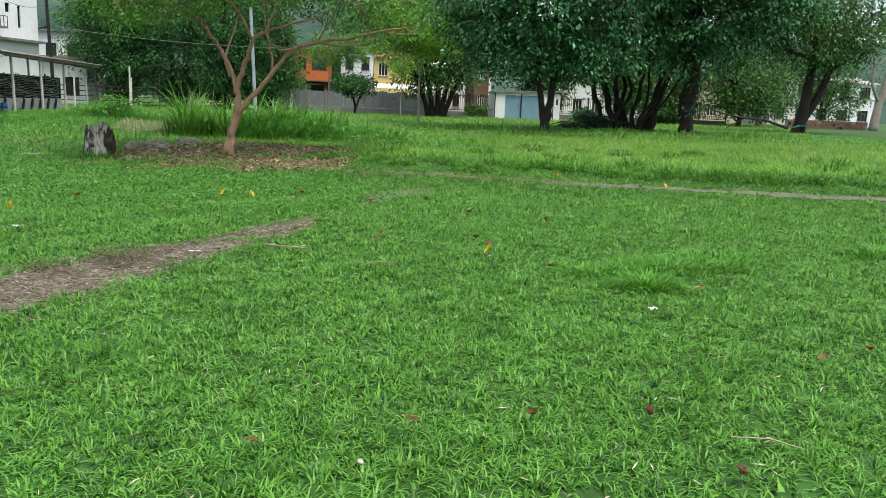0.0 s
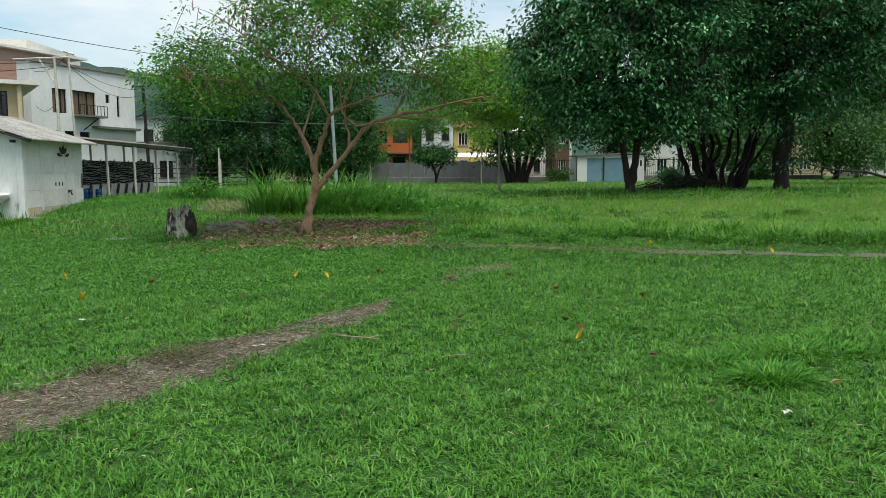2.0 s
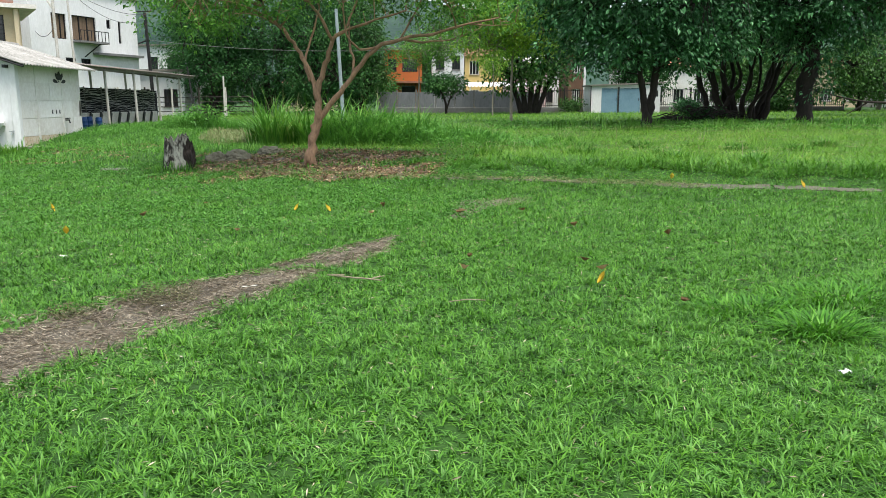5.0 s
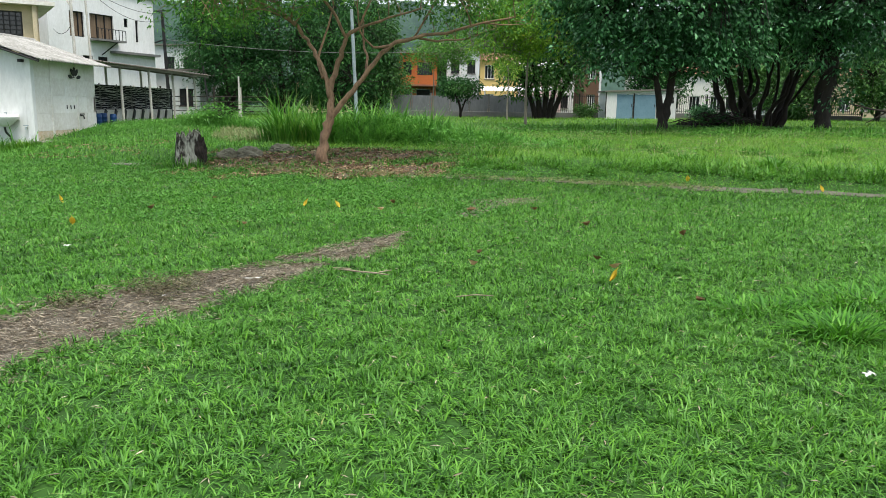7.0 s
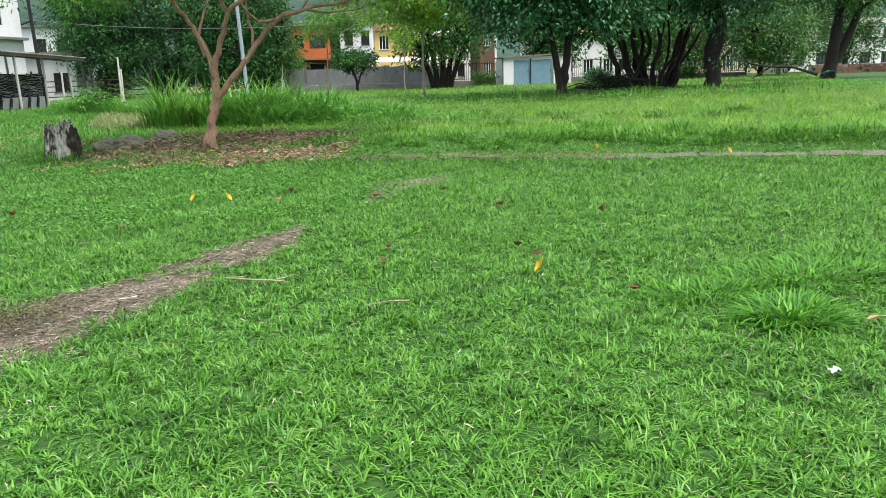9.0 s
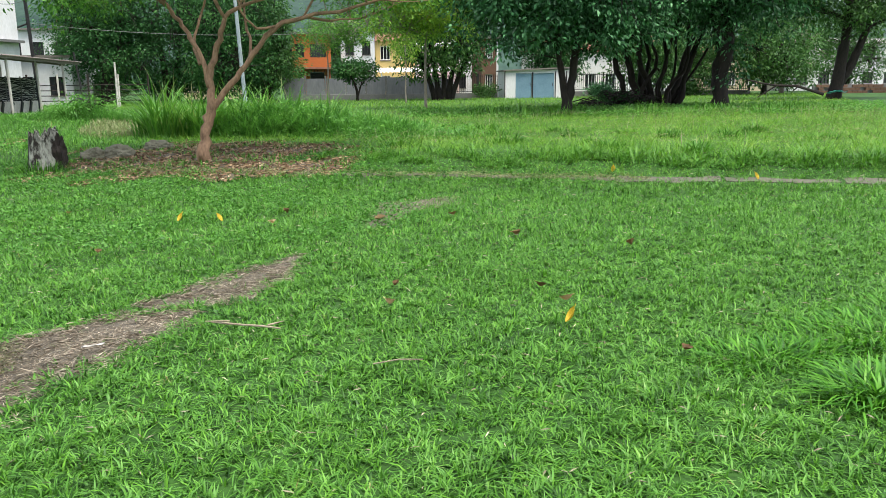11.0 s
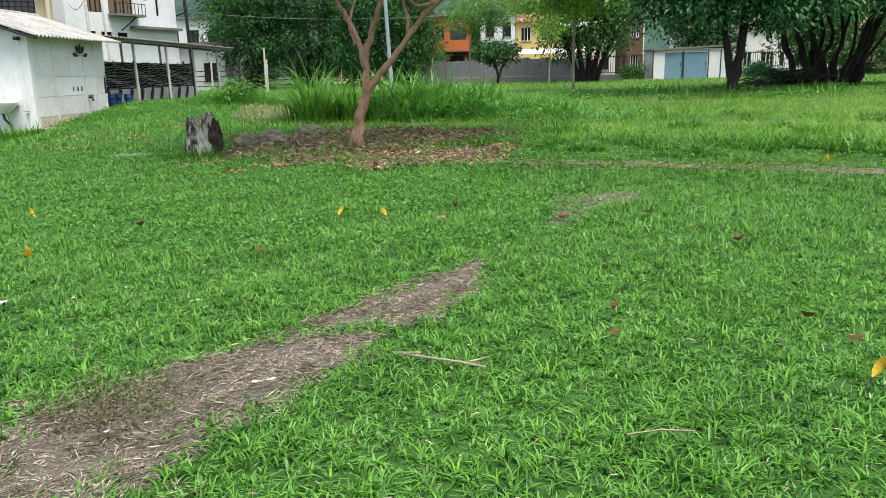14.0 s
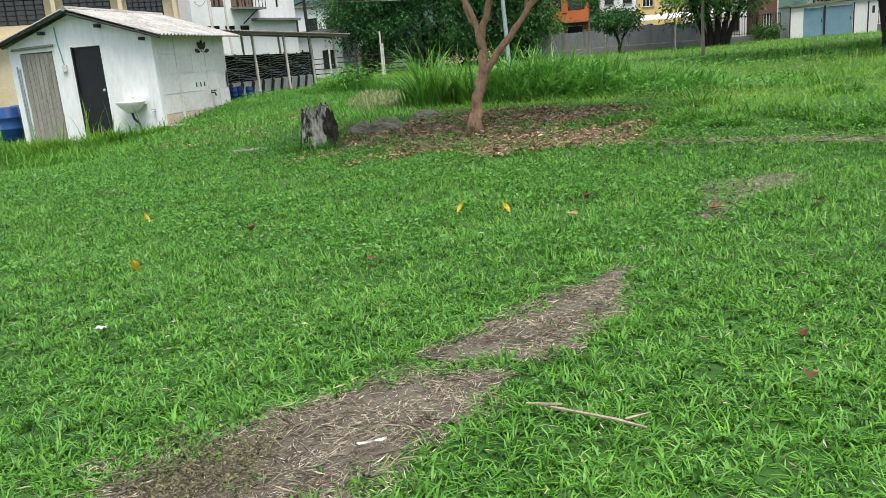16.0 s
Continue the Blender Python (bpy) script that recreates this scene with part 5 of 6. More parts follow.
railing("black iron railing on a low plinth beside the kiosk", 8.8, 12.7, 62.1, 1.75)
railing("black iron railing on a low plinth behind the trees", 18.6, 33.0, 62.1, 1.75)

# white kiosk with blue doors
kio = empty("kiosk", "small white kiosk with two blue-grey metal doors", "kiosk")
kz = float(height(15, 60)) - 0.2
bm = bmesh.new()
km = wall_sheet(bm, (12.82, 60.0), (1, 0), 5.2, kz, 2.62, 0.15, [(0.8, 2.02, kz, 2.52), (2.12, 3.72, kz, 2.52)])
part("wall", bm, M_WHITE, kio)
for a0, a1 in ((0.82, 2.0), (2.14, 3.7)):
    d = part("door", box(a0, a1, 0.03, 0.08, kz, 2.5, bevel=0.006, m=km), M_BLUEDOOR, kio, "closed blue-grey metal door")
    part("handle", box(a1 - 0.12, a1 - 0.08, -0.02, 0.03, 1.6, 1.8, m=km), M_IRON, d)
part("door_post", box(2.02, 2.12, -0.03, -0.004, kz, 2.6, m=km), M_IRON, kio)
for a in (-0.04, 3.76, 4.6):
    part("dark_edge", box(a, a + 0.07, -0.03, -0.004, kz, 2.66, m=km), M_IRON, kio)
part("side_wall", box(5.05, 5.2, 0.15, 2.6, kz, 2.62, m=km), M_WHITE_D, kio)
part("left_wall", box(0, 0.15, 0.15, 2.6, kz, 2.62, m=km), M_WHITE, kio)
part("roof", box(-0.12, 5.5, -0.15, 2.8, 0, 0.1, m=km @ Matrix.Translation((0, 0, 2.66)) @ Matrix.Rotation(radians(-2.4), 4, "Y")), M_CONC, kio)
part("roof_fill", box(0.1, 5.1, 0.0, 0.12, 2.6, 2.76, m=km), M_WHITE, kio)
part("small_window", box(4.86, 5.02, -0.012, -0.003, 1.9, 2.35, m=km), M_GLASS, kio)
settle(kio, (15, 60, kz))

# low brick wall by the far road
bw = empty("brick_wall", "low red brick wall with dark gaps near the road", "wall")
wz = float(height(42, 62))
for r in range(3):
    for k in range(16):
        x0 = 38.6 + 0.45 * k + (0.22 if r % 2 else 0)
        if (k + r * 2) % 7 != 3:
            part("brick", box(x0, x0 + 0.42, 61.9, 62.05, wz + 0.24 * r, wz + 0.24 * r + 0.21), M_BRICK, bw)
part("backing", box(38.4, 46, 62.06, 62.2, wz - 0.2, wz + 0.7), M_CONC_D, bw)
settle(bw, (42, 62, wz))

# poles and wires
def pole(name, label, x, y, z1, r, m_, lean=0.0, arms=()):
    p = empty(name, label, "pole", "utility poles and posts")
    zb = float(height(x, y)) - 0.1
    part("shaft", tube([(x, y, zb), (x + lean * 0.5, y, (zb + z1) / 2), (x + lean, y, z1)], [r * 1.25, r * 1.1, r], 8), m_, p)
    for a, b in arms:
        part("crossarm", tube([a, b], 0.05, 5), m_, p)
    return settle(p, (x, y, zb))


pole("utility_pole", "concrete utility pole with crossarms and cables", -16.2, 38, 6.95, 0.06, M_POST, -0.1, (((-18.2, 38, 6.8), (-15.6, 38, 6.9)), ((-16.3, 38, 5.6), (-17.0, 38, 6.8))))
pole("utility_pole", "slim pole leaning beside the utility pole", -15.65, 38.5, 7.2, 0.045, M_POST, -0.22, (((-16.1, 38.5, 7.25), (-15.6, 38.5, 7.1)),))
pole("utility_pole", "dark street pole at the house corner", -18.1, 56, 7.4, 0.1, M_IRON, -0.25, (((-18.9, 56, 7.45), (-17.9, 56, 7.5)), ((-18.3, 56, 5.6), (-19.4, 56, 5.2))))
pole("post", "white wooden post standing in the grass", -11.8, 50, 3.05, 0.05, M_POST)
pole("post", "thin dark leaning post in the grass", -13.6, 50, 3.6, 0.05, M_IRON, -0.35)
pole("lamp_post", "pale galvanised lamp post behind the fruit tree", -2.45, 30, 4.75, 0.06, M_GALV, -0.2)
for k, (a, b, sag) in enumerate([((-16.2, 38, 6.9), (-18.2, 56, 7.3), 0.5), ((-16.0, 38, 6.9), (-18.3, 56, 7.0), 0.9), ((-15.9, 38.5, 7.1), (-21.5, 47, 7.4), 0.3), ((-16.2, 38, 6.5), (-30, 36, 6.2), 0.4), ((-16.2, 38, 6.7), (-30, 36, 6.9), 0.3), ((-24, 30, 8.9), (-12.0, 38, 7.1), 0.2), ((-18.1, 56, 5.6), (3.0, 52, 5.0), 0.5), ((-16.2, 38, 5.0), (-22, 48, 5.6), 0.5), ((-12.0, 38, 7.1), (14, 60, 9), 0.3)]):
    a, b = Vector(a), Vector(b)
    pts = [a.lerp(b, u) - Vector((0, 0, 4 * sag * u * (1 - u))) for u in (j / 14 for j in range(15))]
    c = part("cable", tube(pts, 0.014, 4), M_CABLE if k != 6 else M_CONC_D)
    tagged(c, "thin overhead cable sagging between poles", "cable", "overhead cables")

# dark sheds and clutter under the wood
cl = empty("lean_to", "dark lean-to with timber posts under the trees", "lean-to")
lz = float(height(-14, 52))
for k in range(6):
    part("post", tube([(-19 + 1.7 * k, 52, lz - 0.1), (-19 + 1.7 * k, 52, lz + 1.9)], 0.06, 6), M_BARK_B if k % 2 else M_POST, cl)
for k in range(4):
    part("rail", tube([(-19, 52, lz + 0.35 + 0.3 * k), (-10.5, 52, lz + 0.4 + 0.3 * k)], 0.03, 5), M_BARK_B, cl)
settle(cl, (-14, 52, lz))

# hill on the horizon
hx = np.linspace(-700, 700, 561)
rows = []
for k, yy in enumerate((330, 380, 430, 480, 540)):
    up = (0.0, 0.45, 0.8, 1.0, 0.9)[k]
    ridge = 53 + 13 * np.exp(-(((hx + 230) / 120) ** 2)) + 5 * np.exp(-(((hx + 10) / 80) ** 2)) + 5 * wobble(hx, 0 * hx + yy, 90) + 2.0 * wobble(hx, 0 * hx + yy * 3, 22, 2) + 0.9 * wobble(hx, 0 * hx + yy, 10, 1)
    rows.append(np.stack([hx, np.full_like(hx, yy), 1.2 + up * ridge], 1))
hv = np.array(rows).reshape(-1, 3)
hi = np.arange(5 * 561).reshape(5, 561)
hq = np.stack([hi[:-1, :-1], hi[:-1, 1:], hi[1:, 1:], hi[1:, :-1]], -1).reshape(-1, 4)
hill = np_mesh("backdrop", hv, np.concatenate([hq[:, [0, 1, 2]], hq[:, [0, 2, 3]]]), M_HILL)
tagged(smooth(hill), "wooded hills on the horizon", "hill", kind="structure")


# ---- grass ----
gr = np.random.default_rng(7)
M_PALE = leafy("pale_dry_grass", [(0.0, (0.11, 0.16, 0.045)), (0.6, (0.22, 0.25, 0.1)), (1.0, (0.34, 0.33, 0.17))], 0.3, 1, 0.3)


def scatter(n, x0, x1, y0, y1):
    return gr.uniform(x0, x1, n), gr.uniform(y0, y1, n)


def grass(name, label, x, y, h, w, bend, segs, material, up=-0.01):
    p = np.stack([x, y, surf(x, y) + up], 1)
    v, t = blades(p, h, w, gr.uniform(0, 2 * math.pi, len(x)), bend, segs)
    return tagged(np_mesh(name, v, t, material), label, "grass", kind="stuff")


def lawn_ok(x, y):
    """Where lawn grows: not on the bare soil, the concrete or the leaf litter."""
    n = len(x)
    bare = np.where(y > 10.2, np.where(gr.random(n) < 0.4, 9, gr.uniform(-0.1, 0.7, n)), np.where(gr.random(n) < 0.03, 9, gr.uniform(-0.1, 0.4, n)))
    strip_d = strip_off(x, y)
    ok = (soil_in(x, y) < bare) & (strip_d < 0.35 + 0.25 * gr.standard_normal(n)) & ((litter_in(x, y) < 0.1) | (gr.random(n) < 0.15))
    ok &= (np.abs(strip_d + 0.06 * wobble(x, y, 0.25, 5)) > 0.02 + 0.18 * gr.random(n)) | ((x < 4.6) & (gr.random(n) < 0.3 + 0.3 * wobble(x, y, 0.5, 7))) | (gr.random(n) < 0.14)
    return ok & (np.abs(x - 0.4) < 0.64 * (y + 0.7) + 1.1 + 0.5 * gr.random(n)) & (y > 1.7 + 0.8 * gr.random(n))


def lawn(n, per, x0, x1, y0, y1, h, w, segs):
    """Lawn as small tufts, each a fan of blades round one root."""
    x, y = scatter(n, x0, x1, y0, y1)
    ok = lawn_ok(x, y)
    x, y = x[ok], y[ok]
    m = len(x)
    lump = np.clip(1 + 0.2 * wobble(x, y, 0.85, 6) + 0.18 * wobble(x, y, 0.33, 4) + 0.2 * wobble(x, y, 0.12, 1), 0.4, 1.9) * gr.uniform(0.65, 1.25, m)
    upright = gr.uniform(0.0, 1.0, m)
    lean = gr.uniform(0, 2 * math.pi, m)
    x, y, lump, upright, lean = (np.repeat(a, per) for a in (x, y, lump, upright, lean))
    n = len(x)
    az = np.where(gr.random(n) < 0.45, lean + 0.7 * gr.standard_normal(n), gr.uniform(0, 2 * math.pi, n))
    off = 0.012 * gr.random(n)
    x, y = x + off * np.cos(az), y + off * np.sin(az)
    p = np.stack([x, y, surf(x, y) - 0.008], 1)
    bend = np.clip(1.5 - 1.0 * upright + 0.3 * gr.standard_normal(n), 0.25, 1.8)
    v, t = blades(p, h * lump * gr.uniform(0.5, 1.2, n), w * gr.uniform(0.6, 1.3, n), az, bend, segs)
    return tagged(np_mesh("lawn_grass", v, t, M_LAWN), "short green broad-bladed lawn grass", "grass", kind="stuff")


lawn(38000, 6, -4.6, 5.6, 1.7, 6.0, 0.074, 0.0095, 2)
lawn(37000, 6, -7.0, 8.0, 6.0, 9.5, 0.074, 0.01, 2)
lawn(64000, 5, -11.0, 12.0, 9.5, 14.0, 0.085, 0.017, 1)
lawn(44000, 5, -13.0, 13.0, 14.0, 20.0, 0.1, 0.022, 1)

n = 100000
x, y = scatter(n, -16, 18, -6, 19)
k = (np.abs(x - 0.4) >= 0.64 * (y + 0.7) + 1.1) | (y < 2.2)
k &= (strip_off(x, y) < 0.3) & (soil_in(x, y) < 0.1)
x, y = x[k], y[k]
grass("lawn_grass", "short green lawn grass out to the sides", x, y, 0.08 * gr.uniform(0.6, 1.3, len(x)), gr.uniform(0.04, 0.09, len(x)), gr.uniform(0.6, 1.7, len(x)), 1, M_LAWN)

# long grass beyond the strip
n = 300000
x, y = scatter(n, -9, 27, 10, 33)
d = strip_off(x, y)
keep = (d > 0.3 + 0.2 * wobble(x, y, 1.3)) & (gr.random(n) < np.clip(1.35 - y / 40, 0.3, 1)) & (litter_in(x, y) < 0.05 + 0.1 * gr.standard_normal(n)) & (np.abs(x - 0.5) < np.where(x > 0, 0.86, 0.66) * (y + 0.5) + 1) & ~((x < -3.6) & (y > 17) & (gr.random(n) < 0.5))
x, y, d = x[keep], y[keep], d[keep]
m = len(x)
rise = np.clip(0.55 + 0.45 * step(d / 2.5), 0, 1) * np.clip(1 + 0.35 * wobble(x, y, 2.2), 0.5, 1.6) * np.clip(1 + 0.55 * wobble(x, y, 0.55, 5), 0.45, 1.9)
rise = np.where(x < -3.4, rise * 0.55, rise)
grass("tall_grass", "long unmown meadow grass with pale seed heads", x, y, 0.22 * rise * gr.uniform(0.4, 1.2, m), 0.018 * gr.uniform(0.5, 1.2, m), gr.uniform(0.5, 1.7, m), 1, M_TALL)

n = 90000
x, y = scatter(n, -24, 46, 30, 66)
keep = (np.abs(x - 0.5) < 0.62 * (y + 0.5) + 1) & (gr.random(n) < np.clip(1.6 - y / 60, 0.4, 1)) & ~((x < -9) & (y < 44))
x, y = x[keep], y[keep]
m = len(x)
grass("tall_grass", "long unmown meadow grass under the far trees", x, y, 0.24 * gr.uniform(0.5, 1.3, m) * np.clip(1 + 0.4 * wobble(x, y, 3), 0.4, 1.7), 0.04 * gr.uniform(0.6, 1.3, m), gr.uniform(0.4, 1.5, m), 1, M_TALL)

# rank edge of the bank above the strip; darker blades paint its shadow line
x = gr.uniform(0.2, 17, 15000)
across = np.abs(gr.standard_normal(15000))
y = 15.35 - 0.44 * x + 1.092 * (0.75 + 0.28 * wobble(x, 0 * x, 1.1) + 0.45 * across)
k = (wobble(x, y, 0.9, 11) > -0.35) & (litter_in(x, y) < 0.0)
x, y, across = x[k], y[k], across[k]
grass("tall_grass", "rank overhanging grass along the foot of the bank", x, y, gr.uniform(0.1, 0.26, len(x)) * np.clip(1 + 0.5 * wobble(x, y, 0.5, 2), 0.5, 1.6), gr.uniform(0.012, 0.024, len(x)), gr.uniform(0.5, 1.7, len(x)), 2, M_BANK)

# tree shade on the meadow, put in as coarse blades of darker colour
x, y = scatter(2600, 4.0, 19.0, 28.6, 32.5)
k = wobble(x, y, 1.4, 8) > 0.1
x, y = x[k], y[k]
grass("tall_grass", "coarse grass coloured dark for the shade under the trees", x, y, gr.uniform(0.2, 0.62, len(x)), gr.uniform(0.02, 0.04, len(x)), gr.uniform(0.1, 0.8, len(x)), 3, M_BANK)

# dry pale grass between the mound and the canes
x, y = scatter(26000, -7.2, -3.2, 21.5, 31)
k = (wobble(x, y, 1.0, 9) > -0.35) & (np.hypot((x + 4.7) / 1.5, (y - 26) / 4.2) < 1)
x, y = x[k], y[k]
grass("dry_grass", "patch of pale dry grass beside the mound", x, y, gr.uniform(0.08, 0.3, len(x)), np.full(len(x), 0.024), gr.uniform(0.1, 0.8, len(x)), 2, M_PALE)

# seed stalks
n = 260
x, y = scatter(n, 0.5, 20, 15, 30)
keep = (strip_off(x, y) > 2.2) & (wobble(x, y, 2.6, 3) > -0.1)
x, y = x[keep], y[keep]
m = len(x)
grass("seed_stalks", "thin pale seed stalks standing over the meadow", x, y, gr.uniform(0.3, 0.48, m), np.full(m, 0.009), gr.uniform(0.05, 0.4, m), 2, M_STRAW)

# grass on the mound and before the shed
n = 120000
x, y = scatter(n, -19, -3, 17, 44)
keep = (gr.random(n) < np.clip(1.3 - y / 50, 0.3, 1)) & ~((x < SX1 + 0.05) & (x > SX0 - 0.05) & (y > SY0 - 0.05) & (y < SY1)) & (litter_in(x, y) < 0) & ~((np.hypot((x + 4.7) / 1.2, (y - 26) / 3.2) < 1) & (gr.random(n) < 0.8)) & ~((x < -10.7) & (y > 27)) & (strip_off(x, y) > 0)
x, y = x[keep], y[keep]
m = len(x)
grass("tall_grass", "rough weedy grass on the mound beside the shed", x, y, 0.17 * gr.uniform(0.5, 1.4, m) * np.clip(1 + 0.5 * wobble(x, y, 1.4), 0.4, 1.8), 0.024 * gr.uniform(0.6, 1.3, m), gr.uniform(0.2, 1.0, m), 1, M_LAWN)


def clump(name, label, cx, cy, rx, ry, n, h, w, bend, segs, material, fan=0.6):
    """A tuft whose blades fan out from its middle."""
    a, q = gr.uniform(0, 2 * math.pi, n), np.sqrt(gr.random(n))
    x, y = cx + rx * q * np.cos(a), cy + ry * q * np.sin(a)
    p = np.stack([x, y, surf(x, y) - 0.02], 1)
    az = a + fan * gr.standard_normal(n)
    hh = h * gr.uniform(0.5, 1.15, n) * (1.15 - 0.45 * q)
    v, t = blades(p, hh, w * gr.uniform(0.6, 1.3, n), az, gr.uniform(0.3, 1.0, n) * bend, segs)
    return tagged(np_mesh(name, v, t, material), label, "grass", kind="stuff")


# tall grass along the front of the shed
x, y = scatter(16000, -18, -9.3, 19.8, 22.75)
k = gr.random(16000) < np.clip(0.25 + 0.5 * (wobble(x, y, 0.9, 3) + 0.3) + 0.25 * (y - 20.5), 0.03, 1)
x, y = x[k], y[k]
grass("tall_grass", "rank uncut grass along the front of the shed", x, y, np.where(x < -11.6, 1.0, 0.55) * gr.uniform(0.12, 0.46, len(x)), gr.uniform(0.012, 0.024, len(x)), gr.uniform(0.3, 1.3, len(x)), 3, M_BANK)

# tufts of longer grass in the lawn
for cx, cy, rx, ry, n, h in [(3.15, 5.7, 0.3, 0.22, 700, 0.26), (3.75, 6.5, 0.75, 0.4, 1500, 0.17), (2.9, 6.3, 0.45, 0.22, 700, 0.17), (6.4, 7.1, 0.4, 0.3, 600, 0.24), (4.4, 6.9, 0.7, 0.4, 900, 0.15)]:
    clump("grass_tuft", "tuft of longer bright grass in the lawn", cx, cy, rx, ry, int(0.7 * n), 0.95 * h, 0.014, 1.6, 4, M_TUFT)

# rank tussocks scattered over the bank
tr = np.random.default_rng(21)
for k in range(34):
    cx = float(tr.uniform(1.5, 15))
    cy = 15.35 - 0.44 * cx + float(tr.uniform(1.3, 9))
    clump("weed_clump", "dark rank tussock in the meadow", cx, cy, float(tr.uniform(0.15, 0.5)), float(tr.uniform(0.15, 0.4)), 130, float(tr.uniform(0.24, 0.4)), 0.02, 1.1, 3, M_BANK)

# cane grass behind the fruit tree
for cx, cy, rx, ry, n, h in [(-3.45, 21.6, 0.35, 0.4, 190, 1.7), (-2.95, 21.9, 0.4, 0.4, 170, 1.35), (-2.5, 21.6, 0.3, 0.4, 110, 1.5), (-3.9, 22.0, 0.3, 0.3, 70, 1.0), (-1.9, 22.0, 0.4, 0.5, 120, 1.5), (-1.2, 22.2, 0.5, 0.5, 150, 1.6), (-0.5, 22.2, 0.5, 0.5, 120, 1.35), (0.3, 22.3, 0.6, 0.5, 110, 1.05), (1.1, 22.0, 0.6, 0.5, 90, 0.8)]:
    clump("cane_grass", "tall arching clump of cane grass", cx, cy, rx, ry, n, 1.12 * h, 0.034, 1.0, 5, M_CANE, 1.0)
for cx, cy, n, h in [(-3.3, 22.6, 7, 2.0), (-1.0, 22.6, 8, 2.1), (-0.2, 22.8, 5, 1.8)]:
    clump("cane_stalks", "dry flowering cane stalks over the clump", cx, cy, 0.6, 0.5, n, h, 0.018, 0.4, 5, M_PALE)
# tall sprigs by the shed
for cx, cy, n, h in [(-13.9, 22.3, 14, 1.0), (-13.2, 22.35, 9, 1.1), (-12.6, 22.5, 7, 1.6), (-12.35, 22.4, 8, 1.2), (-15.0, 22.2, 16, 0.8), (-10.6, 22.4, 10, 0.5)]:
    clump("weed_sprig", "tall thin weed sprig before the shed wall", cx, cy, 0.12, 0.1, n, h, 0.026, 0.45, 4, M_TALL)
for cx, cy, n, h in [(-11.15, 22.25, 9, 1.1), (-10.95, 22.35, 7, 0.8), (-11.8, 22.4, 9, 1.1), (-11.45, 22.4, 6, 0.7), (-10.5, 22.6, 7, 0.6)]:
    clump("weed_sprig", "dark thin weed sprig below the wash basin", cx, cy, 0.1, 0.08, n, h, 0.026, 0.7, 4, M_WEED)
n = 1800
x, y = scatter(n, -9.6, -6.2, 18.6, 22)
k = wobble(x, y, 0.6, 2) > 0.15
litter_spots = (x[k], y[k])
# weeds on the bank
for cx, cy, rx, ry, n, h in [(-7.0, 27.4, 0.9, 0.6, 800, 0.75), (-5.9, 26.9, 0.9, 0.6, 700, 0.6), (-5.0, 27.2, 0.8, 0.6, 450, 0.5), (-13.6, 22.2, 1.1, 0.35, 500, 0.55), (-12.0, 22.3, 0.8, 0.3, 350, 0.6), (-10.8, 22.3, 0.6, 0.3, 260, 0.4), (-15.0, 21.6, 0.8, 0.5, 400, 0.5), (0.3, 22.3, 0.9, 0.6, 620, 1.1), (1.4, 22.0, 0.9, 0.6, 520, 0.8), (-0.7, 22.6, 0.6, 0.5, 360, 1.2), (2.3, 21.2, 0.8, 0.6, 360, 0.55)]:
    clump("weed_clump", "rank green grass clump", cx, cy, rx, ry, n, h, 0.022, 0.7, 3, M_WEED if cy > 23 or cx > -3 else M_TALL)


M_WITHER = leafy("withered_weed", [(0.0, (0.03, 0.032, 0.012)), (0.6, (0.09, 0.09, 0.036)), (1.0, (0.2, 0.18, 0.08))], 0.2, 4, 0.2)


M_CLOVER = leafy("clover_leaves", [(0.0, (0.025, 0.095, 0.012)), (0.6, (0.07, 0.215, 0.024)), (1.0, (0.13, 0.32, 0.05))], 0.3, 2.0, 0.3)


def herbs(name, label, x0, x1, y0, y1, n, size, up, inside, material, along=False):
    """Low broad-leaved weeds."""
    x, y = scatter(n, x0, x1, y0, y1)
    if along:
        y = 15.35 - 0.44 * x + 1.092 * y
    k = inside(x, y)
    x, y = x[k], y[k]
    m = len(x)
    p = np.stack([x, y, surf(x, y) + gr.uniform(0.02, up, m)], 1)
    way = gr.standard_normal((m, 3)) * np.array([1, 1, 0.4])
    nor = gr.standard_normal((m, 3)) * 0.5 + np.array([0, 0, 1.0])
    length = size * gr.uniform(0.5, 1.3, m)
    v, t = leaves(p, way, nor, length, length * 0.6)
    return tagged(np_mesh(name, v, t, material), label, "weeds", kind="stuff")


def thicket(label, cx, cy, rx, ry, h, n, size, material):
    """A dense low mass of leaves with a lumpy top."""
    a, q = gr.uniform(0, 2 * math.pi, n), np.sqrt(gr.random(n))
    x, y = cx + rx * q * np.cos(a), cy + ry * q * np.sin(a)
    top = h * np.clip(1 - q**2.4, 0.08, 1) * np.clip(1 + 0.35 * wobble(x, y, 0.35, cx) + 0.2 * wobble(x, y, 0.12, cy), 0.4, 1.5)
    p = np.stack([x, y, surf(x, y) + top * gr.random(n) ** 0.6], 1)
    way = np.stack([0.7 * np.cos(a), 0.7 * np.sin(a), 0.8 + 0 * a], 1) + 0.6 * gr.standard_normal((n, 3))
    nor = gr.standard_normal((n, 3)) * 0.6 + np.array([0, 0, 1.0])
    length = size * gr.uniform(0.5, 1.4, n)
    v, t = leaves(p, way, nor, length, length * gr.uniform(0.12, 0.42, n))
    return tagged(np_mesh("weed_thicket", v, t, material), label, "weeds", kind="stuff")


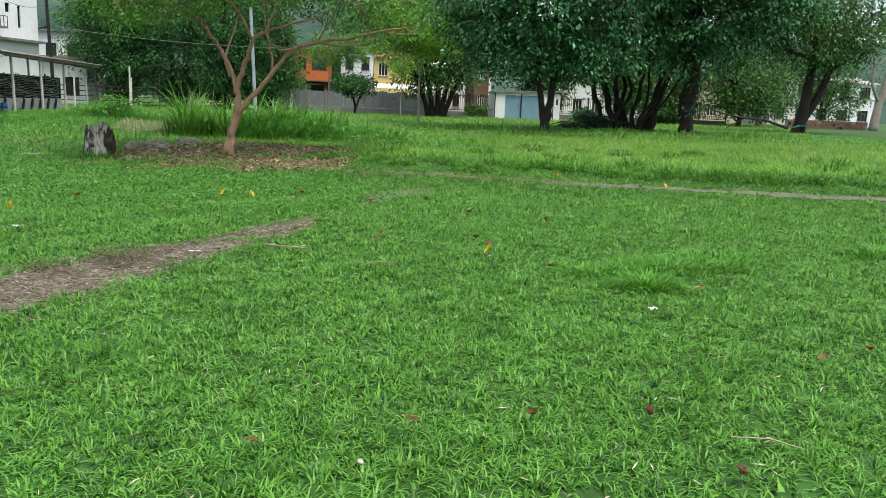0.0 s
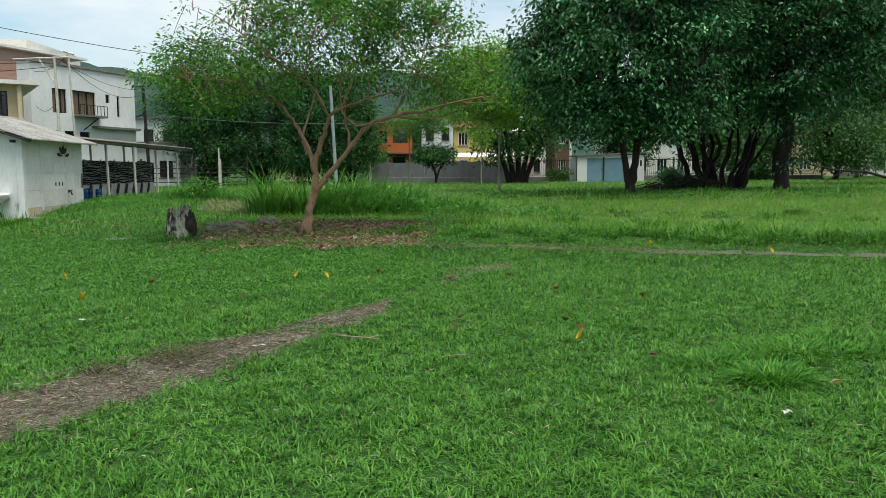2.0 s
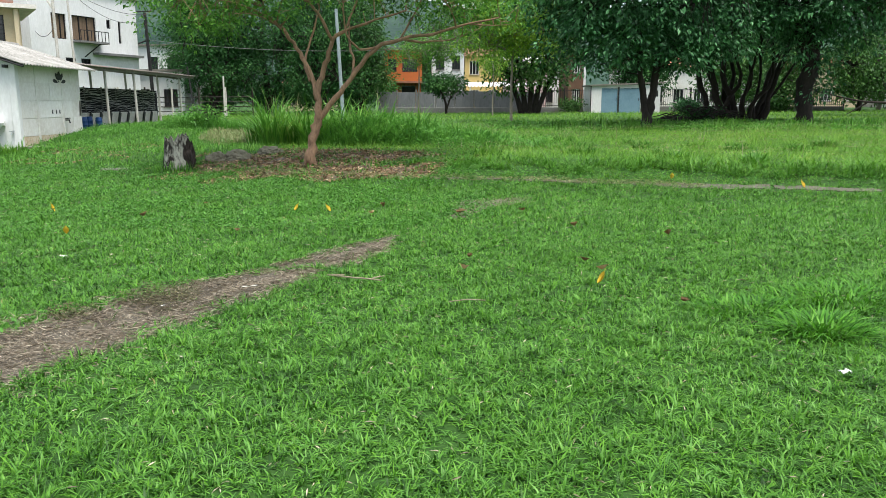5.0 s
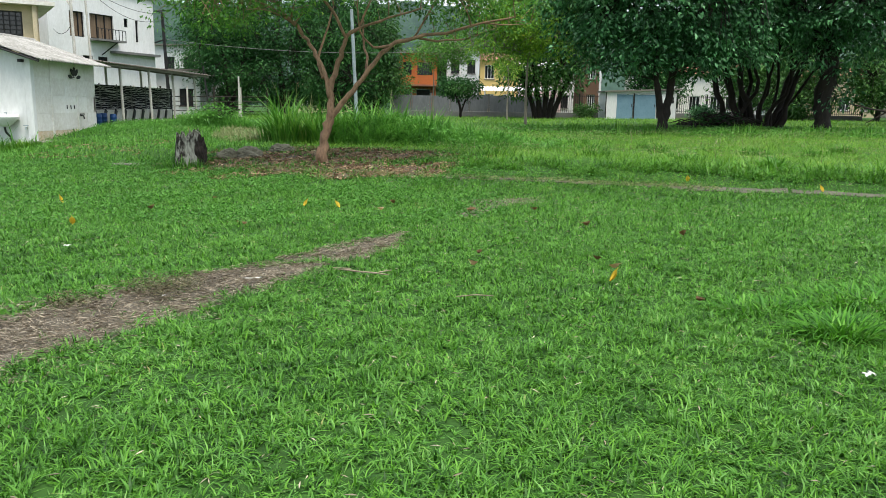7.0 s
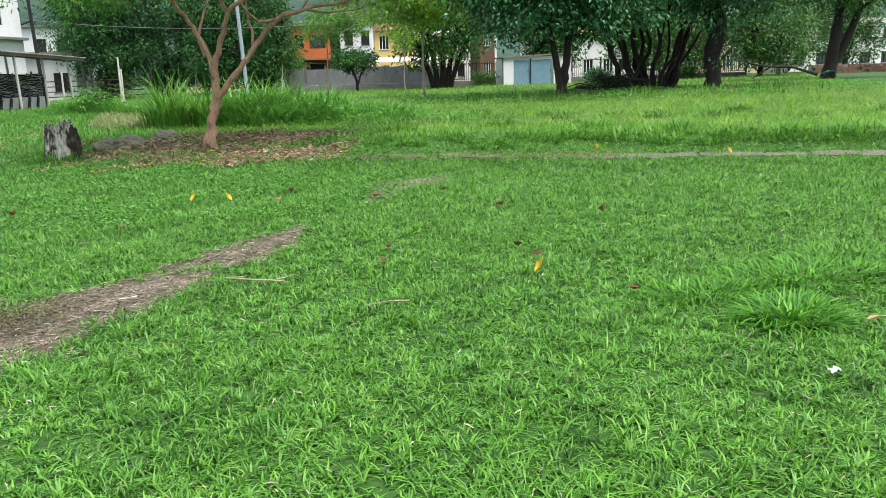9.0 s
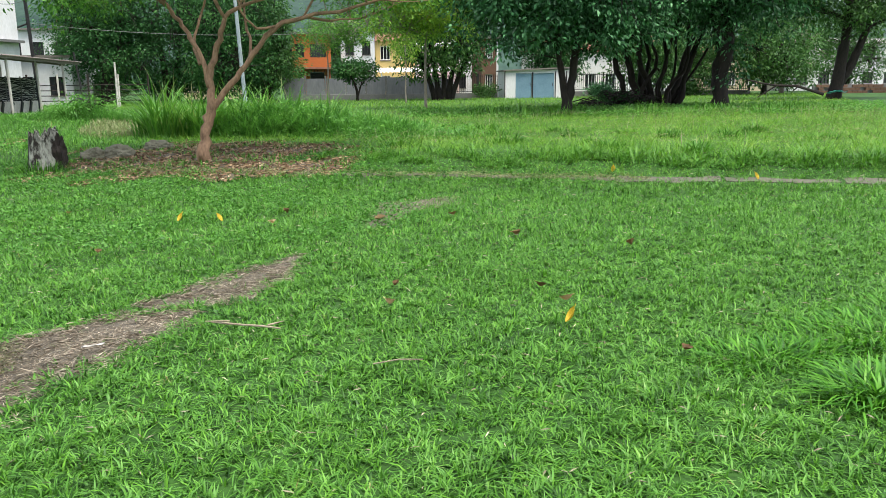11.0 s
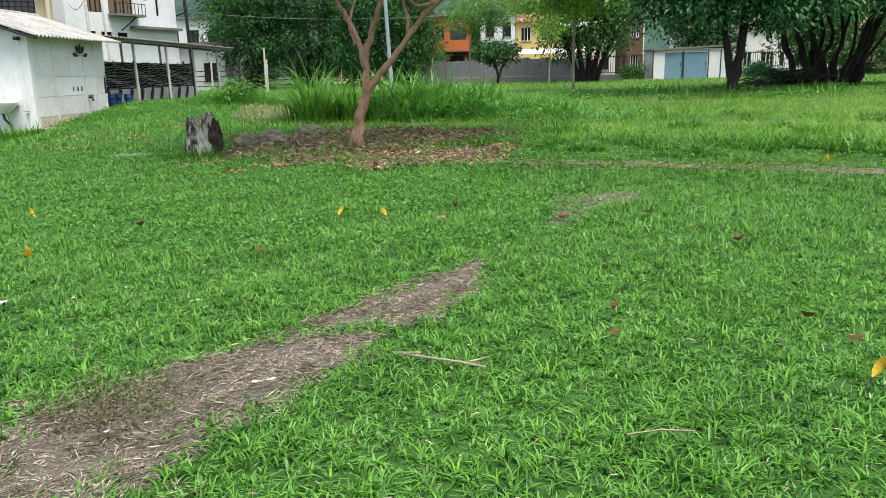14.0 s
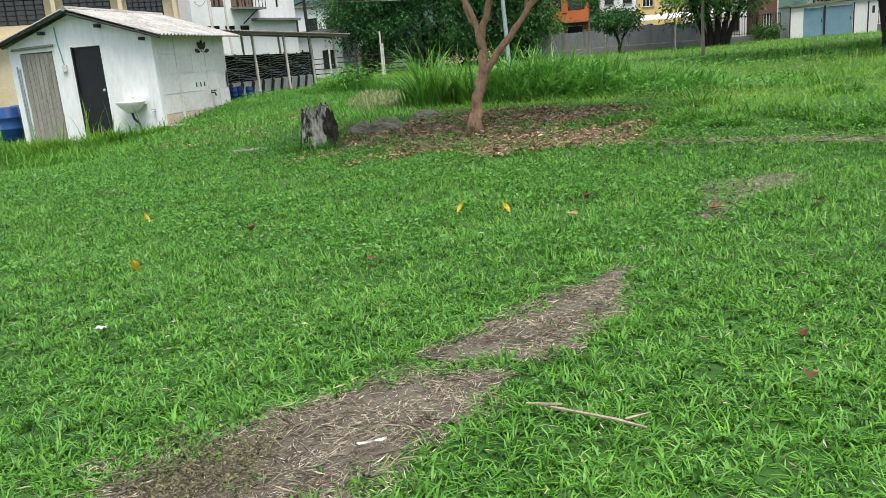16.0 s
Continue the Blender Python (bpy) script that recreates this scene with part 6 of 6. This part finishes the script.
for cx, cy, rx, ry, h, n in [(-1.5, 21.7, 0.8, 0.6, 0.7, 3200), (-0.75, 21.5, 0.8, 0.6, 0.75, 3400), (0.0, 21.3, 0.8, 0.7, 0.6, 3000), (0.8, 21.0, 0.9, 0.7, 0.4, 2400), (1.8, 20.5, 0.9, 0.7, 0.28, 1800)]:
    thicket("rank thicket of green weeds behind the fruit tree", cx, cy, rx, ry, h, n, 0.13, M_WEED)
for cx, cy, rx, ry, n, h in [(-1.9, 21.6, 0.5, 0.5, 260, 0.9), (-1.3, 21.5, 0.5, 0.5, 300, 1.0), (-0.7, 21.4, 0.5, 0.5, 300, 1.0), (-0.1, 21.3, 0.5, 0.5, 280, 0.85), (0.6, 21.1, 0.6, 0.5, 260, 0.7), (1.4, 20.8, 0.7, 0.5, 260, 0.5), (2.3, 20.3, 0.7, 0.5, 220, 0.4), (3.2, 19.8, 0.8, 0.5, 200, 0.32)]:
    clump("weed_clump", "rank green grass standing in the weed thicket", cx, cy, rx, ry, n, h, 0.026, 0.9, 4, M_WEED, 1.2)
for cx, cy, rx, ry, h, n in [(-7.4, 27.0, 0.9, 0.6, 0.42, 2600), (-6.2, 26.9, 0.8, 0.6, 0.4, 2400), (-5.4, 27.3, 0.7, 0.5, 0.3, 1500), (-8.6, 25.6, 0.9, 0.7, 0.25, 1800), (-9.6, 24.8, 0.7, 0.6, 0.22, 1200)]:
    thicket("low leafy weeds covering the mound", cx, cy, rx, ry, h, n, 0.06, M_WEED)
herbs("clover", "small round-leaved clover spreading through the lawn", -9.5, 1.5, 10.0, 18.5, 62000, 0.04, 0.085, lambda x, y: (wobble(x, y, 1.3, 4) + 0.4 * wobble(x, y, 0.3, 2) > -0.1) & (litter_in(x, y) < -0.05), M_CLOVER)
herbs("clover", "small round-leaved clover spreading through the lawn", -6.5, 6.5, 7.5, 11.5, 16000, 0.026, 0.07, lambda x, y: (wobble(x, y, 1.0, 9) + 0.4 * wobble(x, y, 0.25, 3) > 0.45) & (soil_in(x, y) < -0.1), M_CLOVER)
herbs("bank_weeds", "low dark broad-leaved weeds along the foot of the bank", 0, 18, 0.12, 0.9, 9000, 0.034, 0.12, lambda x, y: (strip_off(x, y) > 0.25 + 0.2 * wobble(x, y, 0.8)) & (litter_in(x, y) < 0.05), M_WEED, along=True)
herbs("bank_weeds", "dark broad-leaved weeds beside the cane grass", 0.8, 3.6, 19, 23, 5000, 0.07, 0.28, lambda x, y: wobble(x, y, 1.2, 2) > 0.1, M_WEED)
# weed layer added to darken the grass where the trees' shade falls
herbs("shade_weeds", "broad-leaved weeds added as the dark shade band under the trees", 3, 26, 28.0, 37, 24000, 0.1, 0.2, lambda x, y: wobble(x, y, 1.6, 5) > -0.2, M_WEED)
herbs("mound_weeds", "leafy weeds on the mound", -10.4, -4.5, 19, 28, 12000, 0.05, 0.16, lambda x, y: wobble(x, y, 1.1, 7) > 0.0, M_WEED)
herbs("path_weeds", "withered weed sprawling over the bare soil", -2.0, -1.1, 6.4, 7.4, 9000, 0.016, 0.11, lambda x, y: np.hypot((x + 1.55) / 0.34, (y - 6.9) / 0.32) + 0.4 * wobble(x, y, 0.12) < 0.85, M_WITHER)
herbs("path_weeds", "withered brown tuft on the bare soil", -2.4, -1.7, 6.1, 6.8, 3000, 0.022, 0.09, lambda x, y: np.hypot((x + 2.06) / 0.2, (y - 6.41) / 0.17) + 0.3 * wobble(x, y, 0.1) < 0.85, M_WITHER)
herbs("path_weeds", "small green weeds at the edge of the soil path", -2.6, -1.3, 5.8, 7.4, 600, 0.045, 0.06, lambda x, y: np.abs(soil_in(x, y) - 0.1) < 0.16, M_WEED)

# leaf litter and straw
def litter(name, label, x, y, size, material, flat=0.35, thin=0.5, up=0.022):
    m = len(x)
    p = np.stack([x, y, surf(x, y) + up + 0.012 * gr.random(m)], 1)
    way = gr.standard_normal((m, 3)) * np.array([1, 1, 0.12])
    nor = gr.standard_normal((m, 3)) * flat + np.array([0, 0, 1.0])
    length = size * gr.uniform(0.5, 1.4, m)
    v, t = leaves(p, way, nor, length, length * thin)
    return tagged(np_mesh(name, v, t, material), label, "litter", kind="stuff")


x, y = scatter(60000, -6.2, 3.2, 14, 20.5)
k = (litter_in(x, y) > -0.12) & (gr.random(60000) < np.clip(0.3 + 0.5 * (0.3 + wobble(x, y, 0.5, 6)), 0.16, 1))
litter("leaf_litter", "brown fallen leaves under the fruit tree", x[k], y[k], 0.066, M_LITTER, up=0.016)
x, y = scatter(7000, -6.2, 3.2, 14, 20.5)
k = litter_in(x, y) > 0.0
litter("leaf_litter", "large curled dead leaves under the fruit tree", x[k], y[k], 0.085, M_LITTER, 0.6, 0.4, 0.03)
x, y = scatter(26000, -6.2, 3.2, 14, 20.5)
k = (litter_in(x, y) > -0.1) & ((wobble(x, y, 0.6, 8) > 0.12) | (np.abs(y - 16.75 + 0.1 * wobble(x, y, 0.7)) < 0.2))
grass("litter_weeds", "patchy weeds coming up through the leaf litter", x[k], y[k], gr.uniform(0.05, 0.14, int(k.sum())), np.full(int(k.sum()), 0.02), gr.uniform(0.3, 1.2, int(k.sum())), 2, M_LAWN)
x, y = scatter(520000, -4.5, 2.5, 2.5, 13.2)
k = soil_in(x, y) > -0.12 + 0.5 * gr.random(520000) ** 2 - 0.1
k &= ((y < 10.2) | (gr.random(520000) < 0.4)) & (gr.random(520000) < 0.65 + 0.5 * wobble(x, y, 0.22, 7))
litter("straw_litter", "short dry straw and clippings on the soil path", x[k], y[k], 0.034, M_STRAW, 0.8, 0.1, 0.012)
x, y = scatter(60000, -4.5, 1.0, 2.5, 10.2)
k = (soil_in(x, y) > 0.02) & (wobble(x, y, 0.3, 2) > -0.3)
litter("straw_litter", "long dry grass stems lying loose on the soil path", x[k], y[k], 0.085, M_STRAW, 0.8, 0.035, 0.02)
n = 3200
x = gr.uniform(-3, 5, n)
y = 15.35 - 0.44 * x + 0.12 * gr.standard_normal(n)
k = wobble(x, y, 0.8, 3) > -0.5
litter("verge_straw", "dry clippings along the line of the buried strip", x[k], y[k], 0.06, M_PALE, 0.6, 0.15, 0.03)
n = 24000
x, y = scatter(n, 0.5, 22, 14, 32)
k = (strip_off(x, y) > 1.8) & (wobble(x, y, 2.6, 3) > -0.3)
litter("seed_heads", "pale feathery seed heads over the meadow", x[k], y[k], 0.05, M_PALE, 1.0, 0.2, 0.17)
litter("mound_straw", "small brown dry patches in the rough grass", *litter_spots, 0.07, M_LITTER, 0.5, 0.3, 0.05)
x, y = scatter(7000, -7, 9, 1.2, 15)
litter("thatch", "dry blades lying among the lawn grass", x, y, 0.05, M_STRAW, 0.5, 0.12)

# ---- small things ----
def rock(x, y, sx, sy, sz, seed, label):
    bm = bmesh.new()
    bmesh.ops.create_icosphere(bm, subdivisions=4, radius=1)
    o = Vector((seed * 3.1, seed * 1.7, 0))
    for v in bm.verts:
        k = 1 + 0.4 * noise.noise(v.co * 1.4 + o) + 0.25 * abs(noise.noise(v.co * 2.4 + o)) + 0.1 * noise.noise(v.co * 5 + o) + 0.05 * abs(noise.noise(v.co * 11 + o)) + 0.03 * noise.noise(v.co * 22 + o)
        v.co = Vector((v.co.x * sx * k, v.co.y * sy * k, max(v.co.z, -0.4) * sz * k))
    ob = part("boulder", bm, M_ROCK)
    ob.location = on(x, y, sz * 0.05)
    return tagged(ob, label, "rock", "boulders by the stump")


rock(-4.0, 18.1, 0.22, 0.18, 0.17, 1, "mossy grey boulder lying in leaf litter")
rock(-3.55, 18.1, 0.25, 0.2, 0.19, 2, "weathered grey boulder lying in leaf litter")
rock(-3.0, 18.9, 0.27, 0.22, 0.15, 3, "brown earthy boulder among dry leaves")

# rotten stump
bm = bmesh.new()
sx, sy = -4.68, 17.45
rings = []
for k in range(9):
    u = k / 8
    ring = []
    for j in range(36):
        a = 2 * math.pi * j / 36
        r = 0.235 * (1 + 0.3 * (1 - u) ** 3) * (1 + 0.16 * noise.noise(Vector((math.cos(a) * 1.8, math.sin(a) * 1.8, u * 0.8))) + 0.16 * noise.noise(Vector((math.cos(a) * 7, math.sin(a) * 7, u * 1.5))))
        zz = u * (0.66 + 0.2 * noise.noise(Vector((math.cos(a) * 4, math.sin(a) * 4, 5))) + 0.1 * noise.noise(Vector((math.cos(a) * 11, math.sin(a) * 11, 2))) + 0.05 * math.cos(a))
        ring.append(bm.verts.new((r * math.cos(a), r * math.sin(a), zz)))
    rings.append(ring)
rings.append([bm.verts.new((0.62 * v.co.x, 0.62 * v.co.y, v.co.z - 0.06)) for v in rings[-1]])
rings.append([bm.verts.new((0.3 * v.co.x, 0.3 * v.co.y, v.co.z - 0.2)) for v in rings[-1]])
for r0, r1 in zip(rings, rings[1:]):
    for j in range(36):
        bm.faces.new((r0[j], r0[(j + 1) % 36], r1[(j + 1) % 36], r1[j]))
bm.faces.new(rings[-1])
stump = smooth(part("tree_stump", bm, M_STUMP))
stump.location = on(sx, sy, -0.04)
tagged(stump, "rotten grey tree stump with flaking bark", "stump")
bm = bmesh.new()
bmesh.ops.create_icosphere(bm, subdivisions=4, radius=1)
for v in bm.verts:
    q = 1 + 0.35 * noise.noise(v.co * 2.2 + Vector((4, 1, 2))) + 0.3 * noise.noise(Vector((v.co.x * 6, v.co.y * 6, v.co.z * 1.6)))
    v.co = Vector((0.15 * v.co.x * q, 0.17 * v.co.y * q, 0.36 * max(v.co.z, -0.8) * q))
decay = part("rotten_flank", bm, M_BARK_B, stump, "dark crumbling side of the stump")
decay.location = (0.21, 0.03, 0.27)
clump("stump_grass", "grass growing round the stump", sx, sy - 0.4, 0.55, 0.22, 260, 0.28, 0.014, 0.6, 3, M_LAWN)


def dry_leaf(x, y, size, turn, curl, seed, label, material=None):
    """A curled dry leaf: a folded blade with a midrib and a stalk."""
    bm = bmesh.new()
    rr = random.Random(seed)
    rows = []
    for k in range(7):
        u = k / 6
        w = size * 0.3 * math.sin(math.pi * min(max(u, 0.02), 0.98)) ** 0.7
        z = curl * size * (u - 0.5) ** 2 * 2
        rows.append([bm.verts.new(((u - 0.5) * size, s * w, z + abs(s) * w * (0.5 + curl) + 0.004 * rr.random())) for s in (-1, -0.5, 0, 0.5, 1)])
    for r0, r1 in zip(rows, rows[1:]):
        for j in range(4):
            bm.faces.new((r0[j], r1[j], r1[j + 1], r0[j + 1]))
    bmesh.ops.solidify(bm, geom=bm.faces[:], thickness=0.0015)
    add_tube(bm, [(-0.5 * size, 0, curl * size * 0.5), (-0.68 * size, 0.02 * size, curl * size * 0.6)], 0.0022, 4)
    ob = part("dry_leaf", bm, material or M_DRYLEAF)
    ob.matrix_world = Matrix.Translation(on(x, y, 0.055)) @ Matrix.Rotation(turn, 4, "Z") @ Matrix.Rotation(rr.uniform(-0.35, 0.35), 4, "X") @ Matrix.Rotation(rr.uniform(-0.3, 0.3), 4, "Y")
    return tagged(ob, label, "leaf", "dry leaves on the lawn")


M_DRYLEAF = mat("dry_leaf", (0.27, 0.17, 0.08), (0.11, 0.062, 0.028), rough=0.7, scale=12, fine=60, bump=0.2, rand=0.2)
M_TANLEAF = mat("tan_leaf", (0.5, 0.38, 0.22), (0.36, 0.26, 0.13), rough=0.7, scale=12, fine=60, bump=0.2, rand=0.2)
M_YLEAF = mat("yellow_leaf", (0.72, 0.55, 0.05), (0.55, 0.36, 0.03), rough=0.6, scale=14, fine=60, bump=0.2, rand=0.1)
for k, (x, y) in enumerate([(-4.77, 11.95), (-3.65, 9.9), (-1.22, 11.55), (-0.8, 11.45), (4.6, 13.6), (2.0, 7.0), (6.23, 12.49)]):
    ob = dry_leaf(x, y, 0.11, 1.9 * k, 0.4, 60 + k, "fallen bright yellow leaf caught upright in the grass", M_YLEAF)
    ob.matrix_world = Matrix.Translation(on(x, y, 0.08)) @ Matrix.Rotation(1.9 * k, 4, "Z") @ Matrix.Rotation(radians(68 - 6 * (k % 4)), 4, "Y")
for k, (x, y, s, tan) in enumerate([(0.81, 2.87, 0.1, 1), (1.41, 2.87, 0.09, 0), (2.0, 2.86, 0.1, 0), (2.14, 2.2, 0.13, 0), (3.47, 3.64, 0.11, 0), (0.08, 2.68, 0.09, 0), (-1.66, 9.88, 0.14, 0), (0.96, 8.09, 0.1, 0), (0.89, 7.66, 0.1, 1), (2.09, 7.45, 0.12, 1), (-0.17, 11.02, 0.18, 1), (1.83, 11.13, 0.2, 0), (1.01, 11.09, 0.18, 0), (2.02, 7.89, 0.1, 0), (-0.05, 11.82, 0.14, 0), (3.18, 9.1, 0.17, 0), (2.46, 6.38, 0.13, 0), (3.51, 5.46, 0.12, 1), (-2.71, 12.41, 0.12, 1), (3.9, 3.8, 0.1, 0), (-3.2, 11.2, 0.13, 0), (2.3, 9.9, 0.12, 0)]):
    dry_leaf(x, y, 0.78 * s, k * 2.4, 0.5 + 0.4 * math.sin(k), k, "curled tan dry leaf lying on the lawn" if tan else "curled brown dry leaf lying on the lawn", M_TANLEAF if tan else None)


def scrap(x, y, size, turn, label, name="paper_scrap", material=None, long=1.0):
    bm = bmesh.new()
    n = 6
    g = [[bm.verts.new(((i / n - 0.5) * size * long, (j / n - 0.5) * size * 0.6 / long, 0.22 * size * noise.noise(Vector((i * 0.5 + x, j * 0.5 + y, 1))) + 0.1 * size)) for j in range(n + 1)] for i in range(n + 1)]
    for i in range(n):
        for j in range(n):
            bm.faces.new((g[i][j], g[i + 1][j], g[i + 1][j + 1], g[i][j + 1]))
    bmesh.ops.solidify(bm, geom=bm.faces[:], thickness=0.0015)
    ob = smooth(part(name, bm, material or M_PAPER))
    ob.matrix_world = Matrix.Translation(on(x, y, 0.05)) @ Matrix.Rotation(turn, 4, "Z")
    return tagged(ob, label, "litter")


scrap(2.84, 4.82, 0.07, 0.4, "crumpled white paper scrap on the lawn")
scrap(-3.08, 8.56, 0.075, 0.1, "white paper scrap lying in the grass")
scrap(-0.9, 7.08, 0.06, 0.5, "thin whitish sliver lying on bare soil", "white_sliver", M_WHITE_D, 2.2)
scrap(-1.45, 6.6, 0.03, 1.2, "small pale chip lying on bare soil", "pale_chip")
bm = bmesh.new()
bmesh.ops.create_icosphere(bm, subdivisions=2, radius=0.016)
for v in bm.verts:
    v.co *= 1 + 0.5 * noise.noise(v.co * 60)
    v.co.z *= 0.6
pebble = smooth(part("pebble", bm, mat("pale_pebble", (0.4, 0.36, 0.3), (0.24, 0.2, 0.16), scale=40, fine=160)))
pebble.location = on(0.55, 2.49, 0.05)
tagged(pebble, "small whitish pebble lying in the grass", "pebble")
bm = tube([on(-0.27, 7.41, 0.05), on(-0.16, 7.35, 0.055), on(-0.06, 7.32, 0.05), on(0.06, 7.26, 0.055), on(0.18, 7.19, 0.055)], [0.003, 0.008, 0.007, 0.008, 0.005], 6)
add_tube(bm, [on(0.1, 7.24, 0.065), on(0.2, 7.28, 0.08)], [0.007, 0.003], 5)
add_tube(bm, [on(-0.15, 7.37, 0.065), on(-0.3, 7.37, 0.07)], [0.006, 0.003], 5)
stick = part("stick", bm, M_TWIG)
tagged(stick, "dry forked stick lying on the lawn", "stick")
stalk = part("stalk", tube([on(0.72, 6.43, 0.06), on(0.86, 6.45, 0.075), on(0.99, 6.45, 0.07)], 0.004, 5), M_TWIG)
tagged(stalk, "thin straw stalk lying across the grass", "stick")
twig = part("twig", tube([on(2.3, 2.58, 0.05), on(2.45, 2.5, 0.07), on(2.58, 2.42, 0.05)], [0.003, 0.005, 0.002], 5), M_TWIG)
tagged(twig, "withered brown twig in the grass", "stick")
bm = tube([(22.6, 44, 1.9), (24.0, 44, 1.6), (24.7, 44, 1.5), (26.0, 44, 1.45), (27.2, 44.5, 1.2), (28.2, 45, 1.0)], [0.03, 0.05, 0.06, 0.07, 0.08, 0.1], 7)
add_tube(bm, [(24.7, 44, 1.45), (24.1, 44, 1.1), (23.6, 43.9, 0.85)], [0.05, 0.035, 0.02], 5)
add_tube(bm, [(26.0, 44, 1.4), (25.7, 44, 1.1)], [0.04, 0.02], 5)
br = part("fallen_branch", bm, M_BARK_B)
tagged(br, "long fallen branch lying in the grass by the tree", "branch")
scrap(29.3, 45.3, 0.9, 0.2, "crumpled turquoise plastic bag at the foot of a tree", "plastic_bag", M_BAG, 1.3)
bpy.data.objects["plastic_bag"].location.z += 0.3
# brushwood heap at the many-stemmed tree
bh = bmesh.new()
hr = np.random.default_rng(12)
for k in range(150):
    px, py = 13.2 + 1.3 * float(hr.standard_normal()), 37.2 + 0.5 * float(hr.standard_normal())
    a, ln = float(hr.uniform(0, 6.28)), float(hr.uniform(0.5, 1.4))
    zz = float(height(px, py)) + float(hr.uniform(0.1, 0.7)) * math.exp(-((px - 13.2) / 1.6) ** 2)
    add_tube(bh, [(px, py, zz), (px + 0.5 * ln * math.cos(a), py + 0.5 * ln * math.sin(a), zz + 0.12), (px + ln * math.cos(a), py + ln * math.sin(a), zz - 0.05)], [0.03, 0.025, 0.01], 4)
heap = part("brushwood", bh, M_BARK_B)
tagged(heap, "heap of cut brushwood under the dark trees", "brushwood", kind="stuff")
